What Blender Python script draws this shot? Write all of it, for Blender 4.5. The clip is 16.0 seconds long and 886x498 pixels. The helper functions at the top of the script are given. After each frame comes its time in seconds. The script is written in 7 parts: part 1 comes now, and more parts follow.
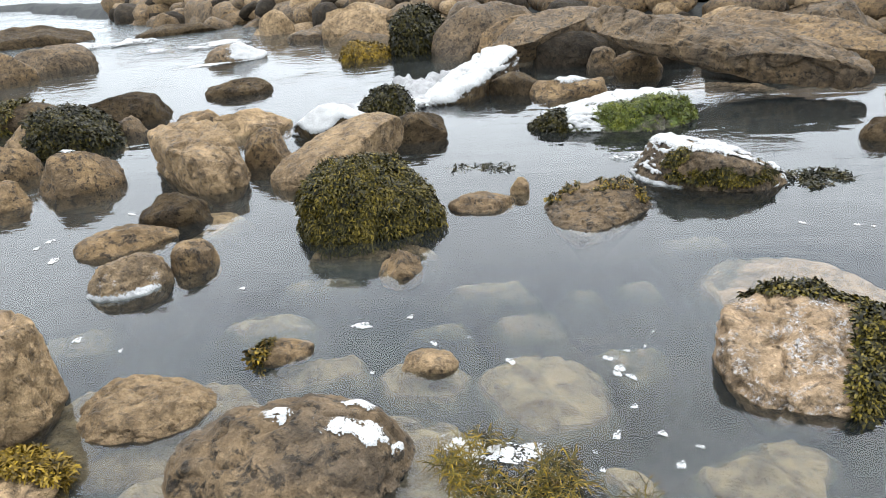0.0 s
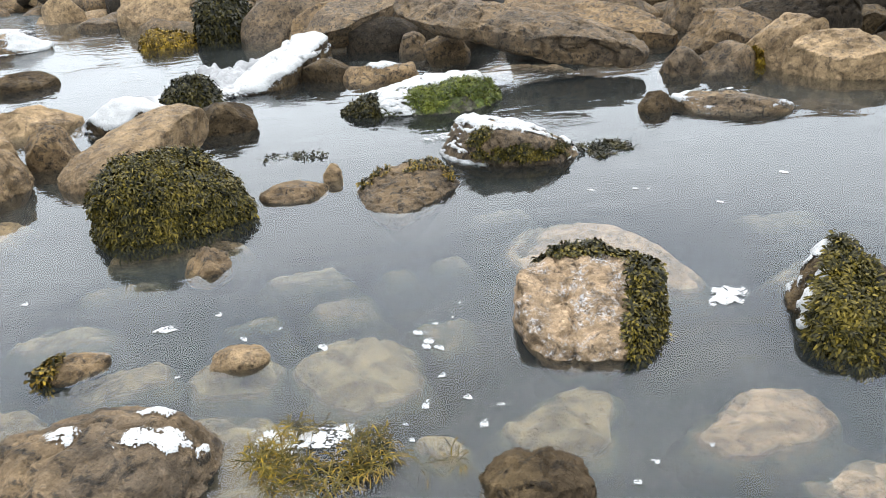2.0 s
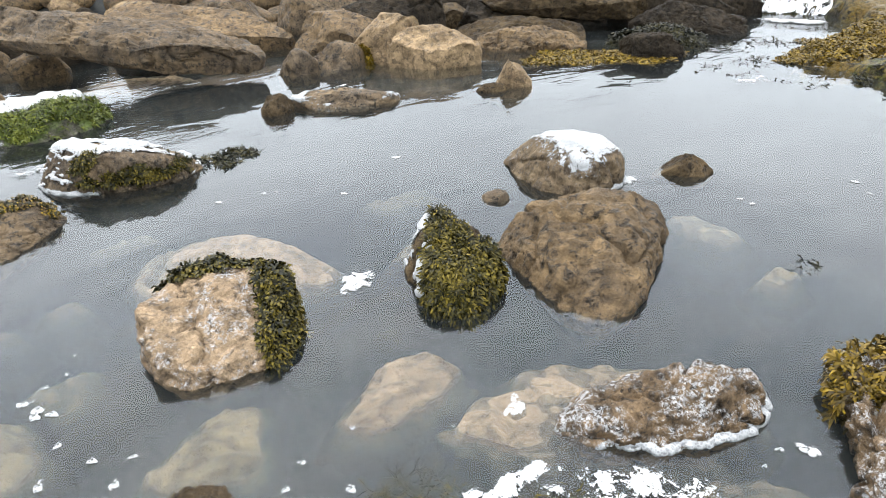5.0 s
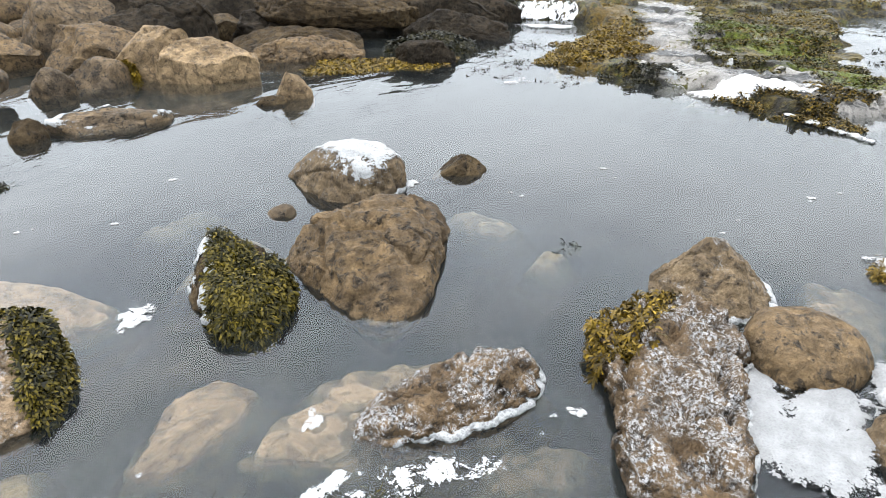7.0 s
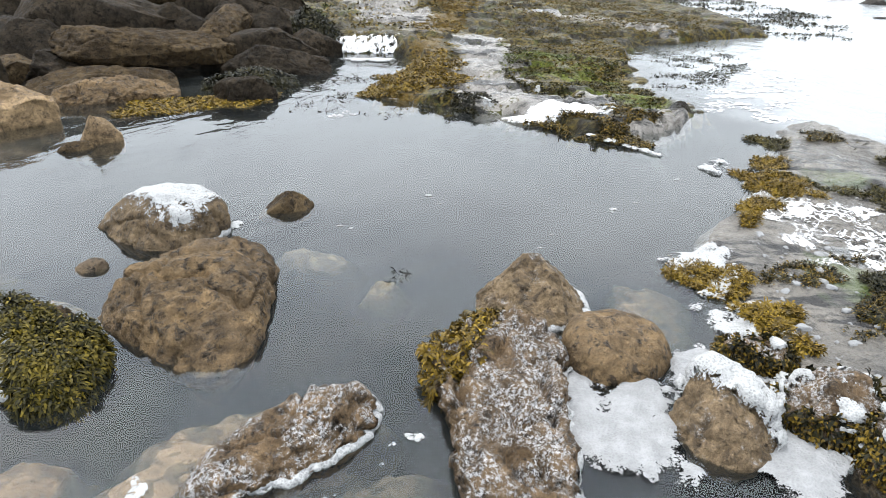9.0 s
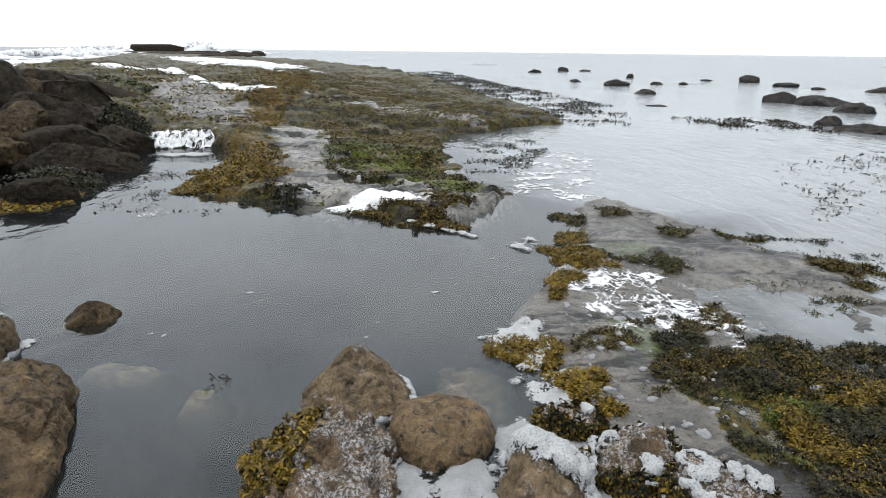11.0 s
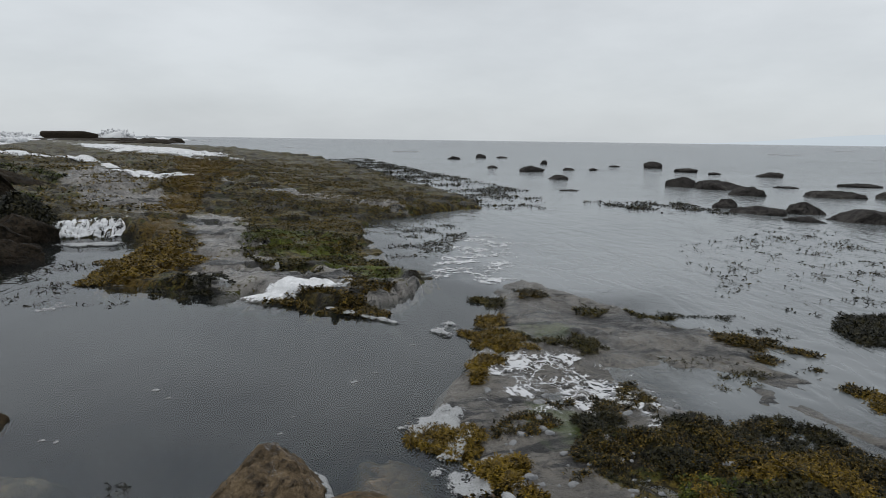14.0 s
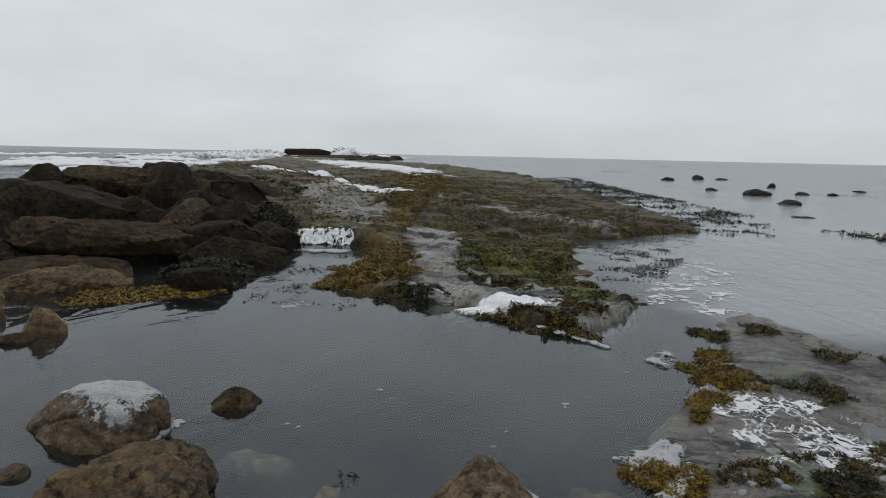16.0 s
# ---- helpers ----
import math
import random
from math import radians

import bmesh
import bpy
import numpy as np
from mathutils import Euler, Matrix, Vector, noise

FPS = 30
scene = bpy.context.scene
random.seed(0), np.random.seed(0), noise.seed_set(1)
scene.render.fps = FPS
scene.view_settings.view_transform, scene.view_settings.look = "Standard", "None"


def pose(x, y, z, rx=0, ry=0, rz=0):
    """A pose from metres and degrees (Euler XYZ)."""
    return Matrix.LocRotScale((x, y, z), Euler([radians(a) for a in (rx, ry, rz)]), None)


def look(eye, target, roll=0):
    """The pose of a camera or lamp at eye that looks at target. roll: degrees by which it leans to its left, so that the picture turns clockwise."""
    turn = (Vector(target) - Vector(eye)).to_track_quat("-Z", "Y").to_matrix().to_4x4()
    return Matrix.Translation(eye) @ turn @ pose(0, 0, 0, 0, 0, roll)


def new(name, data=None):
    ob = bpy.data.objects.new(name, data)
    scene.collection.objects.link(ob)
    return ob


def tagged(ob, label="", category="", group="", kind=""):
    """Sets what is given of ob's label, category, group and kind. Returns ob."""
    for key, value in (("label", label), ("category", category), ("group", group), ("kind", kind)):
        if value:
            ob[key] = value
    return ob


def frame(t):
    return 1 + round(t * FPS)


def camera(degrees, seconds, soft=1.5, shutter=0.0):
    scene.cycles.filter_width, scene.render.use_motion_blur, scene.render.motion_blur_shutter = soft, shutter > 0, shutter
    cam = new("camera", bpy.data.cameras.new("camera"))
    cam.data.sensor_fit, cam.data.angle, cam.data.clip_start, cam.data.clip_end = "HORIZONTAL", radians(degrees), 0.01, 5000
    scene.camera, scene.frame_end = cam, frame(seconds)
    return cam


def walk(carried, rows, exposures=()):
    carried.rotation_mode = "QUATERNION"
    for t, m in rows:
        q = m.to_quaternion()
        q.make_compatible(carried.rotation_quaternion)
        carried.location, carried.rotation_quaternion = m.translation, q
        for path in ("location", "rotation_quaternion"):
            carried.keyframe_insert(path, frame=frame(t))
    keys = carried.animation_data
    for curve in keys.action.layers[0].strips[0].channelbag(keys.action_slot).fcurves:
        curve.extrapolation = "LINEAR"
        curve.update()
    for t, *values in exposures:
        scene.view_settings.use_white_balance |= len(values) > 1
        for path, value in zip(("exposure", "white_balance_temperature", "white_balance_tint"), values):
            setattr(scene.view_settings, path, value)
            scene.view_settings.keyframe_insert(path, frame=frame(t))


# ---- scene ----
cam = camera(67.4, 16.0, soft=0.9)
PATH = [
    (0, (0.622, 0.873, 1.509), (0.494, 2.701, 0.708), -4.7),
    (0.5, (0.66, 0.867, 1.489), (0.642, 2.671, 0.627), -4.3),
    (1, (0.702, 0.856, 1.49), (0.813, 2.653, 0.618), -4.3),
    (1.5, (0.735, 0.853, 1.488), (0.95, 2.639, 0.615), -4.0),
    (2, (0.768, 0.84, 1.488), (1.109, 2.611, 0.624), -3.5),
    (2.5, (0.798, 0.819, 1.486), (1.308, 2.546, 0.616), -4.2),
    (3, (0.818, 0.81, 1.471), (1.486, 2.467, 0.572), -3.3),
    (3.5, (0.87, 0.799, 1.465), (1.64, 2.407, 0.559), -3.8),
    (4, (0.934, 0.782, 1.45), (1.843, 2.308, 0.53), -3.3),
    (4.5, (0.978, 0.771, 1.455), (1.987, 2.25, 0.565), -2.2),
    (5, (0.994, 0.772, 1.472), (2.166, 2.124, 0.578), -2.1),
    (5.2, (0.994, 0.775, 1.471), (2.198, 2.098, 0.576), -2.3),
    (7.3, (1.062, 0.653, 1.503), (2.629, 1.527, 0.618), -0.8),
    (7.5, (1.073, 0.643, 1.503), (2.654, 1.494, 0.622), -1.1),
    (8, (1.064, 0.623, 1.505), (2.707, 1.395, 0.664), -0.8),
    (8.5, (1.061, 0.612, 1.516), (2.775, 1.261, 0.713), -0.3),
    (9, (1.057, 0.589, 1.523), (2.811, 1.106, 0.714), 0.2),
    (9.5, (1.059, 0.576, 1.532), (2.858, 0.998, 0.767), 0.2),
    (10, (1.057, 0.542, 1.543), (2.901, 0.83, 0.826), 0.3),
    (10.2, (1.058, 0.534, 1.552), (2.916, 0.764, 0.85), 0.3),
    (12.3, (1.062, 0.44, 1.592), (3.019, 0.267, 1.217), 0.7),
    (12.5, (1.066, 0.434, 1.598), (3.022, 0.233, 1.234), 0.4),
    (13, (1.058, 0.439, 1.598), (3.019, 0.234, 1.263), 0.1),
    (13.5, (1.053, 0.458, 1.591), (3.012, 0.258, 1.241), 0.7),
    (14, (1.065, 0.459, 1.592), (3.031, 0.291, 1.268), 0.8),
    (14.5, (1.076, 0.494, 1.598), (3.052, 0.489, 1.29), 0.7),
    (15, (1.091, 0.507, 1.595), (3.061, 0.669, 1.293), 0.8),
    (15.5, (1.08, 0.537, 1.595), (3.033, 0.854, 1.307), 0.9),
    (16, (1.055, 0.571, 1.597), (2.987, 1.004, 1.317), 1.3),
]
EXPOSURES = [(0.0, 1.92), (5.0, 2.05), (7.5, 1.9), (9.0, 1.76), (10.2, 1.45), (11.4, 0.72), (12.4, 0.14), (13.5, -0.06), (16.0, -0.08)]
walk(cam, [(t, look(eye, target, roll)) for t, eye, target, roll in PATH], EXPOSURES)

# ---- sky and light: a bright overcast day by the sea ----
world = bpy.data.worlds.new("overcast_sky")
scene.world = world
world.use_nodes = True
wn, wl = world.node_tree.nodes, world.node_tree.links
wn.clear()
SUN_HEIGHT, SUN_TURN = 72.0, 22.0
SUN_WAY = Vector((math.sin(radians(SUN_TURN)) * math.cos(radians(SUN_HEIGHT)), math.cos(radians(SUN_TURN)) * math.cos(radians(SUN_HEIGHT)), math.sin(radians(SUN_HEIGHT))))
sky = wn.new("ShaderNodeTexSky")
sky.sky_type = "NISHITA"
sky.sun_disc = False
sky.sun_elevation, sky.sun_rotation = radians(SUN_HEIGHT), radians(SUN_TURN)
sky_level = wn.new("ShaderNodeVectorMath")
sky_level.operation = "SCALE"
sky_level.inputs["Scale"].default_value = 0.08
coords = wn.new("ShaderNodeTexCoord")
split = wn.new("ShaderNodeSeparateXYZ")
height_ramp = wn.new("ShaderNodeValToRGB")
for stop, colour in ((0.0, (0.66, 0.70, 0.73)), (0.04, (0.76, 0.79, 0.81)), (0.16, (0.88, 0.90, 0.915)), (0.26, (1.32, 1.34, 1.36)), (0.40, (2.25, 2.34, 2.48)), (0.62, (1.84, 1.92, 2.05)), (1.0, (1.0, 1.02, 1.05))):
    e = height_ramp.color_ramp.elements.new(stop) if stop not in (0.0, 1.0) else height_ramp.color_ramp.elements[int(stop)]
    e.position, e.color = stop, (*colour, 1)
stretch = wn.new("ShaderNodeMapping")
stretch.inputs["Scale"].default_value = (1.0, 1.0, 3.2)
clouds = wn.new("ShaderNodeTexNoise")
clouds.inputs["Scale"].default_value = 2.2
clouds.inputs["Detail"].default_value = 6.0
clouds.inputs["Roughness"].default_value = 0.55
cloud_ramp = wn.new("ShaderNodeMapRange")
cloud_ramp.inputs["From Min"].default_value, cloud_ramp.inputs["From Max"].default_value = 0.32, 0.68
cloud_ramp.inputs["To Min"].default_value, cloud_ramp.inputs["To Max"].default_value = 0.90, 1.08
shade = wn.new("ShaderNodeVectorMath")
shade.operation = "SCALE"
deck = wn.new("ShaderNodeMix")
deck.data_type = "RGBA"
deck.inputs["Factor"].default_value = 0.9
back = wn.new("ShaderNodeBackground")
out = wn.new("ShaderNodeOutputWorld")
wl.new(coords.outputs["Generated"], split.inputs[0])
wl.new(split.outputs["Z"], height_ramp.inputs[0])
wl.new(coords.outputs["Generated"], stretch.inputs[0])
wl.new(stretch.outputs[0], clouds.inputs["Vector"])
wl.new(clouds.outputs["Fac"], cloud_ramp.inputs[0])
wl.new(height_ramp.outputs[0], shade.inputs[0])
toward = wn.new("ShaderNodeVectorMath")
toward.operation = "DOT_PRODUCT"
toward.inputs[1].default_value = Vector((SUN_WAY.x, SUN_WAY.y, 0.32)).normalized()  # thinner cloud, low under the sun
wl.new(coords.outputs["Generated"], toward.inputs[0])
glow = wn.new("ShaderNodeMapRange")
glow.interpolation_type = "SMOOTHSTEP"
for key, value in (("From Min", 0.42), ("From Max", 1.0), ("To Min", 1.0), ("To Max", 1.15)):
    glow.inputs[key].default_value = value
wl.new(toward.outputs["Value"], glow.inputs[0])
bright = wn.new("ShaderNodeMath")
bright.operation = "MULTIPLY"
wl.new(glow.outputs[0], bright.inputs[0])
wl.new(cloud_ramp.outputs[0], bright.inputs[1])
wl.new(bright.outputs[0], shade.inputs["Scale"])
wl.new(sky.outputs[0], sky_level.inputs[0])
wl.new(sky_level.outputs[0], deck.inputs["A"])
wl.new(shade.outputs[0], deck.inputs["B"])
tint = wn.new("ShaderNodeMix")
tint.data_type, tint.blend_type = "RGBA", "MULTIPLY"
tint.inputs["Factor"].default_value = 1.0
tones = wn.new("ShaderNodeValToRGB")
tones.color_ramp.elements[0].position, tones.color_ramp.elements[0].color = 0.36, (0.80, 0.86, 0.94, 1)
tones.color_ramp.elements[1].position, tones.color_ramp.elements[1].color = 0.64, (1.14, 1.13, 1.12, 1)
wl.new(clouds.outputs["Fac"], tones.inputs[0])
breaks = wn.new("ShaderNodeMapRange")  # the cloud breaks up overhead and lies smooth along the horizon
breaks.interpolation_type = "SMOOTHSTEP"
for key, value in (("From Min", 0.30), ("From Max", 0.55), ("To Min", 0.06), ("To Max", 1.0)):
    breaks.inputs[key].default_value = value
wl.new(split.outputs["Z"], breaks.inputs[0])
wl.new(breaks.outputs[0], tint.inputs["Factor"])
wl.new(deck.outputs["Result"], tint.inputs["A"])
wl.new(tones.outputs[0], tint.inputs["B"])
wl.new(tint.outputs["Result"], back.inputs["Color"])
wl.new(back.outputs[0], out.inputs[0])
back.inputs["Strength"].default_value = 1.0

sun = new("sun", bpy.data.lights.new("sun", "SUN"))
sun.data.energy, sun.data.angle, sun.data.color = 0.8, radians(35), (1.0, 0.97, 0.92)
sun.matrix_world = look(SUN_WAY * 40, (0, 0, 0))

# ---- materials ----
def material(name, rough=0.6, metal=0.0, ior=1.45, spec=0.22):
    m = bpy.data.materials.new(name)
    m.use_nodes = True
    b = m.node_tree.nodes["Principled BSDF"]
    b.inputs["Roughness"].default_value = rough
    b.inputs["Metallic"].default_value = metal
    b.inputs["IOR"].default_value = ior
    b.inputs["Specular IOR Level"].default_value = spec
    return m, m.node_tree.nodes, m.node_tree.links, b


def noise_node(n, l, vec, scale, detail=5.0, rough=0.6, distortion=0.0):
    t = n.new("ShaderNodeTexNoise")
    t.inputs["Scale"].default_value, t.inputs["Detail"].default_value = scale, detail
    t.inputs["Roughness"].default_value, t.inputs["Distortion"].default_value = rough, distortion
    l.new(vec, t.inputs["Vector"])
    return t.outputs["Fac"]


def ramp(n, l, value, lo, hi, a=0.0, b=1.0):
    r = n.new("ShaderNodeMapRange")
    r.interpolation_type = "SMOOTHSTEP"
    for key, v in (("From Min", lo), ("From Max", hi), ("To Min", a), ("To Max", b)):
        r.inputs[key].default_value = v
    l.new(value, r.inputs["Value"])
    return r.outputs[0]


def blend(n, l, fac, a, b, mode="MIX"):
    x = n.new("ShaderNodeMix")
    x.data_type, x.blend_type = "RGBA", mode
    for key, v in (("Factor", fac), ("A", a), ("B", b)):
        if isinstance(v, (int, float)):
            x.inputs[key].default_value = v
        elif isinstance(v, tuple):
            x.inputs[key].default_value = (*v, 1)
        else:
            l.new(v, x.inputs[key])
    return x.outputs["Result"]


def math_node(n, l, op, a, b=0.0):
    x = n.new("ShaderNodeMath")
    x.operation = op
    for i, v in enumerate((a, b)):
        if isinstance(v, (int, float)):
            x.inputs[i].default_value = v
        else:
            l.new(v, x.inputs[i])
    return x.outputs[0]


def bump(n, l, b, height, strength, distance, chain=None):
    k = n.new("ShaderNodeBump")
    k.inputs["Strength"].default_value, k.inputs["Distance"].default_value = strength, distance
    l.new(height, k.inputs["Height"])
    if chain is not None:
        l.new(chain, k.inputs["Normal"])
    if b is not None:
        l.new(k.outputs[0], b.inputs["Normal"])
    return k.outputs[0]


def object_coords(n, l):
    """Object coordinates, shifted by a different amount for each object."""
    tc, info, add = n.new("ShaderNodeTexCoord"), n.new("ShaderNodeObjectInfo"), n.new("ShaderNodeVectorMath")
    add.operation = "MULTIPLY_ADD"
    add.inputs[1].default_value = (1, 1, 1)
    off = n.new("ShaderNodeMath")
    off.operation = "MULTIPLY"
    off.inputs[1].default_value = 37.0
    l.new(info.outputs["Random"], off.inputs[0])
    l.new(tc.outputs["Object"], add.inputs[0])
    l.new(off.outputs[0], add.inputs[2])
    return add.outputs[0], info.outputs["Random"]


def rock_material(name, light, mid, dark, rough=0.75, pits=0.5, salt=0.0, moss=0.0, grain=1.0, spec=0.16):
    """Weathered shore rock: two tones in broad patches, pitted spots with their shade put into the colour, grain; salt:
    dried foam flecks; moss: green film.
    """
    m, n, l, b = material(name, rough, spec=spec)
    vec, rnd = object_coords(n, l)
    broad = noise_node(n, l, vec, 3.2 * grain, 4, 0.6, 0.4)
    patch = noise_node(n, l, vec, 17 * grain, 6, 0.7, 0.5)
    fine = noise_node(n, l, vec, 60 * grain, 4, 0.7)
    tiny = noise_node(n, l, vec, 210 * grain, 2, 0.6)
    col = blend(n, l, ramp(n, l, broad, 0.36, 0.64, 0.1, 0.9), mid, light)
    col = blend(n, l, ramp(n, l, patch, 0.50, 0.62, 0.0, 0.9 * pits + 0.1), col, dark)
    spots = n.new("ShaderNodeTexVoronoi")
    spots.inputs["Scale"].default_value = 34 * grain
    spots.inputs["Randomness"].default_value = 1.0
    l.new(vec, spots.inputs["Vector"])
    holes = ramp(n, l, spots.outputs["Distance"], 0.12, 0.34, 1.0, 0.0)
    holes = math_node(n, l, "MULTIPLY", holes, ramp(n, l, patch, 0.40, 0.58))
    # pit bottoms coloured darker, for the shade inside them
    col = blend(n, l, math_node(n, l, "MULTIPLY", holes, pits), col, tuple(c * 0.45 for c in dark))
    col = blend(n, l, ramp(n, l, fine, 0.50, 0.74, 0.0, 0.45), col, tuple(min(1, c * 1.35) for c in light), "MIX")
    grains = ramp(n, l, tiny, 0.3, 0.7, 0.88, 1.13)
    grains = math_node(n, l, "MULTIPLY", grains, ramp(n, l, noise_node(n, l, vec, 9 * grain, 9, 0.72, 0.9), 0.30, 0.68, 0.46, 1.30))
    tone = n.new("ShaderNodeMapRange")
    tone.inputs["To Min"].default_value, tone.inputs["To Max"].default_value = 0.82, 1.16
    l.new(rnd, tone.inputs["Value"])
    both = math_node(n, l, "MULTIPLY", grains, tone.outputs[0])
    mul = n.new("ShaderNodeVectorMath")
    mul.operation = "SCALE"
    l.new(col, mul.inputs[0])
    l.new(both, mul.inputs["Scale"])
    col = mul.outputs[0]
    geo = n.new("ShaderNodeNewGeometry")
    up = n.new("ShaderNodeSeparateXYZ")
    l.new(geo.outputs["Normal"], up.inputs[0])
    top = ramp(n, l, up.outputs["Z"], 0.1, 0.7)
    if moss:
        film = math_node(n, l, "MULTIPLY", ramp(n, l, noise_node(n, l, vec, 5.0, 5, 0.65, 0.8), 0.62 - 0.3 * moss, 0.8 - 0.3 * moss), top)
        col = blend(n, l, film, col, (0.060, 0.082, 0.018))
    if salt:
        flecks = ramp(n, l, noise_node(n, l, vec, 75, 5, 0.8, 0.2), 0.46, 0.58)
        zone = ramp(n, l, noise_node(n, l, vec, 7.0, 5, 0.7, 0.4), 0.68 - 0.16 * salt, 0.82 - 0.16 * salt)
        white = math_node(n, l, "MULTIPLY", math_node(n, l, "MULTIPLY", flecks, zone), top)
        col = blend(n, l, math_node(n, l, "MULTIPLY", white, 0.85), col, (0.42, 0.424, 0.43))
    l.new(col, b.inputs["Base Color"])
    l.new(ramp(n, l, patch, 0.35, 0.65, rough + 0.1, rough - 0.25), b.inputs["Roughness"])
    first = bump(n, l, None, broad, 0.7, 0.08)
    second = bump(n, l, None, patch, 0.9, 0.06, first)
    third = bump(n, l, None, math_node(n, l, "SUBTRACT", fine, holes), 0.7, 0.018, second)
    bump(n, l, b, tiny, 0.35, 0.004, third)
    return m


ROCK_TAN = rock_material("tan_sandstone", (0.285, 0.200, 0.112), (0.165, 0.115, 0.066), (0.058, 0.042, 0.027), pits=0.6)
ROCK_BROWN = rock_material("brown_rock", (0.190, 0.128, 0.066), (0.100, 0.071, 0.043), (0.032, 0.025, 0.018), pits=0.9)
ROCK_GREY = rock_material("grey_brown_rock", (0.160, 0.112, 0.064), (0.088, 0.068, 0.048), (0.027, 0.023, 0.018), pits=0.9)
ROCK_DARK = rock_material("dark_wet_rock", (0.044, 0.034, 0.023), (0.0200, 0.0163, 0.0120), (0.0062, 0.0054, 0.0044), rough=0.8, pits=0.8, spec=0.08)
ROCK_SEA = rock_material("grey_sea_rock", (0.060, 0.055, 0.050), (0.034, 0.031, 0.029), (0.012, 0.011, 0.010), pits=0.8, spec=0.08)
ROCK_UMBER = rock_material("umber_wet_rock", (0.085, 0.060, 0.032), (0.036, 0.026, 0.016), (0.010, 0.008, 0.006), pits=0.8, spec=0.08)
ROCK_PALE = rock_material("pinkish_tan_rock", (0.31, 0.222, 0.138), (0.20, 0.138, 0.083), (0.078, 0.057, 0.039), pits=0.7, salt=1.35)
ROCK_SALT = rock_material("foam_flecked_rock", (0.195, 0.138, 0.08), (0.118, 0.084, 0.052), (0.045, 0.034, 0.024), pits=0.8, salt=1.3)
ROCK_CRUST = rock_material("foam_crusted_rock", (0.180, 0.120, 0.066), (0.100, 0.070, 0.043), (0.035, 0.027, 0.020), pits=0.9, salt=1.75)
ROCK_SALT_TOP = rock_material("foam_dusted_rock", (0.20, 0.145, 0.086), (0.125, 0.09, 0.055), (0.05, 0.038, 0.027), pits=0.7, salt=0.8)
ROCK_GREEN = rock_material("green_filmed_rock", (0.1156, 0.1054, 0.0816), (0.0782, 0.068, 0.0544), (0.034, 0.0306, 0.0272), pits=0.7, moss=0.8)
ROCK_SUNK = rock_material("drowned_pale_rock", (0.225, 0.173, 0.102), (0.152, 0.118, 0.070), (0.068, 0.054, 0.034), pits=0.5)
ROCK_SUNK_PINK = rock_material("drowned_pinkish_rock", (0.37, 0.265, 0.170), (0.27, 0.19, 0.122), (0.12, 0.088, 0.06), pits=0.55)


def value_of(n, name):
    t = n.new("ShaderNodeAttribute")
    t.attribute_name = name
    return t.outputs["Fac"]


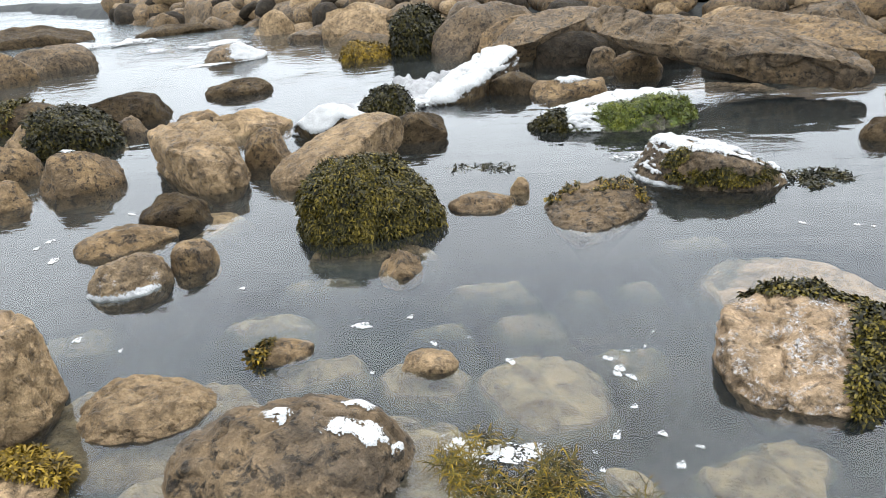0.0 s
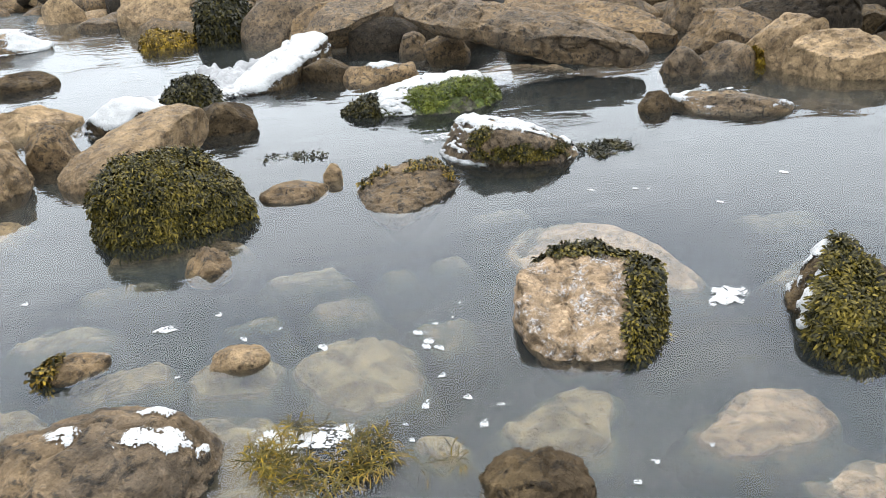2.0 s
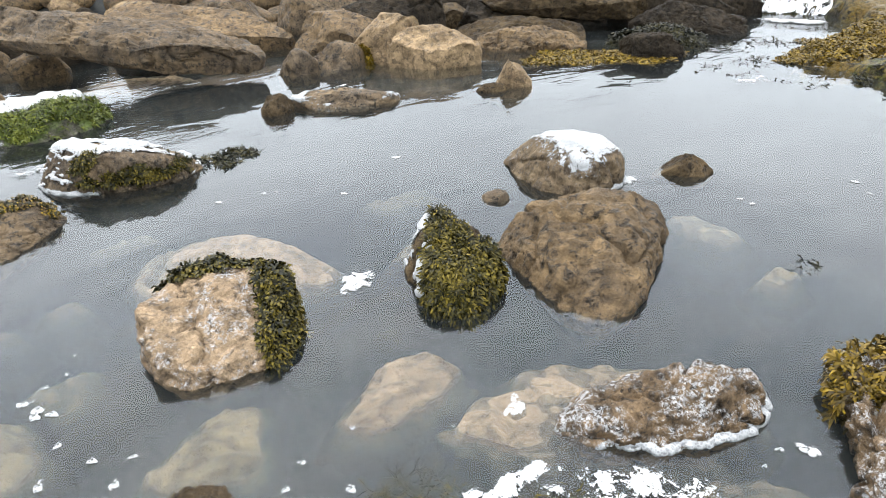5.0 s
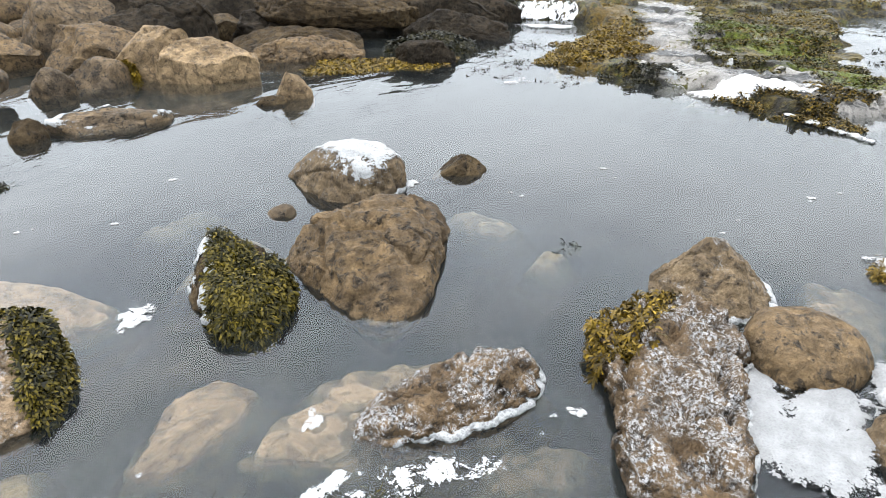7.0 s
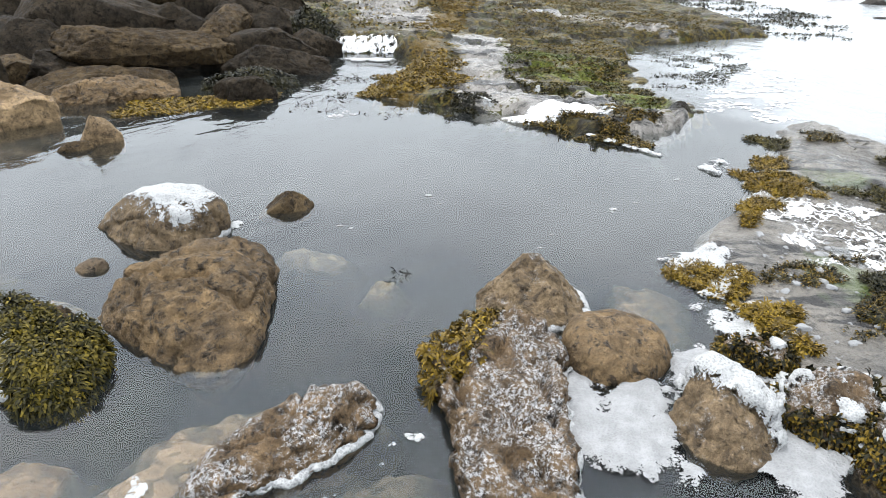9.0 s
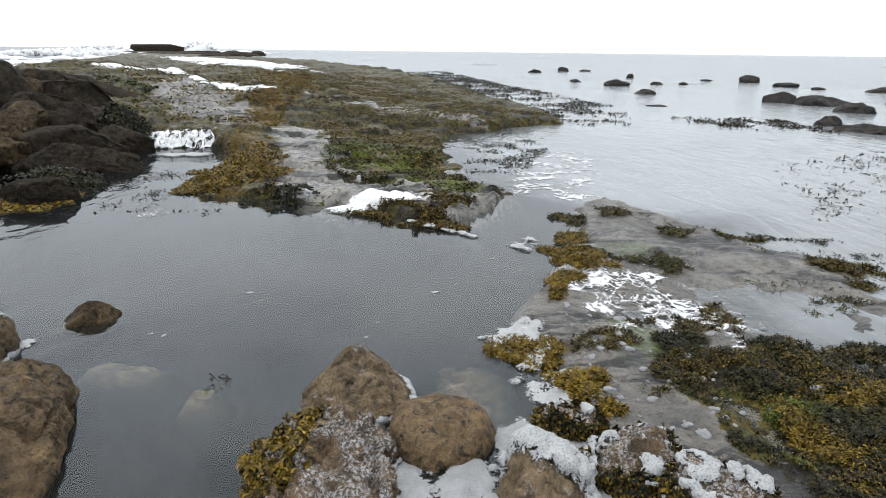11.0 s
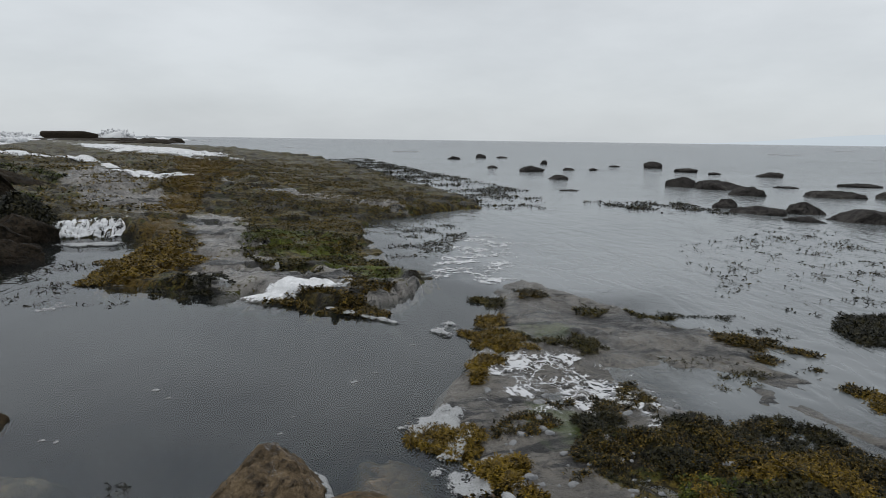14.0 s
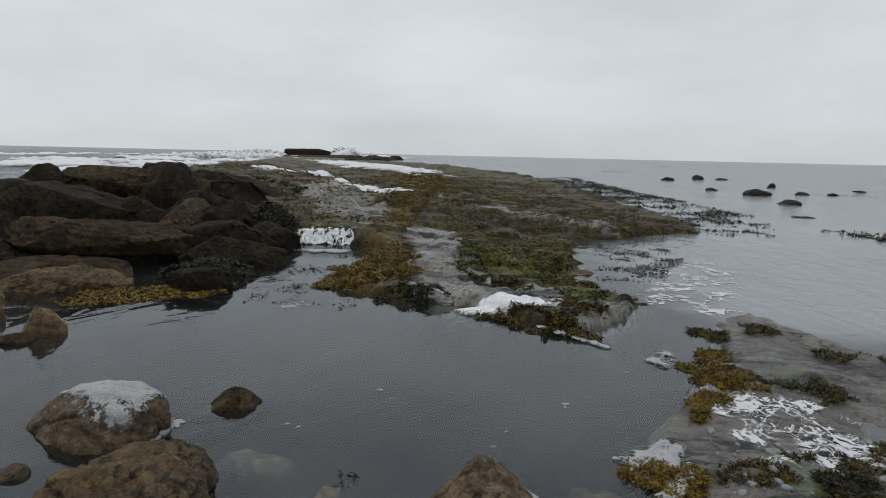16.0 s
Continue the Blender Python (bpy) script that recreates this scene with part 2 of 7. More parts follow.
def reef_material(name, light, mid, dark):
    """Flat bedrock: grey strata with a wet shine; where the mesh's own weed, gold, green and film values run high, short weed and algae."""
    m, n, l, b = material(name, 0.45, spec=0.4)
    tc = n.new("ShaderNodeTexCoord")
    vec = tc.outputs["Object"]
    broad = noise_node(n, l, vec, 0.7, 5, 0.62, 0.5)
    patch = noise_node(n, l, vec, 2.6, 6, 0.68, 0.8)
    fine = noise_node(n, l, vec, 17, 5, 0.7)
    tiny = noise_node(n, l, vec, 85, 3, 0.65)
    stone = blend(n, l, ramp(n, l, patch, 0.35, 0.65), mid, light)
    stone = blend(n, l, ramp(n, l, fine, 0.50, 0.66, 0.0, 0.8), stone, dark)
    stone = blend(n, l, ramp(n, l, tiny, 0.55, 0.7, 0.0, 0.5), stone, tuple(c * 1.25 for c in light))
    bed = n.new("ShaderNodeMapping")  # the beds run across the reef
    bed.inputs["Rotation"].default_value = (0, 0, radians(-13))
    bed.inputs["Scale"].default_value = (1.0, 0.22, 1.0)
    l.new(vec, bed.inputs[0])
    # dark streaks in the colour stand for shaded ledge faces and crevices
    cracks = ramp(n, l, noise_node(n, l, bed.outputs[0], 2.4, 8, 0.72, 0.6), 0.52, 0.57)
    stone = blend(n, l, cracks, stone, tuple(c * 0.5 for c in dark))
    weed = blend(n, l, ramp(n, l, fine, 0.42, 0.60), (0.007, 0.006, 0.003), (0.105, 0.078, 0.015))
    weed = blend(n, l, math_node(n, l, "MULTIPLY", cracks, 0.85), weed, (0.006, 0.005, 0.0035))
    weed = blend(n, l, ramp(n, l, patch, 0.54, 0.62, 0.0, 0.7), weed, (0.050, 0.056, 0.012))
    weed = blend(n, l, ramp(n, l, noise_node(n, l, vec, 1.4, 6, 0.7, 0.9), 0.52, 0.62, 0.0, 0.7), weed, (0.012, 0.010, 0.006))
    speck = math_node(n, l, "ADD", math_node(n, l, "MULTIPLY", fine, 0.6), math_node(n, l, "MULTIPLY", tiny, 0.4))
    gold = math_node(n, l, "ADD", value_of(n, "gold"), math_node(n, l, "MULTIPLY", math_node(n, l, "SUBTRACT", speck, 0.5), 2.4))
    weed = blend(n, l, ramp(n, l, gold, 0.46, 0.80), weed, (0.085, 0.052, 0.007))
    green = math_node(n, l, "ADD", value_of(n, "green"), math_node(n, l, "MULTIPLY", math_node(n, l, "SUBTRACT", patch, 0.5), 2.6))
    weed = blend(n, l, math_node(n, l, "MULTIPLY", ramp(n, l, green, 0.45, 0.85), ramp(n, l, tiny, 0.35, 0.6)), weed, (0.10, 0.125, 0.012))
    mixed = math_node(n, l, "ADD", math_node(n, l, "MULTIPLY", patch, 0.45), math_node(n, l, "MULTIPLY", fine, 0.55))
    level = math_node(n, l, "ADD", value_of(n, "weed"), math_node(n, l, "MULTIPLY", math_node(n, l, "SUBTRACT", mixed, 0.5), 2.6))
    cover = ramp(n, l, level, 0.40, 0.56)
    col = blend(n, l, cover, stone, weed)
    algae = math_node(n, l, "ADD", value_of(n, "film"), math_node(n, l, "MULTIPLY", math_node(n, l, "SUBTRACT", patch, 0.5), 2.2))
    col = blend(n, l, ramp(n, l, algae, 0.45, 0.95, 0.0, 0.6), col, (0.055, 0.085, 0.014))
    l.new(col, b.inputs["Base Color"])
    wet = ramp(n, l, broad, 0.40, 0.60, 0.14, 0.42)
    l.new(blend(n, l, cover, wet, (0.45, 0.45, 0.45)), b.inputs["Roughness"])
    l.new(ramp(n, l, cover, 0.0, 1.0, 0.5, 0.15), b.inputs["Specular IOR Level"])
    first = bump(n, l, None, patch, 0.7, 0.07)
    second = bump(n, l, None, fine, 1.0, 0.04, first)
    bump(n, l, b, tiny, 0.8, 0.012, second)
    return m


REEF = reef_material("weedy_reef_bedrock", (0.245, 0.228, 0.205), (0.122, 0.113, 0.102), (0.020, 0.019, 0.016))
PLATFORM = reef_material("wet_bedrock_platform", (0.150, 0.135, 0.113), (0.066, 0.060, 0.051), (0.018, 0.016, 0.014))


def sand_material():
    m, n, l, b = material("silty_sea_bed", 0.85)
    tc = n.new("ShaderNodeTexCoord")
    vec = tc.outputs["Object"]
    patch = noise_node(n, l, vec, 1.4, 5, 0.6, 0.4)
    fine = noise_node(n, l, vec, 14, 5, 0.7)
    col = blend(n, l, ramp(n, l, patch, 0.38, 0.62), (0.008, 0.011, 0.014), (0.026, 0.028, 0.027))
    col = blend(n, l, ramp(n, l, fine, 0.4, 0.66, 0.0, 0.5), col, (0.040, 0.039, 0.034))
    l.new(col, b.inputs["Base Color"])
    bump(n, l, b, fine, 0.7, 0.03)
    return m


SEABED = sand_material()


def frond_material(name, dark, olive, pale, rough=0.42):
    m, n, l, b = material(name, rough)
    geo = n.new("ShaderNodeNewGeometry")
    tc = n.new("ShaderNodeTexCoord")
    rnd = geo.outputs["Random Per Island"]
    big = noise_node(n, l, tc.outputs["Object"], 9, 3, 0.6)
    col = blend(n, l, ramp(n, l, rnd, 0.0, 0.75), dark, olive)
    col = blend(n, l, ramp(n, l, rnd, 0.72, 1.0), col, pale)
    col = blend(n, l, ramp(n, l, big, 0.45, 0.7, 0.0, 0.6), col, pale)
    l.new(col, b.inputs["Base Color"])
    b.inputs["Specular IOR Level"].default_value = 0.12
    b.inputs["Coat Weight"].default_value = 0.0
    b.inputs["Coat Roughness"].default_value = 0.3
    bump(n, l, b, noise_node(n, l, tc.outputs["Object"], 120, 3, 0.6), 0.4, 0.003)
    return m


WEED = frond_material("olive_wrack", (0.0036, 0.0040, 0.0016), (0.0155, 0.0145, 0.0034), (0.046, 0.037, 0.0062))
WEED_TIP = frond_material("olive_wrack_tips", (0.0095, 0.0098, 0.003), (0.046, 0.038, 0.0065), (0.118, 0.088, 0.0125))
WEED_DARK = frond_material("dark_wrack", (0.0036, 0.00432, 0.00288), (0.01152, 0.01152, 0.00576), (0.0324, 0.02736, 0.00864))
WEED_GOLD = frond_material("golden_wrack", (0.030, 0.020, 0.003), (0.105, 0.066, 0.007), (0.22, 0.145, 0.014))
WEED_BROWN = frond_material("brown_wrack", (0.016, 0.0115, 0.0033), (0.078, 0.050, 0.0075), (0.165, 0.108, 0.0145))
WEED_GREEN = frond_material("bright_green_weed", (0.014, 0.019, 0.004), (0.042, 0.055, 0.008), (0.105, 0.115, 0.015))


def foam_material(name, colour, bubbles, ragged):
    """Sea foam: bubbly white skin that breaks up into lace where the mesh's own cover value runs low."""
    m, n, l, b = material(name, 0.6)
    tc = n.new("ShaderNodeTexCoord")
    vec = tc.outputs["Object"]
    cells = n.new("ShaderNodeTexVoronoi")
    cells.inputs["Scale"].default_value = 110
    l.new(vec, cells.inputs["Vector"])
    patch = noise_node(n, l, vec, 14, 5, 0.65)
    col = blend(n, l, ramp(n, l, patch, 0.35, 0.7), tuple(c * 0.72 for c in colour), colour)
    col = blend(n, l, ramp(n, l, cells.outputs["Distance"], 0.25, 0.6, 0.0, bubbles), col, (0.38, 0.39, 0.38))
    l.new(col, b.inputs["Base Color"])
    first = bump(n, l, None, patch, 0.5, 0.02)
    bump(n, l, b, cells.outputs["Distance"], 0.5, 0.006, first)
    cover = n.new("ShaderNodeAttribute")
    cover.attribute_name = "cover"
    lace = noise_node(n, l, vec, 26, 6, 0.75, 0.6)
    holes = math_node(n, l, "SUBTRACT", lace, math_node(n, l, "MULTIPLY", cells.outputs["Distance"], 0.22))
    level = math_node(n, l, "ADD", cover.outputs["Fac"], math_node(n, l, "MULTIPLY", math_node(n, l, "SUBTRACT", holes, 0.44), ragged))
    alpha = ramp(n, l, level, 0.26, 0.42)
    l.new(alpha, b.inputs["Alpha"])
    return m


FOAM = foam_material("white_sea_foam", (0.27, 0.273, 0.277), 0.55, 2.6)
FOAM_THIN = foam_material("bubbly_sea_foam", (0.33, 0.333, 0.337), 0.7, 3.6)
FOAM_SOLID = foam_material("dense_sea_foam", (0.235, 0.238, 0.242), 0.12, 1.2)


SURF = foam_material("white_breaking_surf", (0.74, 0.745, 0.75), 0.2, 1.6)


def lace_material(name, colour):
    """A net of foam lines on wet rock or water; the lines thicken where the mesh's own cover value runs high."""
    m, n, l, b = material(name, 0.6)
    tc = n.new("ShaderNodeTexCoord")
    vec = tc.outputs["Object"]
    wobble = n.new("ShaderNodeTexNoise")
    wobble.inputs["Scale"].default_value, wobble.inputs["Detail"].default_value = 7.0, 5.0
    l.new(vec, wobble.inputs["Vector"])
    shift = n.new("ShaderNodeVectorMath")
    shift.operation = "MULTIPLY_ADD"
    shift.inputs[1].default_value = (0.22, 0.22, 0.0)
    l.new(wobble.outputs["Color"], shift.inputs[0])
    l.new(vec, shift.inputs[2])
    gap = None
    for scale, weight in ((7.0, 1.0), (19.0, 1.6)):
        net = n.new("ShaderNodeTexVoronoi")
        net.feature = "DISTANCE_TO_EDGE"
        net.inputs["Scale"].default_value = scale
        l.new(shift.outputs[0], net.inputs["Vector"])
        one = math_node(n, l, "MULTIPLY", net.outputs["Distance"], weight)
        gap = one if gap is None else math_node(n, l, "MINIMUM", gap, one)
    reach = math_node(n, l, "ADD", math_node(n, l, "MULTIPLY", value_of(n, "cover"), 0.14), math_node(n, l, "MULTIPLY", math_node(n, l, "SUBTRACT", noise_node(n, l, vec, 5.0, 5, 0.7), 0.54), 0.55))
    alpha = ramp(n, l, math_node(n, l, "SUBTRACT", reach, gap), 0.0, 0.07)
    l.new(alpha, b.inputs["Alpha"])
    l.new(blend(n, l, noise_node(n, l, vec, 60, 4, 0.7), tuple(c * 0.75 for c in colour), colour), b.inputs["Base Color"])
    return m


FOAM_LACE = lace_material("lacy_sea_foam", (0.56, 0.565, 0.57))


def water_material(name):
    """Murky sea water: mirror by the angle, else clear and silt. The mesh's own open value turns the calm pool into milky, choppy sea."""
    m, n, l, b = material(name, 0.05)
    n.remove(b)
    out = n["Material Output"]
    tc = n.new("ShaderNodeTexCoord")
    vec = tc.outputs["Object"]
    turn = n.new("ShaderNodeMapping")
    turn.inputs["Rotation"].default_value = (0, 0, radians(35))
    turn.inputs["Scale"].default_value = (1.0, 2.3, 1.0)
    l.new(vec, turn.inputs[0])
    wild = value_of(n, "open")
    calm = ramp(n, l, noise_node(n, l, vec, 0.55, 4, 0.6, 0.8), 0.50, 0.70, 0.0, 1.0)
    small = math_node(n, l, "MULTIPLY", noise_node(n, l, turn.outputs[0], 3.1, 3, 0.5, 1.6), math_node(n, l, "ADD", calm, math_node(n, l, "MULTIPLY", wild, 0.5)))
    swell = math_node(n, l, "MULTIPLY", noise_node(n, l, turn.outputs[0], 1.3, 2, 0.5, 1.2), math_node(n, l, "ADD", 0.07, value_of(n, "chop")))
    first = bump(n, l, None, swell, 0.7, 0.12)
    second = bump(n, l, None, small, 0.4, 0.016, first)
    gusts = ramp(n, l, noise_node(n, l, vec, 1.1, 4, 0.6, 1.0), 0.50, 0.70, 0.03, 1.0)
    gusts = math_node(n, l, "ADD", gusts, math_node(n, l, "MULTIPLY", wild, 1.4))
    crisp = n.new("ShaderNodeMapping")  # wind ripples, long across the wind
    crisp.inputs["Rotation"].default_value = (0, 0, radians(-20))
    crisp.inputs["Scale"].default_value = (1.0, 2.8, 1.0)
    l.new(vec, crisp.inputs[0])
    normal = bump(n, l, None, math_node(n, l, "MULTIPLY", noise_node(n, l, crisp.outputs[0], 11, 2, 0.5, 0.8), gusts), 0.13, 0.006, second)
    gloss = n.new("ShaderNodeBsdfGlossy")
    l.new(ramp(n, l, wild, 0.0, 1.0, 0.03, 0.12), gloss.inputs["Roughness"])
    gloss.inputs["Color"].default_value = (0.97, 0.98, 1.0, 1)
    clear = n.new("ShaderNodeBsdfTransparent")
    clear.inputs["Color"].default_value = (0.93, 0.945, 0.925, 1)
    silt = n.new("ShaderNodeBsdfDiffuse")
    milky = math_node(n, l, "MULTIPLY", wild, ramp(n, l, noise_node(n, l, vec, 0.16, 4, 0.6, 0.8), 0.3, 0.7, 0.6, 1.0))
    milky = math_node(n, l, "MULTIPLY", milky, value_of(n, "milk"))
    l.new(blend(n, l, milky, (0.043, 0.051, 0.053), (0.170, 0.180, 0.181)), silt.inputs["Color"])
    body = n.new("ShaderNodeMixShader")
    l.new(ramp(n, l, wild, 0.0, 1.0, 0.10, 0.94), body.inputs[0])
    l.new(clear.outputs[0], body.inputs[1])
    l.new(silt.outputs[0], body.inputs[2])
    fres = n.new("ShaderNodeFresnel")
    fres.inputs["IOR"].default_value = 1.38
    l.new(normal, fres.inputs["Normal"])
    l.new(normal, gloss.inputs["Normal"])
    mix = n.new("ShaderNodeMixShader")
    rippled = math_node(n, l, "MULTIPLY", fres.outputs[0], math_node(n, l, "SUBTRACT", 1.0, math_node(n, l, "MULTIPLY", fres.outputs[0], ramp(n, l, wild, 0.0, 1.0, 0.66, 0.5))))
    l.new(rippled, mix.inputs[0])
    l.new(body.outputs[0], mix.inputs[1])
    l.new(gloss.outputs[0], mix.inputs[2])
    l.new(mix.outputs[0], out.inputs["Surface"])
    return m


def silt_material(name, thin, thick):
    """A thin veil of stirred silt that hangs in the water."""
    m, n, l, b = material(name, 0.9)
    n.remove(b)
    out = n["Material Output"]
    tc = n.new("ShaderNodeTexCoord")
    clear, silt, mix = n.new("ShaderNodeBsdfTransparent"), n.new("ShaderNodeBsdfDiffuse"), n.new("ShaderNodeMixShader")
    clear.inputs["Color"].default_value = (0.94, 0.95, 0.935, 1)
    silt.inputs["Color"].default_value = (0.085, 0.090, 0.088, 1)
    l.new(ramp(n, l, noise_node(n, l, tc.outputs["Object"], 0.9, 4, 0.6, 0.5), 0.35, 0.65, thin, thick), mix.inputs[0])
    l.new(clear.outputs[0], mix.inputs[1])
    l.new(silt.outputs[0], mix.inputs[2])
    l.new(mix.outputs[0], out.inputs["Surface"])
    return m


def murk_material(name, colour):
    """Deeper water that takes light away."""
    m, n, l, b = material(name, 0.9)
    n.remove(b)
    clear = n.new("ShaderNodeBsdfTransparent")
    clear.inputs["Color"].default_value = (*colour, 1)
    l.new(clear.outputs[0], n["Material Output"].inputs["Surface"])
    return m


SILT, MURK = silt_material("silt_veil", 0.10, 0.30), murk_material("deep_murk", (0.76, 0.80, 0.805))
WATER = water_material("sea_water")


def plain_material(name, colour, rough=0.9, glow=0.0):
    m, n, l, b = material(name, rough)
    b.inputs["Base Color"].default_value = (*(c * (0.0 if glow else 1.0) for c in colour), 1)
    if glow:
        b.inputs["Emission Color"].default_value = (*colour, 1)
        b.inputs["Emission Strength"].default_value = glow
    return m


# the hills give off an even blue-grey glow in place of haze
HAZE_GLOW = plain_material("far_shore_haze_glow", (0.57, 0.64, 0.70), 1.0, 1.0)

# ---- builders ----
def mesh_object(name, verts, faces, mat, parent=None, smooth=True, slots=None, cover=None, values=None):
    me = bpy.data.meshes.new(name)
    me.from_pydata(np.asarray(verts, float).tolist(), [], np.asarray(faces).tolist() if not isinstance(faces, list) else faces)
    for k in (mat if isinstance(mat, (list, tuple)) else [mat]):
        me.materials.append(k)
    if slots is not None:
        me.polygons.foreach_set("material_index", np.asarray(slots, np.int32))
    if smooth:
        me.polygons.foreach_set("use_smooth", np.ones(len(me.polygons), bool))
    if cover is not None:
        me.attributes.new("cover", "FLOAT", "POINT").data.foreach_set("value", np.asarray(cover, np.float32))
    for key, value in (values or {}).items():
        me.attributes.new(key, "FLOAT", "POINT").data.foreach_set("value", np.asarray(value, np.float32).ravel())
    me.update()
    ob = new(name, me)
    if parent is not None:
        ob.parent = parent
    return ob


def part(name, bm, mat, parent, label=""):
    me = bpy.data.meshes.new(name)
    bm.to_mesh(me)
    bm.free()
    me.materials.append(mat)
    ob = new(name, me)
    ob.parent = parent
    return tagged(ob, label)


SPHERES = {}


def unit_sphere(level):
    if level not in SPHERES:
        bm = bmesh.new()
        bmesh.ops.create_icosphere(bm, subdivisions=level, radius=1.0)
        SPHERES[level] = (np.array([v.co[:] for v in bm.verts]), np.array([[v.index for v in f.verts] for f in bm.faces]))
        bm.free()
    return SPHERES[level]


def lattice(seed, size=32):
    return np.random.RandomState(seed).rand(size, size, size)


GRIDS = [lattice(101 + i) for i in range(3)]


def value_noise(p, grid=0):
    """Smooth noise from -1 to 1 at the points p (n x 3)."""
    g = GRIDS[grid]
    i = np.floor(p).astype(int)
    f = p - i
    f = f * f * (3 - 2 * f)
    i %= 32
    j = (i + 1) % 32
    out = 0
    for a, wx in ((i[:, 0], 1 - f[:, 0]), (j[:, 0], f[:, 0])):
        for b, wy in ((i[:, 1], 1 - f[:, 1]), (j[:, 1], f[:, 1])):
            for c, wz in ((i[:, 2], 1 - f[:, 2]), (j[:, 2], f[:, 2])):
                out = out + g[a, b, c] * wx * wy * wz
    return out * 2 - 1


def fractal(p, octaves=4, gain=0.5, seed=0.0):
    total, amp = 0, 1.0
    p = np.asarray(p, float) + seed * 7.31
    for k in range(octaves):
        total = total + amp * value_noise(p * 2.03 ** k + 11.7 * k, k % 3)
        amp *= gain
    return total


def smooth_step(x, lo, hi):
    t = np.clip((x - lo) / (hi - lo), 0, 1)
    return t * t * (3 - 2 * t)


def turned(v, rx, ry, rz):
    m = np.array(Euler((radians(rx), radians(ry), radians(rz))).to_matrix())
    return v @ m.T


def vertex_normals(v, f):
    a = np.cross(v[f[:, 1]] - v[f[:, 0]], v[f[:, 2]] - v[f[:, 0]])
    n = np.zeros_like(v)
    for k in range(3):
        np.add.at(n, f[:, k], a)
    return n / np.maximum(np.linalg.norm(n, axis=1, keepdims=True), 1e-12)


class Stone:
    pass


def weathered(v, f, r, seed, rough):
    """Lumps, cracks, pits and grit cut into a smooth boulder of mean radius r."""
    n = vertex_normals(v, f)
    off = 0.050 * fractal(v / (1.1 * r), 3, 0.5, seed) * r
    off += 0.030 * fractal(v / (0.32 * r), 4, 0.6, seed + 3.3) * r
    off -= 0.030 * r * np.abs(fractal(v / (0.45 * r), 4, 0.6, seed + 6.3))
    cracks = 1 - np.abs(fractal(v / (0.75 * r), 3, 0.5, seed + 1.7))
    off -= 0.075 * r * np.clip(cracks - 0.86, 0, 1) / 0.14
    pits = fractal(v / max(0.05, 0.13 * r), 3, 0.55, seed + 8.1)
    off -= 0.045 * r * np.clip(pits - 0.30, 0, 0.6)
    off += 0.006 * fractal(v / 0.035, 3, 0.6, seed + 5.1) * min(1.0, r / 0.2)
    return v + n * (off * rough)[:, None]


def hewn(name, corners, slopes, tops, mat, label, seed, p=9.0, rough=1.0, level=6, deep=0.4, group="", category="rock", z=0.0):
    """A broken boulder: a block with rounded edges whose sides meet the water along the corners (counter-clockwise, in plan).
    slopes: how far each side leans inwards, in degrees; tops: upper faces as (direction, upward slope, height over the middle);
    z: the level of the corners. Below it the sides draw in."""
    c = np.array(corners, float)
    mid = c.mean(axis=0)
    q = c - mid
    v, f = unit_sphere(level)
    planes = [((0, 0, -1.0), deep)]
    for i in range(len(q)):
        e = q[(i + 1) % len(q)] - q[i]
        out = np.array((e[1], -e[0])) / np.hypot(*e)
        lean = radians(slopes[i % len(slopes)])
        planes.append(((out[0] * math.cos(lean), out[1] * math.cos(lean), math.sin(lean)), max(0.03, float(out @ q[i])) * math.cos(lean)))
    for way, up, h in tops:
        a, u = radians(way), radians(up)
        planes.append(((math.cos(a) * math.cos(u), math.sin(a) * math.cos(u), math.sin(u)), h * math.sin(u)))
    # stretch the sphere first, so that long rocks are meshed evenly
    span = np.array((*(np.ptp(q, axis=0) / 2), max(h for _, _, h in tops)))
    d = v * span
    d = d / np.linalg.norm(d, axis=1, keepdims=True)
    total = 0
    for nrm, dist in planes:
        flat = math.hypot(nrm[0], nrm[1])
        lower = d @ np.array((nrm[0] / flat, nrm[1] / flat, -0.6)) / (dist / flat) if 1e-6 < flat and nrm[2] < 0.8 else d @ np.array(nrm) / dist
        total = total + np.maximum(0, np.where(d[:, 2] < 0, lower, d @ np.array(nrm) / dist)) ** p
    v = d * (total ** (-1 / p))[:, None] * 1.03
    v = weathered(v, f, float(span[0] * span[1] * span[2]) ** (1 / 3), seed, rough)
    s = Stone()
    s.v, s.f, s.n, s.at, s.seed, s.size = v, f, vertex_normals(v, f), np.array((mid[0], mid[1], z)), seed, span * 2
    s.ob = mesh_object(name, v, f, mat)
    s.ob.location = (mid[0], mid[1], z)
    tagged(s.ob, label, category, group)
    return s


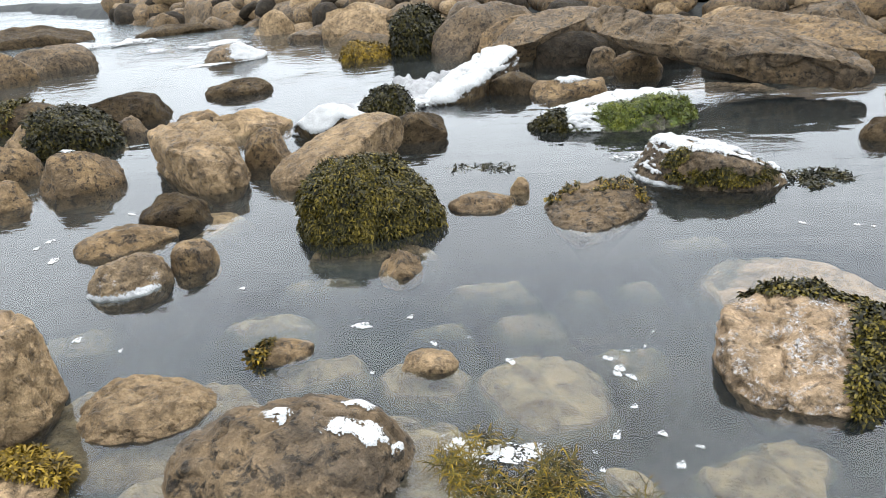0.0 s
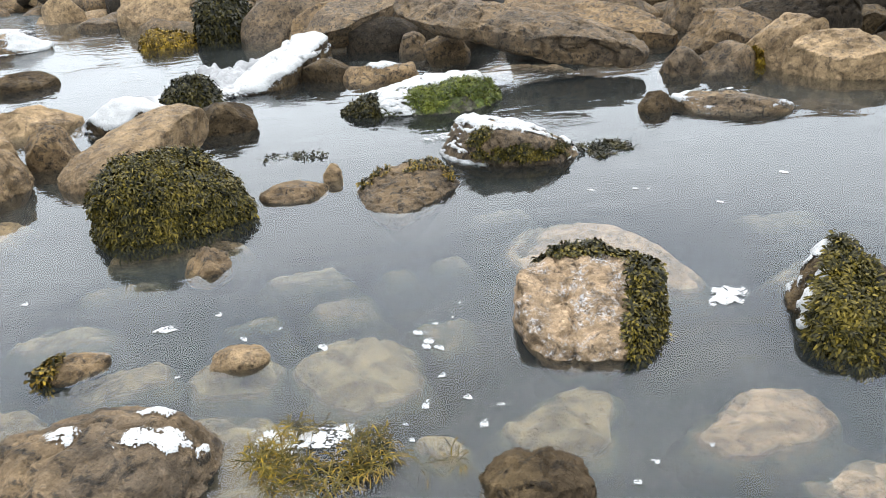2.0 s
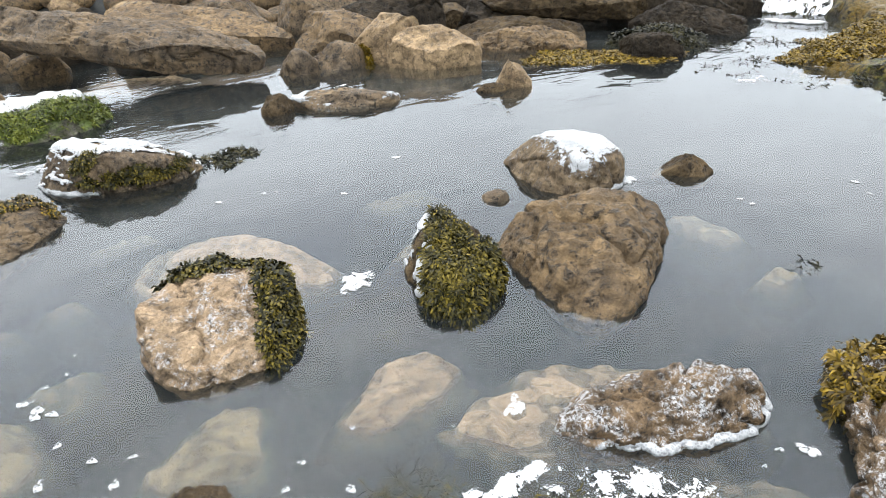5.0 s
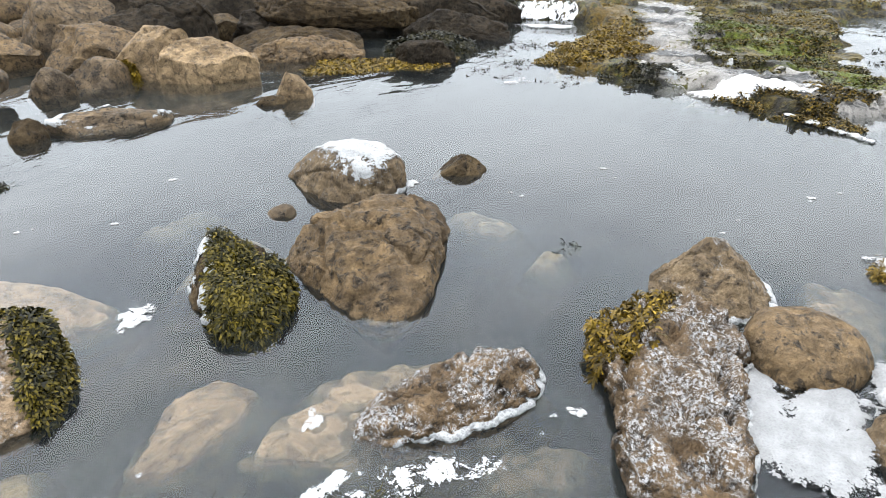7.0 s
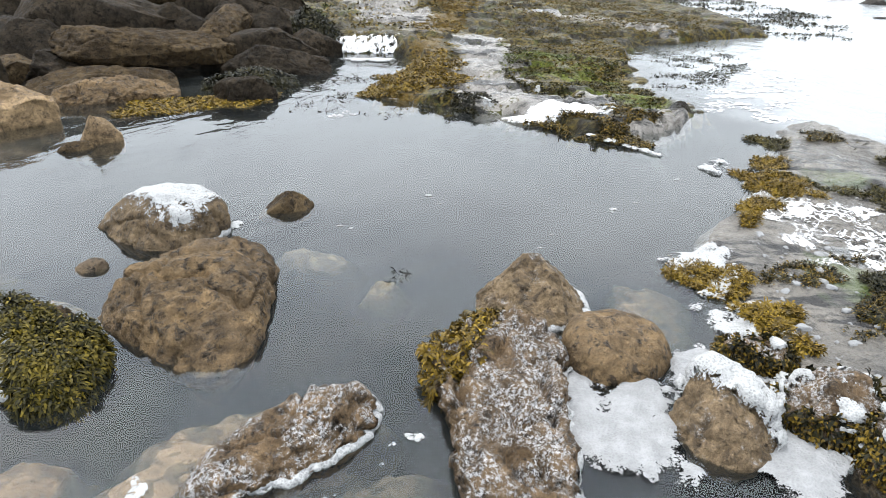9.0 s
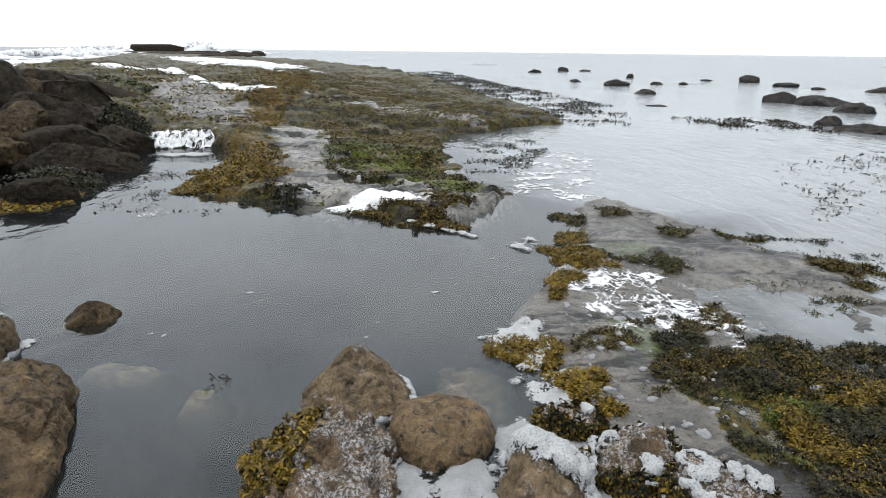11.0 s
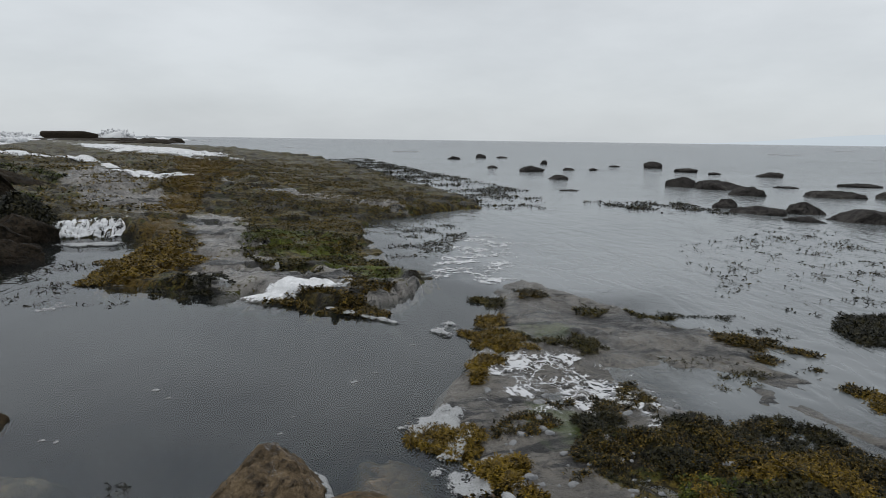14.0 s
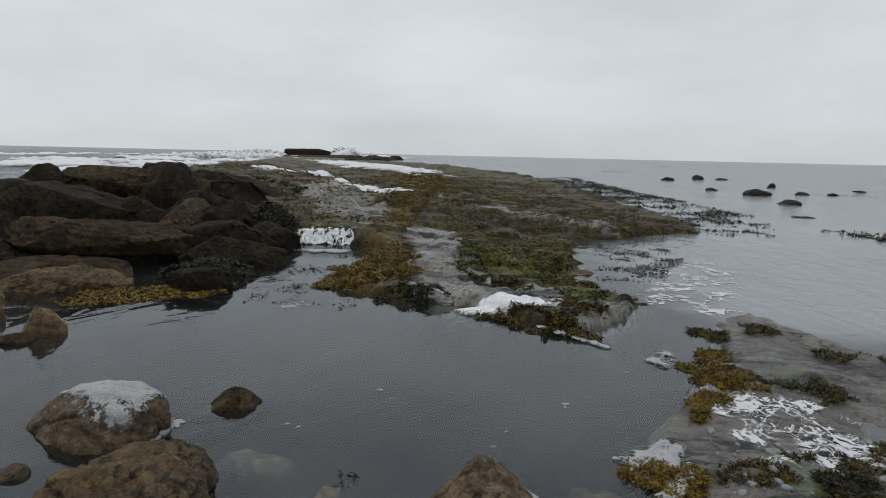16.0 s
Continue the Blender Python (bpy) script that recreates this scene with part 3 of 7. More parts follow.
def stone(name, x, y, size, yaw=0.0, mat=None, label="", seed=1, tilt=(0, 0), box=2.3, cuts=(), facets=10, rough=1.0, level=4, z=0.0, group="", under=0.9, category="rock"):
    """A worn boulder. size: length, depth, height above z; yaw turns it; box: 2 is an egg, higher is blockier;
    cuts: flat faces broken off, as (direction in degrees, upward slope in degrees, distance from the middle as a share of the size)."""
    v, f = unit_sphere(level)
    v = v.copy()
    rng = np.random.RandomState(seed)
    v /= (np.sum(np.abs(v) ** box, axis=1) ** (1 / box))[:, None]
    planes = [(radians(a), radians(s), d) for a, s, d in cuts]
    planes += [(rng.uniform(0, 6.28), rng.uniform(-0.3, 1.2), rng.uniform(0.74, 0.95)) for _ in range(facets)]
    for az, el, d in planes:
        nrm = np.array((math.cos(az) * math.cos(el), math.sin(az) * math.cos(el), math.sin(el)))
        over = np.maximum(0, v @ nrm - d)
        v -= 0.97 * over[:, None] * nrm
    half = np.array((size[0] / 2, size[1] / 2, size[2]))
    v *= half
    v[:, 2] = np.where(v[:, 2] < 0, v[:, 2] * under, v[:, 2])
    v = weathered(v, f, (half[0] * half[1] * half[2]) ** (1 / 3), seed, rough)
    v = turned(v, tilt[0], tilt[1], 0)
    v = turned(v, 0, 0, yaw)
    s = Stone()
    s.v, s.f, s.n, s.at, s.seed, s.size = v, f, vertex_normals(v, f), np.array((x, y, z)), seed, size
    s.ob = mesh_object(name, v, f, mat, cover=np.ones(len(v)) if category == "foam" else None)
    s.ob.location = (x, y, z)
    tagged(s.ob, label, category, group)
    return s


def surface_points(s, count, rng, where):
    """Random points on a stone, with their normals, kept where where(points, normals) says so. In the stone's own space."""
    v, f = s.v, s.f
    area = np.linalg.norm(np.cross(v[f[:, 1]] - v[f[:, 0]], v[f[:, 2]] - v[f[:, 0]]), axis=1)
    c = (v[f[:, 0]] + v[f[:, 1]] + v[f[:, 2]]) / 3
    nf = (s.n[f[:, 0]] + s.n[f[:, 1]] + s.n[f[:, 2]]) / 3
    w = area * where(c, nf)
    if w.sum() <= 0:
        return np.zeros((0, 3)), np.zeros((0, 3))
    k = rng.choice(len(f), count, p=w / w.sum())
    a, b = rng.rand(count, 1), rng.rand(count, 1)
    flip = (a + b) > 1
    a, b = np.where(flip, 1 - a, a), np.where(flip, 1 - b, b)
    p = v[f[k, 0]] + a * (v[f[k, 1]] - v[f[k, 0]]) + b * (v[f[k, 2]] - v[f[k, 0]])
    return p, nf[k] / np.maximum(np.linalg.norm(nf[k], axis=1, keepdims=True), 1e-9)


def fronds(p, n, length, width, rng, droop=0.8, lift=0.4, flow=(0, 0, 0)):
    """Forked wrack blades rooted at p: verts, faces and material slots (1 for the tips)."""
    k = len(p)
    rnd = rng.normal(size=(k, 3))
    d = rnd * 0.55 + np.array((0, 0, -1.0)) * droop + np.array(flow)
    d -= n * np.sum(d * n, axis=1, keepdims=True)
    d /= np.maximum(np.linalg.norm(d, axis=1, keepdims=True), 1e-6)
    up = n * (0.75 + 0.5 * rng.rand(k, 1)) * lift
    side = np.cross(n, d)
    side = side + n * rng.normal(size=(k, 1)) * 0.55
    side /= np.linalg.norm(side, axis=1, keepdims=True)
    L = length * (0.6 + 0.8 * rng.rand(k, 1))
    W = width * (0.7 + 0.6 * rng.rand(k, 1)) / 2
    verts, faces, slots = [], [], []

    def row(centre, half):
        verts.append(centre - side * half)
        verts.append(centre + side * half)
        return len(verts) - 2

    fork = p + (d * 0.45 + up * 0.55) * L
    a = row(p - n * 0.004, W * 0.55)
    b = row(fork, W)
    quads = [(a, a + 1, b + 1, b, 0)]
    for sgn in (-1, 1):
        spread = side * sgn * (0.22 + 0.2 * rng.rand(k, 1)) * L
        droopy = np.array((0, 0, -1.0)) * 0.10 * L
        mid = fork + d * 0.28 * L + up * 0.22 * L + spread * 0.55 + side * sgn * W * 0.3
        tip = fork + d * 0.52 * L + up * 0.22 * L + spread + droopy
        r0 = row(fork + side * sgn * W * 0.35, W * 0.7)
        r1 = row(mid, W * 1.15)
        r2 = row(tip, W * 0.55)
        quads += [(r0, r0 + 1, r1 + 1, r1, 0), (r1, r1 + 1, r2 + 1, r2, 1)]
    m = len(verts)
    V = np.stack(verts, 1).reshape(-1, 3)
    base = np.arange(k)[:, None] * m
    F, S = [], []
    for q in quads:
        F.append(base + np.array(q[:4])[None, :])
        S.append(np.full(k, q[4]))
    return V, np.concatenate(F), np.concatenate(S)


def blades(p, n, length, width, rng, droop=0.3, lift=0.3):
    """Plain short blades rooted at p, for weed seen from afar: verts, faces and material slots."""
    k = len(p)
    d = rng.normal(size=(k, 3)) * 0.6 + np.array((0, 0, -1.0)) * droop
    d -= n * np.sum(d * n, axis=1, keepdims=True)
    d /= np.maximum(np.linalg.norm(d, axis=1, keepdims=True), 1e-6)
    side = np.cross(n, d) + n * rng.normal(size=(k, 1)) * 0.5
    L, W = length * (0.6 + 0.8 * rng.rand(k, 1)), width * (0.7 + 0.6 * rng.rand(k, 1)) / 2
    up = n * (0.6 + 0.8 * rng.rand(k, 1)) * lift
    mid, tip = p + (d * 0.5 + up) * L, p + (d + up * 0.7) * L
    V = np.stack((p - side * W * 0.5, p + side * W * 0.5, mid + side * W * 1.2, mid - side * W * 1.2, tip + side * W * 0.5, tip - side * W * 0.5), 1).reshape(-1, 3)
    base = np.arange(k)[:, None] * 6
    return V, np.concatenate((base + np.array([[0, 1, 2, 3]]), base + np.array([[3, 2, 4, 5]]))), np.concatenate((np.zeros(k, int), np.ones(k, int)))


def grow_weed(s, count, where, length=0.06, width=0.018, mats=None, droop=0.42, lift=0.75, label="", name="seaweed", seed=0):
    """A coat of wrack on a stone, as a part of it."""
    rng = np.random.RandomState(s.seed * 13 + 5 + seed)
    p, n = surface_points(s, count, rng, where)
    if not len(p):
        return None
    V, F, S = fronds(p, n, length, width, rng, droop, lift)
    ob = mesh_object(name, V, F, mats or [WEED, WEED_TIP], s.ob, True, S)
    return tagged(ob, label)


def foam_cap(s, mask, thick=0.02, mat=None, label="white sea foam lying on a boulder", name="sea_foam"):
    """Foam that lies on a stone: a swollen skin over the places where mask(points, normals) is above zero."""
    m = mask(s.v, s.n)
    keep = (m[s.f].max(axis=1) > 0.02)
    if not keep.any():
        return None
    f = s.f[keep]
    used = np.unique(f)
    index = -np.ones(len(s.v), int)
    index[used] = np.arange(len(used))
    mm = np.clip(m[used], 0, 1)
    lumps = 0.8 + 0.45 * fractal((s.v[used] + s.at) / 0.06, 3, 0.55, s.seed)
    swell = mm ** 1.3 * thick * lumps + 0.004
    v = s.v[used] + s.n[used] * swell[:, None]
    ob = mesh_object(name, v, index[f], mat or FOAM, cover=mm)
    ob.location = s.at
    return tagged(ob, label, "foam", "foam on the boulders")


def sheet_grid(xs, ys):
    nx, ny = len(xs), len(ys)
    i, j = np.meshgrid(np.arange(nx - 1), np.arange(ny - 1), indexing="ij")
    a = (i * ny + j).ravel()
    return np.stack((a, a + ny, a + ny + 1, a + 1), 1)


def inside(px, py, poly):
    """Signed distance to a closed outline, positive inside."""
    best, odd = np.full(px.shape, 1e9), np.zeros(px.shape, bool)
    for (x0, y0), (x1, y1) in zip(poly, poly[1:] + poly[:1]):
        ex, ey = x1 - x0, y1 - y0
        t = np.clip(((px - x0) * ex + (py - y0) * ey) / (ex * ex + ey * ey), 0, 1)
        best = np.minimum(best, np.hypot(px - x0 - t * ex, py - y0 - t * ey))
        cross = (y0 > py) != (y1 > py)
        odd ^= cross & (px < (x1 - x0) * (py - y0) / (y1 - y0 + 1e-12) + x0)
    return np.where(odd, best, -best)


def flat_noise(x, y, scale, octaves=4, seed=0.0, gain=0.5):
    p = np.stack((np.ravel(x) / scale, np.ravel(y) / scale, np.full(np.size(x), 0.37)), 1)
    return fractal(p, octaves, gain, seed).reshape(np.shape(x))


# ---- the lie of the land ----
PLATFORM_EDGE = [(8.5, -1.1), (7.95, -0.55), (6.85, -0.42), (6.45, -0.18), (5.6, -0.12), (5.1, 0.12), (4.7, 0.26), (4.2, 0.08), (3.7, 0.06), (3.3, -0.12),
                 (2.9, -0.45), (2.35, -0.2), (1.9, 0.45), (1.3, 1.15), (-2.0, 1.3), (-7.0, 1.0), (-7.0, -7.0), (3.0, -5.5), (4.5, -3.3), (5.06, -2.7), (5.9, -2.65), (6.8, -2.1), (7.4, -1.8)]
REEF_EDGE = [(6.9, 0.5), (7.6, 1.7), (8.0, 2.8), (8.55, 3.8), (11.5, 3.9), (12.0, 4.9), (12.6, 6.3), (13.6, 7.6), (15.5, 9.6), (30.0, 20.0), (110.0, 57.0), (205.0, 100.0),
             (200.0, 84.0), (94.0, 20.0), (58.0, 7.0), (34.0, 1.0), (24.0, -0.4), (16.4, -1.9), (15.2, -0.1), (13.9, 0.85), (9.7, 0.5), (8.7, -0.1)]


PUDDLE = [(5.5, -1.25), (5.35, -1.2), (4.9, -1.02), (4.72, -1.35), (4.75, -1.8), (5.25, -2.1), (5.5, -1.75)]
LEDGE = [(16.6, -2.6), (15.6, -1.2), (15.1, 0.0), (14.3, 1.6), (14.6, 2.5), (16.2, 3.7), (18.4, 5.2), (24.0, 9.0), (90.0, 40.0), (90.0, -10.0)]


def platform_height(x, y):
    d = inside(x, y, PLATFORM_EDGE) + 0.10 * flat_noise(x, y, 0.45, 3, 2.0)
    top = 0.030 + 0.030 * flat_noise(x, y, 0.9, 4, 4.0) + 0.014 * flat_noise(x, y, 0.16, 3, 6.0)
    layers = flat_noise(x * 0.35 + y * 0.2, y - 0.35 * x, 0.22, 4, 9.0)
    top = top + 0.010 * np.round(layers * 2.2)
    sea_side = smooth_step(-y - 0.25 * x, -0.9, 1.6)
    top = top - 0.034 * sea_side - 0.045 * smooth_step(inside(x, y, PUDDLE) + 0.06 * flat_noise(x, y, 0.2, 3, 17.0), -0.05, 0.10)
    return -0.5 + (top + 0.5) * smooth_step(d, -0.22, 0.14)


def reef_beds(x, y):
    """Where a place lies on its rock bed, 0 at the foot of the step to 1 at the next one."""
    beds = np.log(np.maximum(x * 0.96 + 0.22 * y + 0.45 * flat_noise(x * 0.5, y, 1.3, 4, 43.0), 1.0)) * 9.0
    return beds - np.floor(beds)


def reef_height(x, y):
    d = inside(x, y, REEF_EDGE) + 0.14 * flat_noise(x, y, 0.8, 3, 3.0)
    low = np.interp(x, [7, 9, 14, 16, 34, 58, 94, 205], [0.5, 0.2, 0.4, -1.6, 0.8, 7, 20, 86])
    rise = np.interp(y - low, [0, 2, 4, 7, 10], [0, 0.06, 0.17, 0.46, 0.72]) * (0.32 + 0.68 * smooth_step(x, 8.5, 13.0))
    rise = rise * np.interp(x, [7, 25, 50, 100, 205], [1.0, 1.0, 0.75, 0.2, 0.1]) + 0.05 + 0.03 * smooth_step(x, 8, 13) + 0.035 * flat_noise(x, y, 1.7, 4, 8.0)
    rise = rise + 0.10 * smooth_step(inside(x, y, LEDGE) + 0.2 * flat_noise(x, y, 0.7, 3, 19.0), -0.12, 0.10) * (1 - smooth_step(x, 17, 30))
    along = np.stack((x * 0.9 + y * 0.42, y * 0.9 - x * 0.42))
    strata = rise + 0.055 * flat_noise(along[0] * 0.16, along[1], 0.5, 4, 12.0, 0.6)
    into = reef_beds(x, y)
    strata = strata + (0.035 + 0.004 * np.minimum(x, 40)) * (smooth_step(into, 0.0, 0.07) - 0.8 * into) * (0.4 + 0.6 * smooth_step(flat_noise(x, y, 2.2, 2, 47.0), -0.3, 0.3))
    step = 0.10
    stairs = (np.floor(strata / step) + smooth_step(strata / step - np.floor(strata / step), 0.80, 0.99)) * step
    top = 0.8 * stairs + 0.2 * strata + 0.025 * flat_noise(x, y, 0.5, 3, 15.0) + 0.028 * flat_noise(x, y, 0.13, 3, 5.0)
    return -0.5 + (top + 0.5) * smooth_step(d + 0.12 * flat_noise(x, y, 0.25, 3, 41.0), -0.3, 0.22)


def zone(x, y, outline, soft=0.3, seed=1.0):
    """How far a place lies inside an outline, 0 to 1, with a ragged edge."""
    return smooth_step(inside(x, y, outline) + 1.1 * soft * flat_noise(x, y, 3.0 * soft, 4, seed, 0.6), -soft, soft)


GOLD_STRIP = [(8.3, 3.7), (9.6, 3.85), (11.7, 4.1), (13.7, 4.9), (15.7, 5.1), (21.5, 6.8), (29.0, 9.0), (29.0, 6.6), (19.0, 4.6), (13.0, 4.0), (11.6, 3.6), (10.4, 3.0), (9.3, 2.6), (8.5, 2.95), (8.15, 3.2)]
BARE_MIDDLE = [(12.1, 3.6), (14.8, 4.1), (12.8, 2.9), (9.5, 2.15), (8.2, 1.9), (7.8, 2.4), (9.6, 2.9)]
BARE_LEDGE = [(17.6, 4.3), (16.7, 2.6), (16.2, 1.2), (15.1, -0.1), (15.3, -1.5), (15.0, -1.5), (14.7, 0.0), (15.5, 1.5), (16.2, 2.9), (17.1, 4.4)]
BARE_BACK = [(19.0, 8.6), (19.0, 6.9), (16.5, 5.2), (13.4, 4.6), (13.4, 5.2), (14.0, 6.3), (15.3, 7.3)]
BARE_FRONT = [(8.5, 2.0), (8.9, 1.5), (8.8, 0.6), (8.9, 0.0), (6.9, 0.4), (7.5, 1.2), (7.6, 2.1)]
GREEN_STRIP = [(11.8, 2.8), (11.6, 0.85), (10.4, 0.9), (8.5, 0.1), (8.2, 0.4), (9.1, 1.2), (9.8, 2.3)]
BIG_MAT = [(4.57, -1.42), (4.6, -1.8), (4.45, -1.98), (4.15, -2.05), (3.3, -1.95), (3.1, -0.9), (3.59, -0.62), (4.03, -0.42), (4.55, -0.62), (4.4, -1.0)]
FILM = [(4.75, -1.6), (4.76, -1.95), (4.3, -2.1), (3.9, -2.1), (4.45, -1.7)]
FILM_NEAR = [(4.75, -0.45), (4.7, -0.95), (4.45, -0.95), (4.1, -0.5), (4.5, -0.35)]
FILM_FAR = [(6.6, -0.6), (6.5, -1.3), (6.1, -1.1), (6.0, -0.6)]


SHORE_X, SHORE_Y = [-40.0, -14.0, -6.0, 0.0, 4.0, 8.0, 12.0], [60.0, 29.0, 21.5, 14.3, 11.0, 10.4, 9.6]


def bed_height(x, y):
    r = np.hypot(x - 1, y - 0.5)
    near = -0.42 + 0.10 * flat_noise(x, y, 1.1, 4, 21.0) + 0.035 * flat_noise(x, y, 0.2, 3, 23.0)
    back = np.interp(x, SHORE_X, SHORE_Y)
    rise = smooth_step(y - back, 0.0, 2.5) * (1 - smooth_step(y - back, 6.0, 11.0)) * (1 - smooth_step(x, 11.0, 13.5))
    return near - 2.0 * smooth_step(r, 14, 60) * (1 - rise) + 0.9 * rise


def land(x, y):
    """The height of the ground or water on which weed and foam lie."""
    x, y = np.asarray(x, float), np.asarray(y, float)
    return np.maximum(np.maximum(platform_height(x, y), reef_height(x, y)), 0.0)


def polar_sheet(rings, sectors, inner, outer, z_of):
    r = np.concatenate(([0.0], inner * (outer / inner) ** np.linspace(0, 1, rings)))
    a = np.linspace(0, 2 * np.pi, sectors + 1)
    R, A = np.meshgrid(r, a, indexing="ij")
    x, y = 1.0 + R * np.cos(A), 0.5 + R * np.sin(A)
    return np.stack((x.ravel(), y.ravel(), z_of(x, y).ravel()), 1), sheet_grid(r, a)


def sea_height(x, y):
    r = np.hypot(x - 1, y - 0.5)
    open_sea = smooth_step(r, 14, 45)
    wave = 0.05 * flat_noise(x * 0.6 + y * 0.3, y * 0.9 - x * 0.5, 2.6, 3, 31.0) + 0.10 * flat_noise(x * 0.5 + y * 0.4, y - x * 0.6, 9.0, 2, 33.0)
    rough = smooth_step(np.degrees(np.arctan2(y - 0.5, x - 1)), 24, 36) * smooth_step(r, 24, 45) * (1 - smooth_step(r, 240, 600))
    wave = wave + 0.34 * rough * flat_noise(x * 0.75 + y * 0.75, (y - x) * 0.3, 7.0, 3, 35.0)
    return wave * open_sea - 0.05 * open_sea


def sea_share(x, y):
    r = np.hypot(x - 1, y - 0.5)
    edge = np.interp(x, [7.0, 8.6, 10.5, 12.8, 14.5, 15.6, 19.7, 33.5, 58.0], [-0.7, 0.1, 0.6, 1.1, 0.9, 0.0, 0.2, 2.1, 8.0])
    side = smooth_step(edge - y + 0.5 * flat_noise(x, y, 1.2, 3, 51.0), -0.2, 1.1) * smooth_step(x, 6.8, 8.2)
    south = smooth_step(-y - 0.35 * x + 0.3 * flat_noise(x, y, 0.8, 3, 52.0), -1.2, 0.1) * smooth_step(x, 3.6, 5.0)
    return np.maximum(np.maximum(smooth_step(r, 13.0, 26.0), 0.95 * side), 0.9 * south)


v, f = polar_sheet(150, 256, 0.25, 4600.0, bed_height)
tagged(mesh_object("ground", v, f, SEABED), "silty stony sea bed under shallow murky water", "sea bed", kind="structure")
v, f = polar_sheet(250, 360, 0.25, 4700.0, sea_height)
tagged(mesh_object("water", v, f, WATER, values={"open": sea_share(v[:, 0], v[:, 1]), "chop": smooth_step(np.hypot(v[:, 0] - 1, v[:, 1] - 0.5), 15, 45) + 0.25 * sea_share(v[:, 0], v[:, 1]), "milk": 1 - smooth_step(np.degrees(np.arctan2(v[:, 1] - 0.5, v[:, 0] - 1)), 22, 32)}), "calm murky grey-green tide pool and open sea", "sea water", kind="structure")
for depth, murk in ((-0.10, SILT), (-0.115, MURK), (-0.135, MURK), (-0.16, MURK), (-0.20, MURK), (-0.25, MURK)):
    v, f = polar_sheet(14, 48, 3.0, 16.0, lambda x, y: np.full(np.shape(x), depth))
    tagged(mesh_object("water_silt", v, f, murk), "veil of silt hanging in the murky pool", "sea water", kind="structure")

xs, ys = np.linspace(-4, 8.9, 330), np.linspace(-5.2, 1.7, 190)
X, Y = np.meshgrid(xs, ys, indexing="ij")
film = np.maximum(np.maximum(zone(X, Y, FILM, 0.12, 3.0), zone(X, Y, FILM_NEAR, 0.12, 4.0)), 0.8 * zone(X, Y, FILM_FAR, 0.15, 5.0))
tagged(mesh_object("rock_platform", np.stack((X.ravel(), Y.ravel(), platform_height(X, Y).ravel()), 1), sheet_grid(xs, ys), PLATFORM,
                   values={"weed": 0.75 * zone(X, Y, BIG_MAT, 0.12, 2.0) - 0.05, "gold": 0.0 * X - 0.3, "green": 0.0 * X, "film": film - 0.1}),
       "flat wet grey bedrock platform with pools and weed", "bedrock", kind="structure")
xs = 6.5 * (215 / 6.5) ** np.linspace(0, 1, 600)
share = np.linspace(0, 1, 230)
X, S = np.meshgrid(xs, share, indexing="ij")
lo = np.interp(X, [6.5, 14, 16.4, 24, 34, 58, 94, 205], [-0.9, -1.0, -2.8, -1.5, -0.2, 5, 17, 80])
hi = np.interp(X, [6.5, 8, 12, 30, 110, 205], [6.5, 8.0, 11.0, 21.5, 60, 104])
Y = lo + (hi - lo) * S
bare = np.maximum(np.maximum(zone(X, Y, BARE_MIDDLE, 0.3, 6.0), zone(X, Y, BARE_BACK, 0.6, 7.0)), np.maximum(zone(X, Y, BARE_FRONT, 0.25, 8.0), zone(X, Y, BARE_LEDGE, 0.15, 8.5)))
lip = np.exp(-((reef_beds(X, Y) - 0.13) / 0.07) ** 2) * smooth_step(flat_noise(X, Y, 1.1, 3, 49.0), -0.25, 0.25) * (1 - smooth_step(X, 20, 34))
tagged(mesh_object("reef", np.stack((X.ravel(), Y.ravel(), reef_height(X, Y).ravel()), 1), sheet_grid(xs, share), REEF,
                   values={"weed": 0.92 - 0.68 * bare - 0.40 * lip, "gold": 0.72 * zone(X, Y, GOLD_STRIP, 0.35, 9.0) + 0.05, "green": 0.75 * zone(X, Y, GREEN_STRIP, 0.3, 10.0) + 0.08, "film": 0.0 * X - 0.4}),
       "long stepped bedrock reef covered with brown seaweed", "bedrock", kind="structure")

# ---- boulders in the pool ----
POOL = "boulders in the tide pool"
above = lambda level: (lambda p, n: (p[:, 2] > level).astype(float))


def patchy(p, at, scale, seed, cut):
    return np.clip((fractal((p + at) / scale, 3, 0.55, seed) - cut) * 4, 0, 1)


front = hewn("boulder", [(-0.55, 2.62), (-0.46, 2.38), (-0.15, 2.26), (0.22, 2.32), (0.40, 2.52), (0.38, 2.74), (0.12, 2.90), (-0.32, 2.84)], (25,), [(90, 90, 0.20), (270, 68, 0.22)], ROCK_GREY, "large rounded grey-brown boulder with foam on top", 3, p=4.5, rough=0.8, group=POOL)
def dabs(p, at, spots):
    """Patches at (x, y, reach along x, reach along y) in plan, with ragged edges."""
    best = -1.0
    for x, y, rx, ry in spots:
        best = np.maximum(best, 1 - np.hypot((p[:, 0] + at[0] - x) / rx, (p[:, 1] + at[1] - y) / ry))
    return smooth_step(best + 0.35 * fractal((p + at) / 0.05, 3, 0.6, 2.0), 0.0, 0.5)


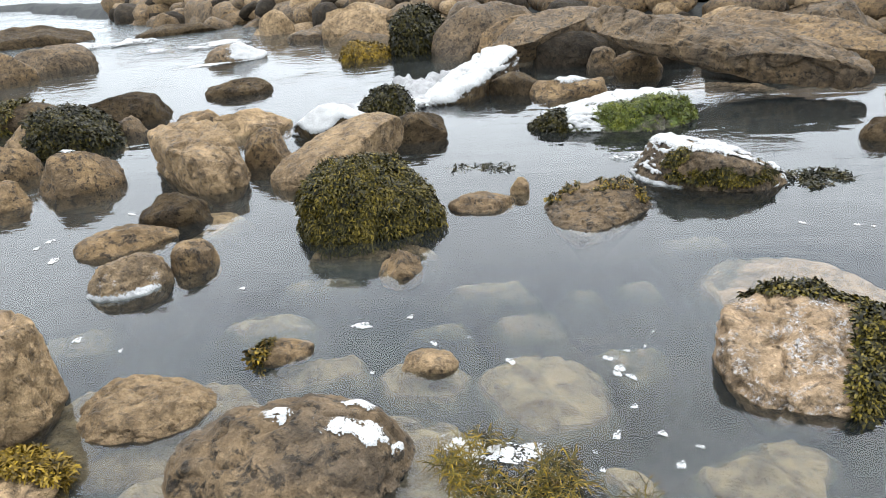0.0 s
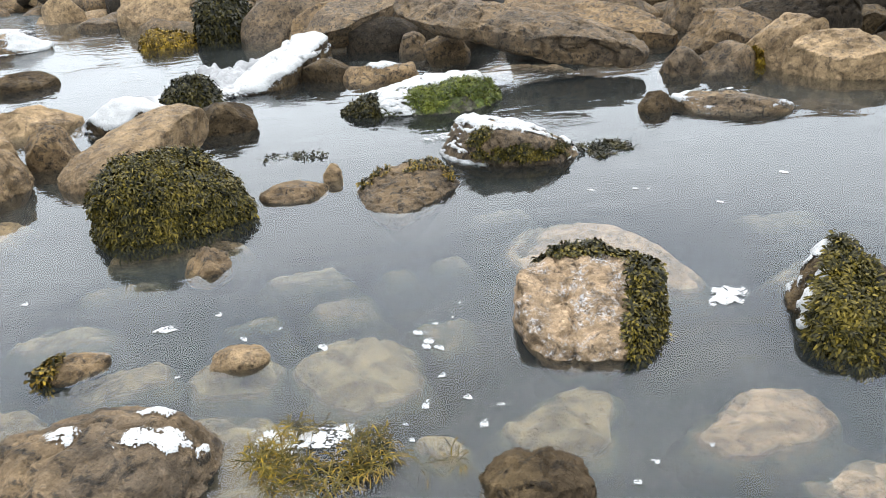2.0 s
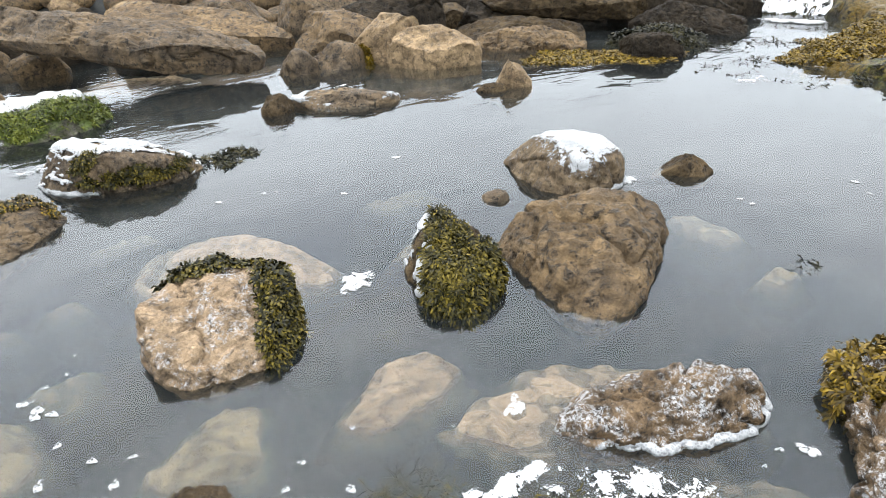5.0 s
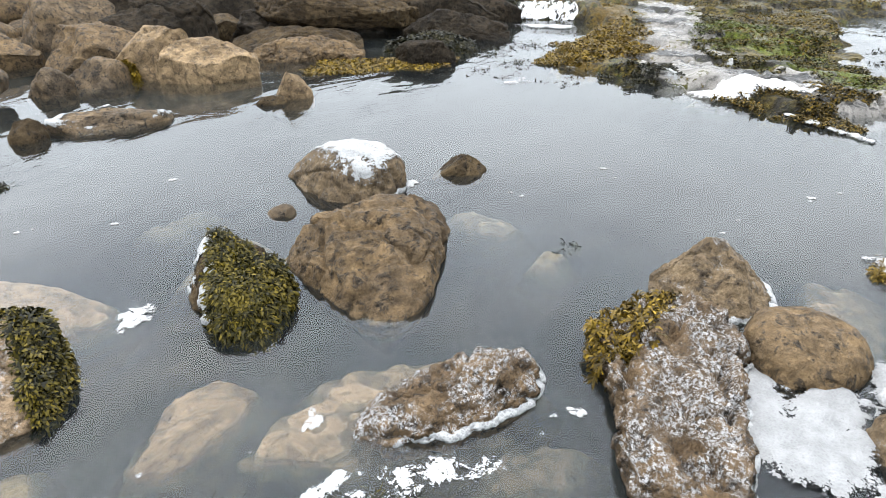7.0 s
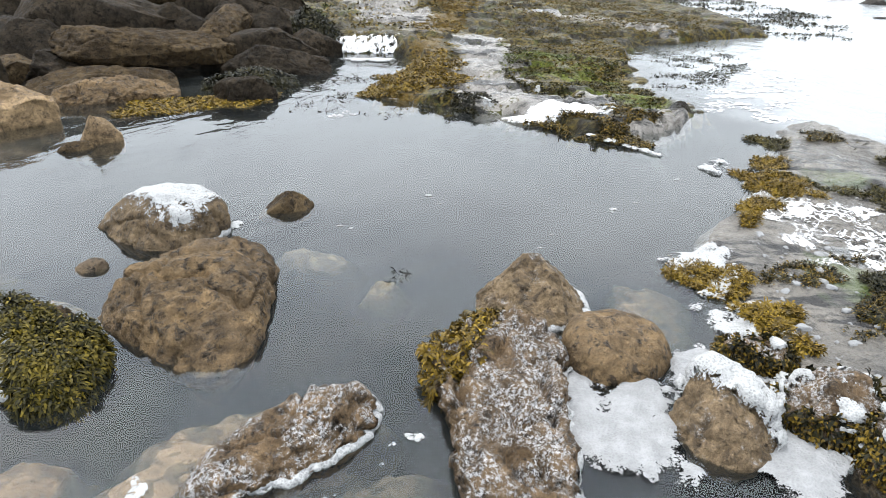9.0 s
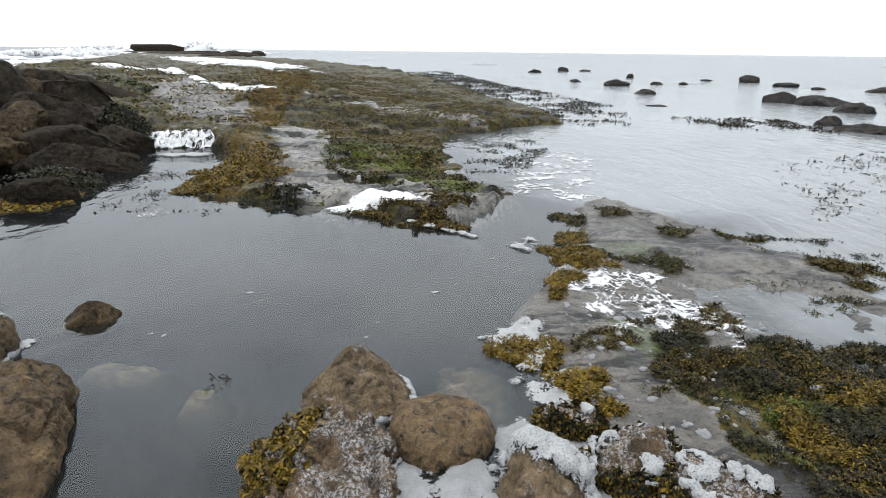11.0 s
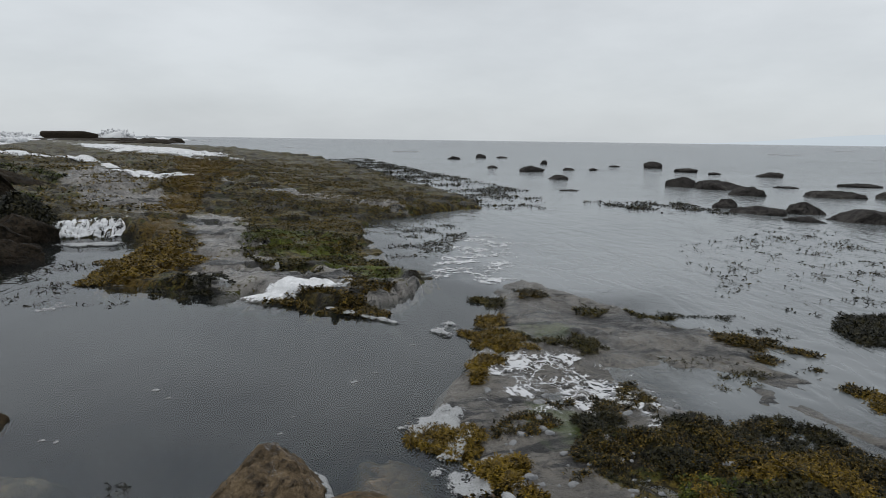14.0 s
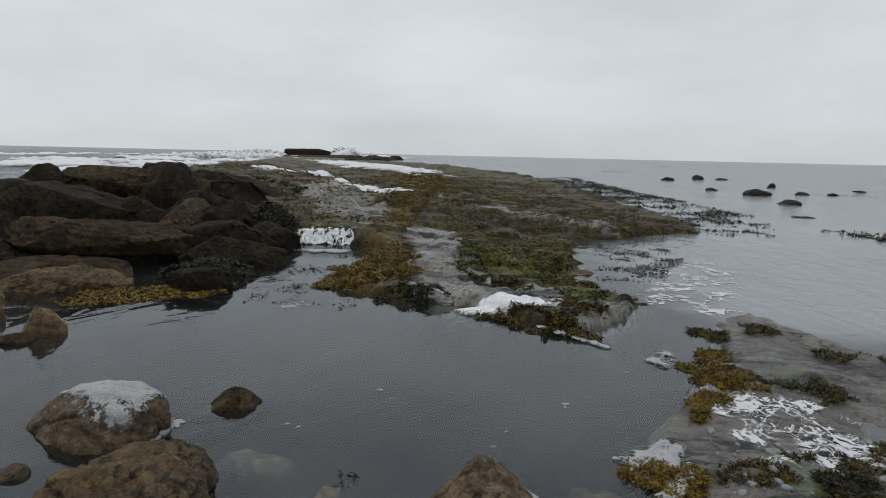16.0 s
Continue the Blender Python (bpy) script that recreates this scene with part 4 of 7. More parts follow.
foam_cap(front, lambda p, n: dabs(p, front.at, ((-0.09, 2.61, 0.075, 0.04), (0.19, 2.56, 0.15, 0.05), (0.17, 2.68, 0.06, 0.035))) * smooth_step(n[:, 2], 0.2, 0.6), 0.006, FOAM_THIN)
wet_brown = hewn("boulder", [(-1.0, 2.90), (-0.84, 2.72), (-0.52, 2.76), (-0.43, 2.97), (-0.60, 3.12), (-0.95, 3.14)], (40,), [(90, 88, 0.07)], ROCK_TAN, "low wet orange-brown rock just above the water", 5, p=6, group=POOL)
tall = hewn("boulder", [(-1.20, 2.66), (-1.06, 2.80), (-1.10, 3.06), (-1.45, 3.16), (-1.56, 2.85)], (4,), [(90, 86, 0.40), (0, 70, 0.46)], ROCK_TAN, "upright pale tan block of sandstone", 7, p=14, rough=0.7, group=POOL)
left_low = stone("boulder", -1.02, 2.48, (0.44, 0.34, 0.07), 45, ROCK_TAN, "low tan rock beside brown wrack", 9, level=4, group=POOL)
grow_weed(left_low, 1500, lambda p, n: ((p[:, 2] > -0.02) & (p[:, 1] > 0.03)).astype(float), 0.042, 0.008, [WEED_BROWN, WEED_GOLD])
ball = stone("weedy_boulder", -0.12, 4.86, (0.82, 0.80, 0.37), 10, ROCK_UMBER, "round boulder wholly covered with hanging olive wrack", 11, level=5, facets=5, rough=2.0, group=POOL)
grow_weed(ball, 12000, above(-0.03), 0.050, 0.0095, label="thick coat of olive bladder wrack", lift=0.7)
stone("boulder", 0.17, 4.07, (0.27, 0.22, 0.13), 8, ROCK_BROWN, "small pointed brown rock", 12, box=2.0, cuts=((200, 40, 0.45), (330, 50, 0.5)), group=POOL)
hewn("boulder", [(-2.22, 6.36), (-1.68, 5.72), (-1.38, 5.54), (-1.20, 5.78), (-1.36, 6.25), (-1.85, 6.62)], (-5, -4, 10, 12, 8, 8), [(250, 78, 0.37), (330, 60, 0.46)], ROCK_TAN, "large pale tan boulder with a broken flat top", 13, p=11, rough=0.9, group=POOL)
stone("boulder", -0.50, 6.02, (1.20, 0.62, 0.20), 38, ROCK_TAN, "smooth tan slab leaning out of the water", 15, level=5, tilt=(6, -15), z=0.10, box=3.0, facets=3, rough=0.5, group=POOL)
stone("boulder", -1.19, 6.36, (0.44, 0.36, 0.31), 18, ROCK_BROWN, "brown rock wedged between tan boulders", 16, group=POOL)
stone("boulder", -1.79, 7.71, (0.90, 0.52, 0.27), 19, ROCK_TAN, "smooth oblong tan boulder", 17, box=2.6, group=POOL)
stone("boulder", -2.47, 8.09, (0.50, 0.36, 0.19), 23, ROCK_BROWN, "rounded brown boulder in the pool", 18, group=POOL)
foam_rock = stone("boulder", -0.86, 7.42, (0.82, 0.55, 0.24), 28, ROCK_UMBER, "dark boulder under a thick cap of foam", 19, group=POOL)
foam_cap(foam_rock, lambda p, n: smooth_step(n[:, 2], 0.1, 0.6), 0.03)
weed_knob = stone("weedy_boulder", -0.33, 7.90, (0.52, 0.47, 0.28), 8, ROCK_UMBER, "dark boulder tufted with black-green wrack", 20, group=POOL)
grow_weed(weed_knob, 2184, above(0.0), 0.066, 0.0184, [WEED_DARK, WEED])
stone("boulder", 0.07, 6.91, (0.62, 0.42, 0.24), 5, ROCK_UMBER, "dark wet rock beside the foam", 21, group=POOL)
log = hewn("boulder", [(-0.05, 8.42), (0.30, 8.28), (0.72, 8.70), (1.22, 9.65), (1.15, 10.1), (0.75, 10.1), (0.25, 9.30)], (25, 10, 4, 4, 10, 20, 25), [(230, 80, 0.26), (90, 88, 0.42)], ROCK_UMBER, "long dark rock under a sheet of foam", 22, level=5, group=POOL)
foam_cap(log, lambda p, n: smooth_step(n[:, 2], 0.25, 0.6), 0.05)
stone("boulder", 1.09, 8.79, (0.65, 0.45, 0.27), -3, ROCK_UMBER, "dark rock with a little foam", 23, group=POOL)
q = stone("boulder", 1.71, 8.55, (0.96, 0.6, 0.24), -8, ROCK_BROWN, "flat brown rock with a dab of foam", 24, cuts=((90, 75, 0.6),), group=POOL)
foam_cap(q, lambda p, n: smooth_step(n[:, 2], 0.6, 0.9) * smooth_step(-np.hypot(p[:, 0] + 0.02, p[:, 1]), -0.24, -0.12), 0.03)
green = hewn("weedy_boulder", [(1.10, 7.15), (1.18, 6.82), (1.65, 6.66), (2.14, 6.58), (2.62, 6.92), (2.58, 7.25), (2.0, 7.50), (1.35, 7.46)], (38, 40, 40, 40, 20, 20, 20, 30), [(180, 83, 0.17)], ROCK_GREEN, "low boulder with bright green weed and foam", 25, p=9, group=POOL)
grow_weed(green, 1500, lambda p, n: ((p[:, 2] > 0.0) & (p[:, 0] < -0.42) & (p[:, 1] < 0.05)).astype(float), 0.049, 0.0151, [WEED_DARK, WEED])
grow_weed(green, 3200, lambda p, n: ((p[:, 2] > 0.02) & (p[:, 0] > -0.15) & ((p[:, 1] < -0.06) | (p[:, 0] > 0.55)) & (fractal(p / 0.12, 3, 0.6, 3) > -0.25)).astype(float), 0.038, 0.010, [WEED_GREEN, WEED_GREEN], label="bright green weed", seed=2)
foam_cap(green, lambda p, n: smooth_step(n[:, 2], 0.3, 0.7) * np.maximum(smooth_step(p[:, 1] + 0.1 * p[:, 0], -0.10, 0.02) * (p[:, 0] < 0.62), smooth_step(-np.abs(p[:, 0] + 0.28), -0.22, -0.10)) * smooth_step(fractal(p / 0.18, 3, 0.5, 8), -1.1, -0.3), 0.028)
sw = hewn("weedy_boulder", [(1.66, 5.55), (1.76, 5.22), (2.08, 4.98), (2.40, 4.92), (2.64, 5.10), (2.50, 5.42), (2.10, 5.68)], (30, 12, 8, 25, 40, 10, 10), [(5, 80, 0.20)], ROCK_GREY, "low grey rock topped with foam and wrack", 26, p=10, group=POOL)
foam_cap(sw, lambda p, n: smooth_step(n[:, 2], 0.55, 0.85) * smooth_step(p[:, 1] + 0.35 * p[:, 0], -0.22, -0.12) * smooth_step(fractal(p / 0.16, 3, 0.5, 4), -1.0, -0.2), 0.022)
grow_weed(sw, 700, lambda p, n: ((p[:, 2] > 0.06) & (p[:, 1] + 0.35 * p[:, 0] < -0.12) & (fractal(p / 0.15, 2, 0.5, 5) > -0.1)).astype(float), 0.034, 0.0105)
flat = hewn("boulder", [(1.02, 4.95), (1.03, 4.58), (1.20, 4.37), (1.44, 4.55), (1.70, 4.84), (1.52, 5.05)], (45, 35, 40, 45, 20, 10), [(250, 77, 0.075)], ROCK_GREY, "low grey rock with tufts of yellow wrack", 27, p=9, group=POOL)
grow_weed(flat, 420, lambda p, n: ((p[:, 2] > 0.03) & (p[:, 1] > 0.06) & (fractal(p / 0.14, 2, 0.5, 9) > -0.05)).astype(float), 0.030, 0.0105, [WEED, WEED_GOLD])
stone("boulder", 0.62, 5.03, (0.46, 0.33, 0.08), 0, ROCK_BROWN, "flat brown rock barely above the water", 28, group=POOL)
stone("boulder", 0.88, 5.22, (0.14, 0.12, 0.11), -3, ROCK_TAN, "small orange-tan stone in the pool", 29, level=3, group=POOL)
pale = hewn("weedy_boulder", [(1.47, 2.93), (1.55, 2.79), (1.82, 2.71), (2.03, 2.84), (2.11, 3.04), (1.98, 3.30), (1.70, 3.36), (1.50, 3.18)], (15, 20, 22, 15, 10, 5, 5, 8), [(252, 70, 0.16), (90, 88, 0.195)], ROCK_PALE, "pinkish tan boulder flecked white and fringed with wrack", 31, p=16, rough=1.3, group=POOL)
grow_weed(pale, 6500, lambda p, n: ((p[:, 2] > -0.02) & (np.maximum(0.9 * p[:, 0] - 0.44 * p[:, 1] - 0.17, 0.44 * p[:, 0] + 0.9 * p[:, 1] - 0.22) > 0)).astype(float), 0.038, 0.010, [WEED_DARK, WEED_TIP], lift=0.5, label="fringe of olive bladder wrack")
weedy = hewn("weedy_boulder", [(2.60, 2.94), (2.52, 2.70), (2.55, 2.50), (2.72, 2.46), (2.90, 2.58), (3.08, 2.84), (2.97, 3.06), (2.74, 3.08)], (18,), [(235, 72, 0.185)], ROCK_UMBER, "boulder covered with olive wrack and a little foam", 33, p=5, level=5, rough=1.6, group=POOL)
grow_weed(weedy, 6500, lambda p, n: ((p[:, 2] > -0.02) & (p[:, 1] - p[:, 0] < 0.10) & ((p[:, 0] < 0.09) | (p[:, 1] < -0.08))).astype(float), 0.044, 0.0095, lift=0.7)
foam_cap(weedy, lambda p, n: smooth_step(p[:, 1] - p[:, 0], 0.04, 0.12) * smooth_step(p[:, 2], -0.02, 0.04) * smooth_step(fractal(p / 0.1, 2, 0.5, 3), -0.4, 0.1),0.022)
foam_top = hewn("boulder", [(3.77, 3.14), (3.80, 2.93), (4.02, 2.80), (4.32, 2.83), (4.48, 3.0), (4.46, 3.40), (4.22, 3.84), (3.90, 3.54)], (12, 0, -6, 5, 18, 25, 25, 25), [(90, 90, 0.30), (215, 54, 0.42), (30, 60, 0.40)], ROCK_SALT_TOP, "rounded brown boulder with a cap of foam", 35, p=3.6, rough=0.7, group=POOL)
foam_cap(foam_top, lambda p, n: smooth_step(p[:, 2] - 0.55 * np.abs(0.6 * p[:, 0] - 0.8 * p[:, 1] - 0.06) + 0.25 * (0.8 * p[:, 0] + 0.6 * p[:, 1]) + 0.05 * fractal(p / 0.09, 3, 0.6, 4), -0.02, 0.22) * (p[:, 2] > 0.02), 0.018)
big = hewn("boulder", [(2.86, 2.18), (2.94, 2.02), (3.14, 2.00), (3.84, 2.30), (3.86, 2.58), (3.52, 2.78), (3.16, 2.86)], (34, 30, 14, 6, 8, 12, 36), [(206, 67, 0.22), (300, 54, 0.34), (70, 80, 0.27)], ROCK_BROWN, "large rugged brown boulder with a broken face", 37, p=22, rough=1.15, group=POOL)
stone("boulder", 3.58, 3.27, (0.17, 0.13, 0.05), -47, ROCK_GREY, "small rounded stone at the surface", 38, level=3, group=POOL)
stone("boulder", 4.70, 2.74, (0.38, 0.22, 0.12), -63, ROCK_UMBER, "small dark pointed rock in open water", 39, cuts=((180, 35, 0.5),), group=POOL)
stone("boulder", 3.69, 6.00, (0.30, 0.25, 0.16), -28, ROCK_UMBER, "small dark rock beside a foamy ledge", 40, group=POOL)
low_foam = stone("boulder", 4.30, 5.86, (1.02, 0.46, 0.12), -34, ROCK_GREY, "low grey ledge with foam on it", 41, group=POOL)
foam_cap(low_foam, lambda p, n: smooth_step(n[:, 2], 0.5, 0.85) * smooth_step(fractal(p / 0.2, 3, 0.5, 4), -0.2, 0.2), 0.03)
stone("boulder", 4.68, 7.31, (0.48, 0.40, 0.28), -30, ROCK_GREY, "rounded grey boulder in the pool", 42, group=POOL)
bj = stone("boulder", 5.22, 7.33, (0.78, 0.62, 0.28), -33, ROCK_GREY, "rounded grey boulder with a yellow weed tuft", 43, group=POOL)
grow_weed(bj, 811, lambda p, n: ((p[:, 2] > 0.0) & (p[:, 0] > 0.2) & (p[:, 1] < -0.05)).astype(float), 0.054, 0.0167, [WEED_BROWN, WEED_GOLD])
stone("boulder", 5.95, 6.50, (1.06, 0.62, 0.42), -41, ROCK_TAN, "big pale tan block with rounded edges", 44, level=5, box=3.4, group=POOL)
stone("boulder", 5.74, 5.20, (0.50, 0.28, 0.28), -48, ROCK_TAN, "leaning tan wedge of rock", 45, box=2.6, tilt=(0, -18), cuts=((180, 45, 0.4),), group=POOL)
stone("boulder", 5.48, 5.17, (0.30, 0.21, 0.07), -46, ROCK_UMBER, "small dark wet stone", 46, level=3, group=POOL)
speckled = hewn("boulder", [(2.27, 1.80), (2.34, 1.64), (2.45, 1.50), (2.60, 1.41), (2.80, 1.33), (2.95, 1.38), (2.98, 1.50), (2.76, 1.70), (2.50, 1.84)], (30, 38, 38, 34, 25, 15, 15, 30, 40), [(150, 71, 0.125), (45, 58, 0.17)], ROCK_CRUST, "low rough rock flecked white with a foam rim", 47, p=9, rough=1.5, group=POOL)
stone("boulder", 1.27, 2.22, (0.36, 0.33, 0.10), -13, ROCK_UMBER, "dark rock with orange-brown patches", 48, level=5, rough=1.4, group=POOL)
tip = hewn("boulder", [(3.70, 1.20), (3.62, 0.98), (3.66, 0.75), (3.82, 0.69), (4.10, 0.79), (4.18, 1.0), (4.06, 1.18), (3.88, 1.26)], (46, 42, 44, 40, 28, 28, 35, 44), [(90, 88, 0.225)], ROCK_SALT_TOP, "pointed brown rock with a foam line", 49, p=12, rough=1.0, group=POOL)
ridge = hewn("boulder", [(3.14, 1.32), (2.74, 1.09), (2.46, 0.95), (2.48, 0.56), (2.74, 0.60), (3.04, 0.66), (3.38, 0.74), (3.60, 0.92), (3.55, 1.16)], (10, 12, 22, 20, 16, 14, 12, 10, 8), [(180, 84, 0.165), (90, 80, 0.18), (290, 70, 0.19)], ROCK_CRUST, "long rough rock crusted with white foam flecks", 50, p=13, rough=2.0, group=POOL)
rw = grow_weed(ridge, 811, lambda p, n: ((p[:, 2] > 0.0) & (p[:, 1] > 0.17) & (p[:, 0] > 0.0)).astype(float), 0.040, 0.010, [WEED_BROWN, WEED_GOLD])
hewn("boulder", [(3.42, 0.82), (3.28, 0.72), (3.24, 0.56), (3.32, 0.41), (3.52, 0.30), (3.70, 0.38), (3.75, 0.60), (3.62, 0.80)], (0,), [(90, 90, 0.155), (230, 66, 0.18)], ROCK_BROWN, "smooth rounded brown boulder ringed with foam", 51, p=3.6, rough=0.5, level=5, group=POOL)
lower = hewn("boulder", [(3.14, 0.37), (2.99, 0.30), (2.91, 0.17), (2.97, 0.03), (3.13, -0.01), (3.30, 0.08), (3.34, 0.28)], (25, 30, 30, 25, 15, 10, 10), [(200, 72, 0.16)], ROCK_SALT_TOP, "brown rock half covered with thick foam", 52, p=6, level=5, group=POOL)
foam_cap(lower, lambda p, n: smooth_step(n[:, 2], 0.1, 0.5) * smooth_step(p[:, 0] - p[:, 1] * 0.6, -0.02, 0.06), 0.05)
for x, y, size, yaw, seed in ((3.30, -0.18, (0.42, 0.34, 0.20), -110, 53), (3.08, -0.42, (0.46, 0.34, 0.22), -120, 54), (3.62, 0.02, (0.28, 0.20, 0.14), -100, 55)):
    k = stone("weedy_boulder", x, y, size, yaw, ROCK_CRUST, "rough weedy rock crusted with thick white foam", seed, level=5, rough=1.4, group=POOL)
    foam_cap(k, lambda p, n: smooth_step(n[:, 2], 0.2, 0.6) * smooth_step(fractal(p / 0.07, 3, 0.55, seed), -0.25, 0.15), 0.025)
    grow_weed(k, 748, lambda p, n: ((p[:, 2] > 0.03) & (n[:, 2] < 0.5)).astype(float), 0.033, 0.0100, [WEED_DARK, WEED_BROWN])


def foam_rim(s, side, label="white foam rim along a rock's waterline", reach=0.035, thick=0.02):
    """Foam clinging to a stone along the water, on the sides that side(points) picks."""
    return foam_cap(s, lambda p, n: smooth_step(-np.abs(p[:, 2] - 0.006), -reach, -0.008) * smooth_step(side(p), 0.0, 0.06), thick, FOAM, label)


foam_rim(speckled, lambda p: -0.04 - p[:, 0] * 0.5 - p[:, 1], reach=0.016, thick=0.005)
foam_rim(speckled, lambda p: 0.9 * p[:, 0] - 0.5 * p[:, 1] - 0.05, reach=0.018, thick=0.006)
foam_rim(tip, lambda p: -p[:, 1] - 0.08, reach=0.02, thick=0.006)
foam_rim(ridge, lambda p: -p[:, 1] - 0.08, reach=0.03, thick=0.015)
foam_rim(sw, lambda p: -p[:, 0] - 0.2, reach=0.02, thick=0.006)
foam_rim(foam_top, lambda p: 0.5 * p[:, 0] - 0.8 * p[:, 1] - 0.2, reach=0.03, thick=0.01)

# smaller stones on the left of the pool
stone("boulder", -3.62, 8.67, (1.18, 0.8, 0.36), 29, ROCK_UMBER, "large smooth dark boulder", 60, group=POOL)
stone("boulder", -3.23, 7.97, (0.44, 0.36, 0.19), 28, ROCK_GREY, "rounded grey boulder in the pool", 61, group=POOL)
zz = stone("weedy_boulder", -3.64, 7.42, (1.24, 0.8, 0.36), 33, ROCK_TAN, "tan boulder draped with dark wrack", 62, group=POOL)
grow_weed(zz, 3432, lambda p, n: ((p[:, 2] > 0.0) & (p[:, 0] > -0.12)).astype(float), 0.070, 0.0184, [WEED_DARK, WEED])
aa = stone("boulder", -2.71, 6.00, (0.74, 0.52, 0.30), 33, ROCK_BROWN, "flat-topped brown boulder with a spot of foam", 63, box=3.0, group=POOL)
foam_cap(aa, lambda p, n: smooth_step(n[:, 2], 0.6, 0.9) * smooth_step(-np.hypot(p[:, 0], p[:, 1]), -0.09, -0.03), 0.02)
ab = stone("weedy_boulder", -4.98, 8.72, (1.16, 0.8, 0.28), 36, ROCK_UMBER, "dark boulder with tufts of wrack", 64, group=POOL)
grow_weed(ab, 1248, lambda p, n: ((p[:, 2] > 0.0) & (p[:, 0] < 0.1)).astype(float), 0.066, 0.0184)
stone("boulder", -3.69, 6.40, (0.75, 0.58, 0.34), 38, ROCK_BROWN, "broken brown boulder in the pool", 65, group=POOL)
stone("boulder", -3.10, 5.57, (0.48, 0.38, 0.2), 38, ROCK_BROWN, "small brown boulder in the pool", 66, group=POOL)
stone("boulder", -1.50, 5.08, (0.50, 0.36, 0.19), 27, ROCK_UMBER, "dark wet rock at the foot of a tan boulder", 67, group=POOL)
stone("boulder", -1.64, 4.68, (0.64, 0.36, 0.11), 31, ROCK_BROWN, "flat brown rock in the pool", 68, group=POOL)
ax = stone("boulder", -1.32, 4.07, (0.42, 0.34, 0.17), 31, ROCK_SALT_TOP, "brown rock dusted white on top", 69, level=5, group=POOL)
stone("boulder", -1.06, 4.28, (0.31, 0.25, 0.15), 26, ROCK_BROWN, "small brown rock beside bits of foam", 70, group=POOL)
az = stone("boulder", -0.27, 3.30, (0.26, 0.2, 0.05), 20, ROCK_BROWN, "small rock tip with a weed tuft", 71, group=POOL)
grow_weed(az, 187, lambda p, n: ((p[:, 2] > 0.0) & (p[:, 0] < -0.05)).astype(float), 0.033, 0.0117, [WEED, WEED_GOLD])
stone("boulder", 0.37, 3.16, (0.24, 0.19, 0.05), 6, ROCK_TAN, "small orange-brown rock tip with foam", 72, group=POOL)
stone("boulder", -8.23, 14.99, (1.9, 1.3, 0.46), 32, ROCK_GREY, "long grey boulder at the waterline", 73, group=POOL)
stone("boulder", -8.30, 13.41, (1.4, 1.1, 0.55), 35, ROCK_BROWN, "rounded brown boulder at the waterline", 74, group=POOL)
stone("boulder", -12.7, 21.2, (3.5, 1.8, 0.6), 33, ROCK_UMBER, "long dark boulder spotted with foam", 75, group=POOL)
stone("boulder", -2.68, 10.12, (0.92, 0.55, 0.21), 20, ROCK_UMBER, "low dark rock in open water", 76, group=POOL)
ai = stone("boulder", -4.05, 14.03, (1.3, 0.8, 0.29), 20, ROCK_GREY, "low grey rock ringed with foam", 77, group=POOL)
foam_cap(ai, lambda p, n: smooth_step(n[:, 2], 0.2, 0.6) * smooth_step(p[:, 0], -0.1, 0.15), 0.05)
stone("boulder", -3.24, 17.08, (1.1, 0.9, 0.23), 13, ROCK_GREY, "smooth flat grey rock", 78, group=POOL)
ak = stone("weedy_boulder", -1.34, 12.92, (0.95, 0.6, 0.25), 9, ROCK_UMBER, "low rock under golden wrack", 79, group=POOL)
grow_weed(ak, 1560, above(0.0), 0.076, 0.0251, [WEED_BROWN, WEED_GOLD])
stone("boulder", -8.36, 21.9, (2.6, 1.5, 0.35), 23, ROCK_UMBER, "low dark ledge in the water", 80, group=POOL)
foam_rim(ax, lambda p: -p[:, 1] - 0.02, reach=0.03, thick=0.008)

# ---- the heap of boulders and slabs along the far side ----
HEAP = "boulder heap along the shore"
stone("rock_slab", 3.22, 8.62, (3.3, 0.95, 0.22), -49, ROCK_GREY, "long tilted grey-brown slab bridging the rocks", 90, level=6, box=3.0, tilt=(8, 9.5), z=0.42, under=0.8, group=HEAP, rough=1.0, facets=5)
stone("rock_slab", 1.6, 11.0, (1.9, 0.9, 0.28), 16, ROCK_GREY, "tilted grey-brown slab in the heap", 91, level=5, box=4.0, tilt=(10, -8), z=0.36, under=0.9, group=HEAP, rough=0.6)
stone("rock_slab", 4.75, 9.7, (2.4, 1.1, 0.28), -50, ROCK_BROWN, "broad brown slab with patches of weed", 92, level=5, box=4.0, tilt=(8, 8), z=0.25, group=HEAP, rough=0.6)
stone("boulder", 0.9, 13.0, (2.15, 1.6, 0.8), 30, ROCK_GREY, "big smooth grey boulder leaning sideways", 93, tilt=(0, -15), group=HEAP)
stone("boulder", 2.67, 9.66, (0.66, 0.55, 0.32), -13, ROCK_BROWN, "round brown boulder under the slab", 94, group=HEAP)
# three added boulders, coloured near-black to deepen the shade around the slab
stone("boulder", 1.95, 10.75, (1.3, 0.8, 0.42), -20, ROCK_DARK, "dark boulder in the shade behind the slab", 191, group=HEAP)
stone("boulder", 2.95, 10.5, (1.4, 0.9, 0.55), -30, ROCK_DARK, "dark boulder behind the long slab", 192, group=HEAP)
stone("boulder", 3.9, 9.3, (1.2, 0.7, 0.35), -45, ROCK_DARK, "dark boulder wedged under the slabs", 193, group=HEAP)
stone("boulder", 1.3, 12.2, (1.6, 0.9, 0.6), -10, ROCK_BROWN, "brown boulder behind the slabs", 194, group=HEAP)
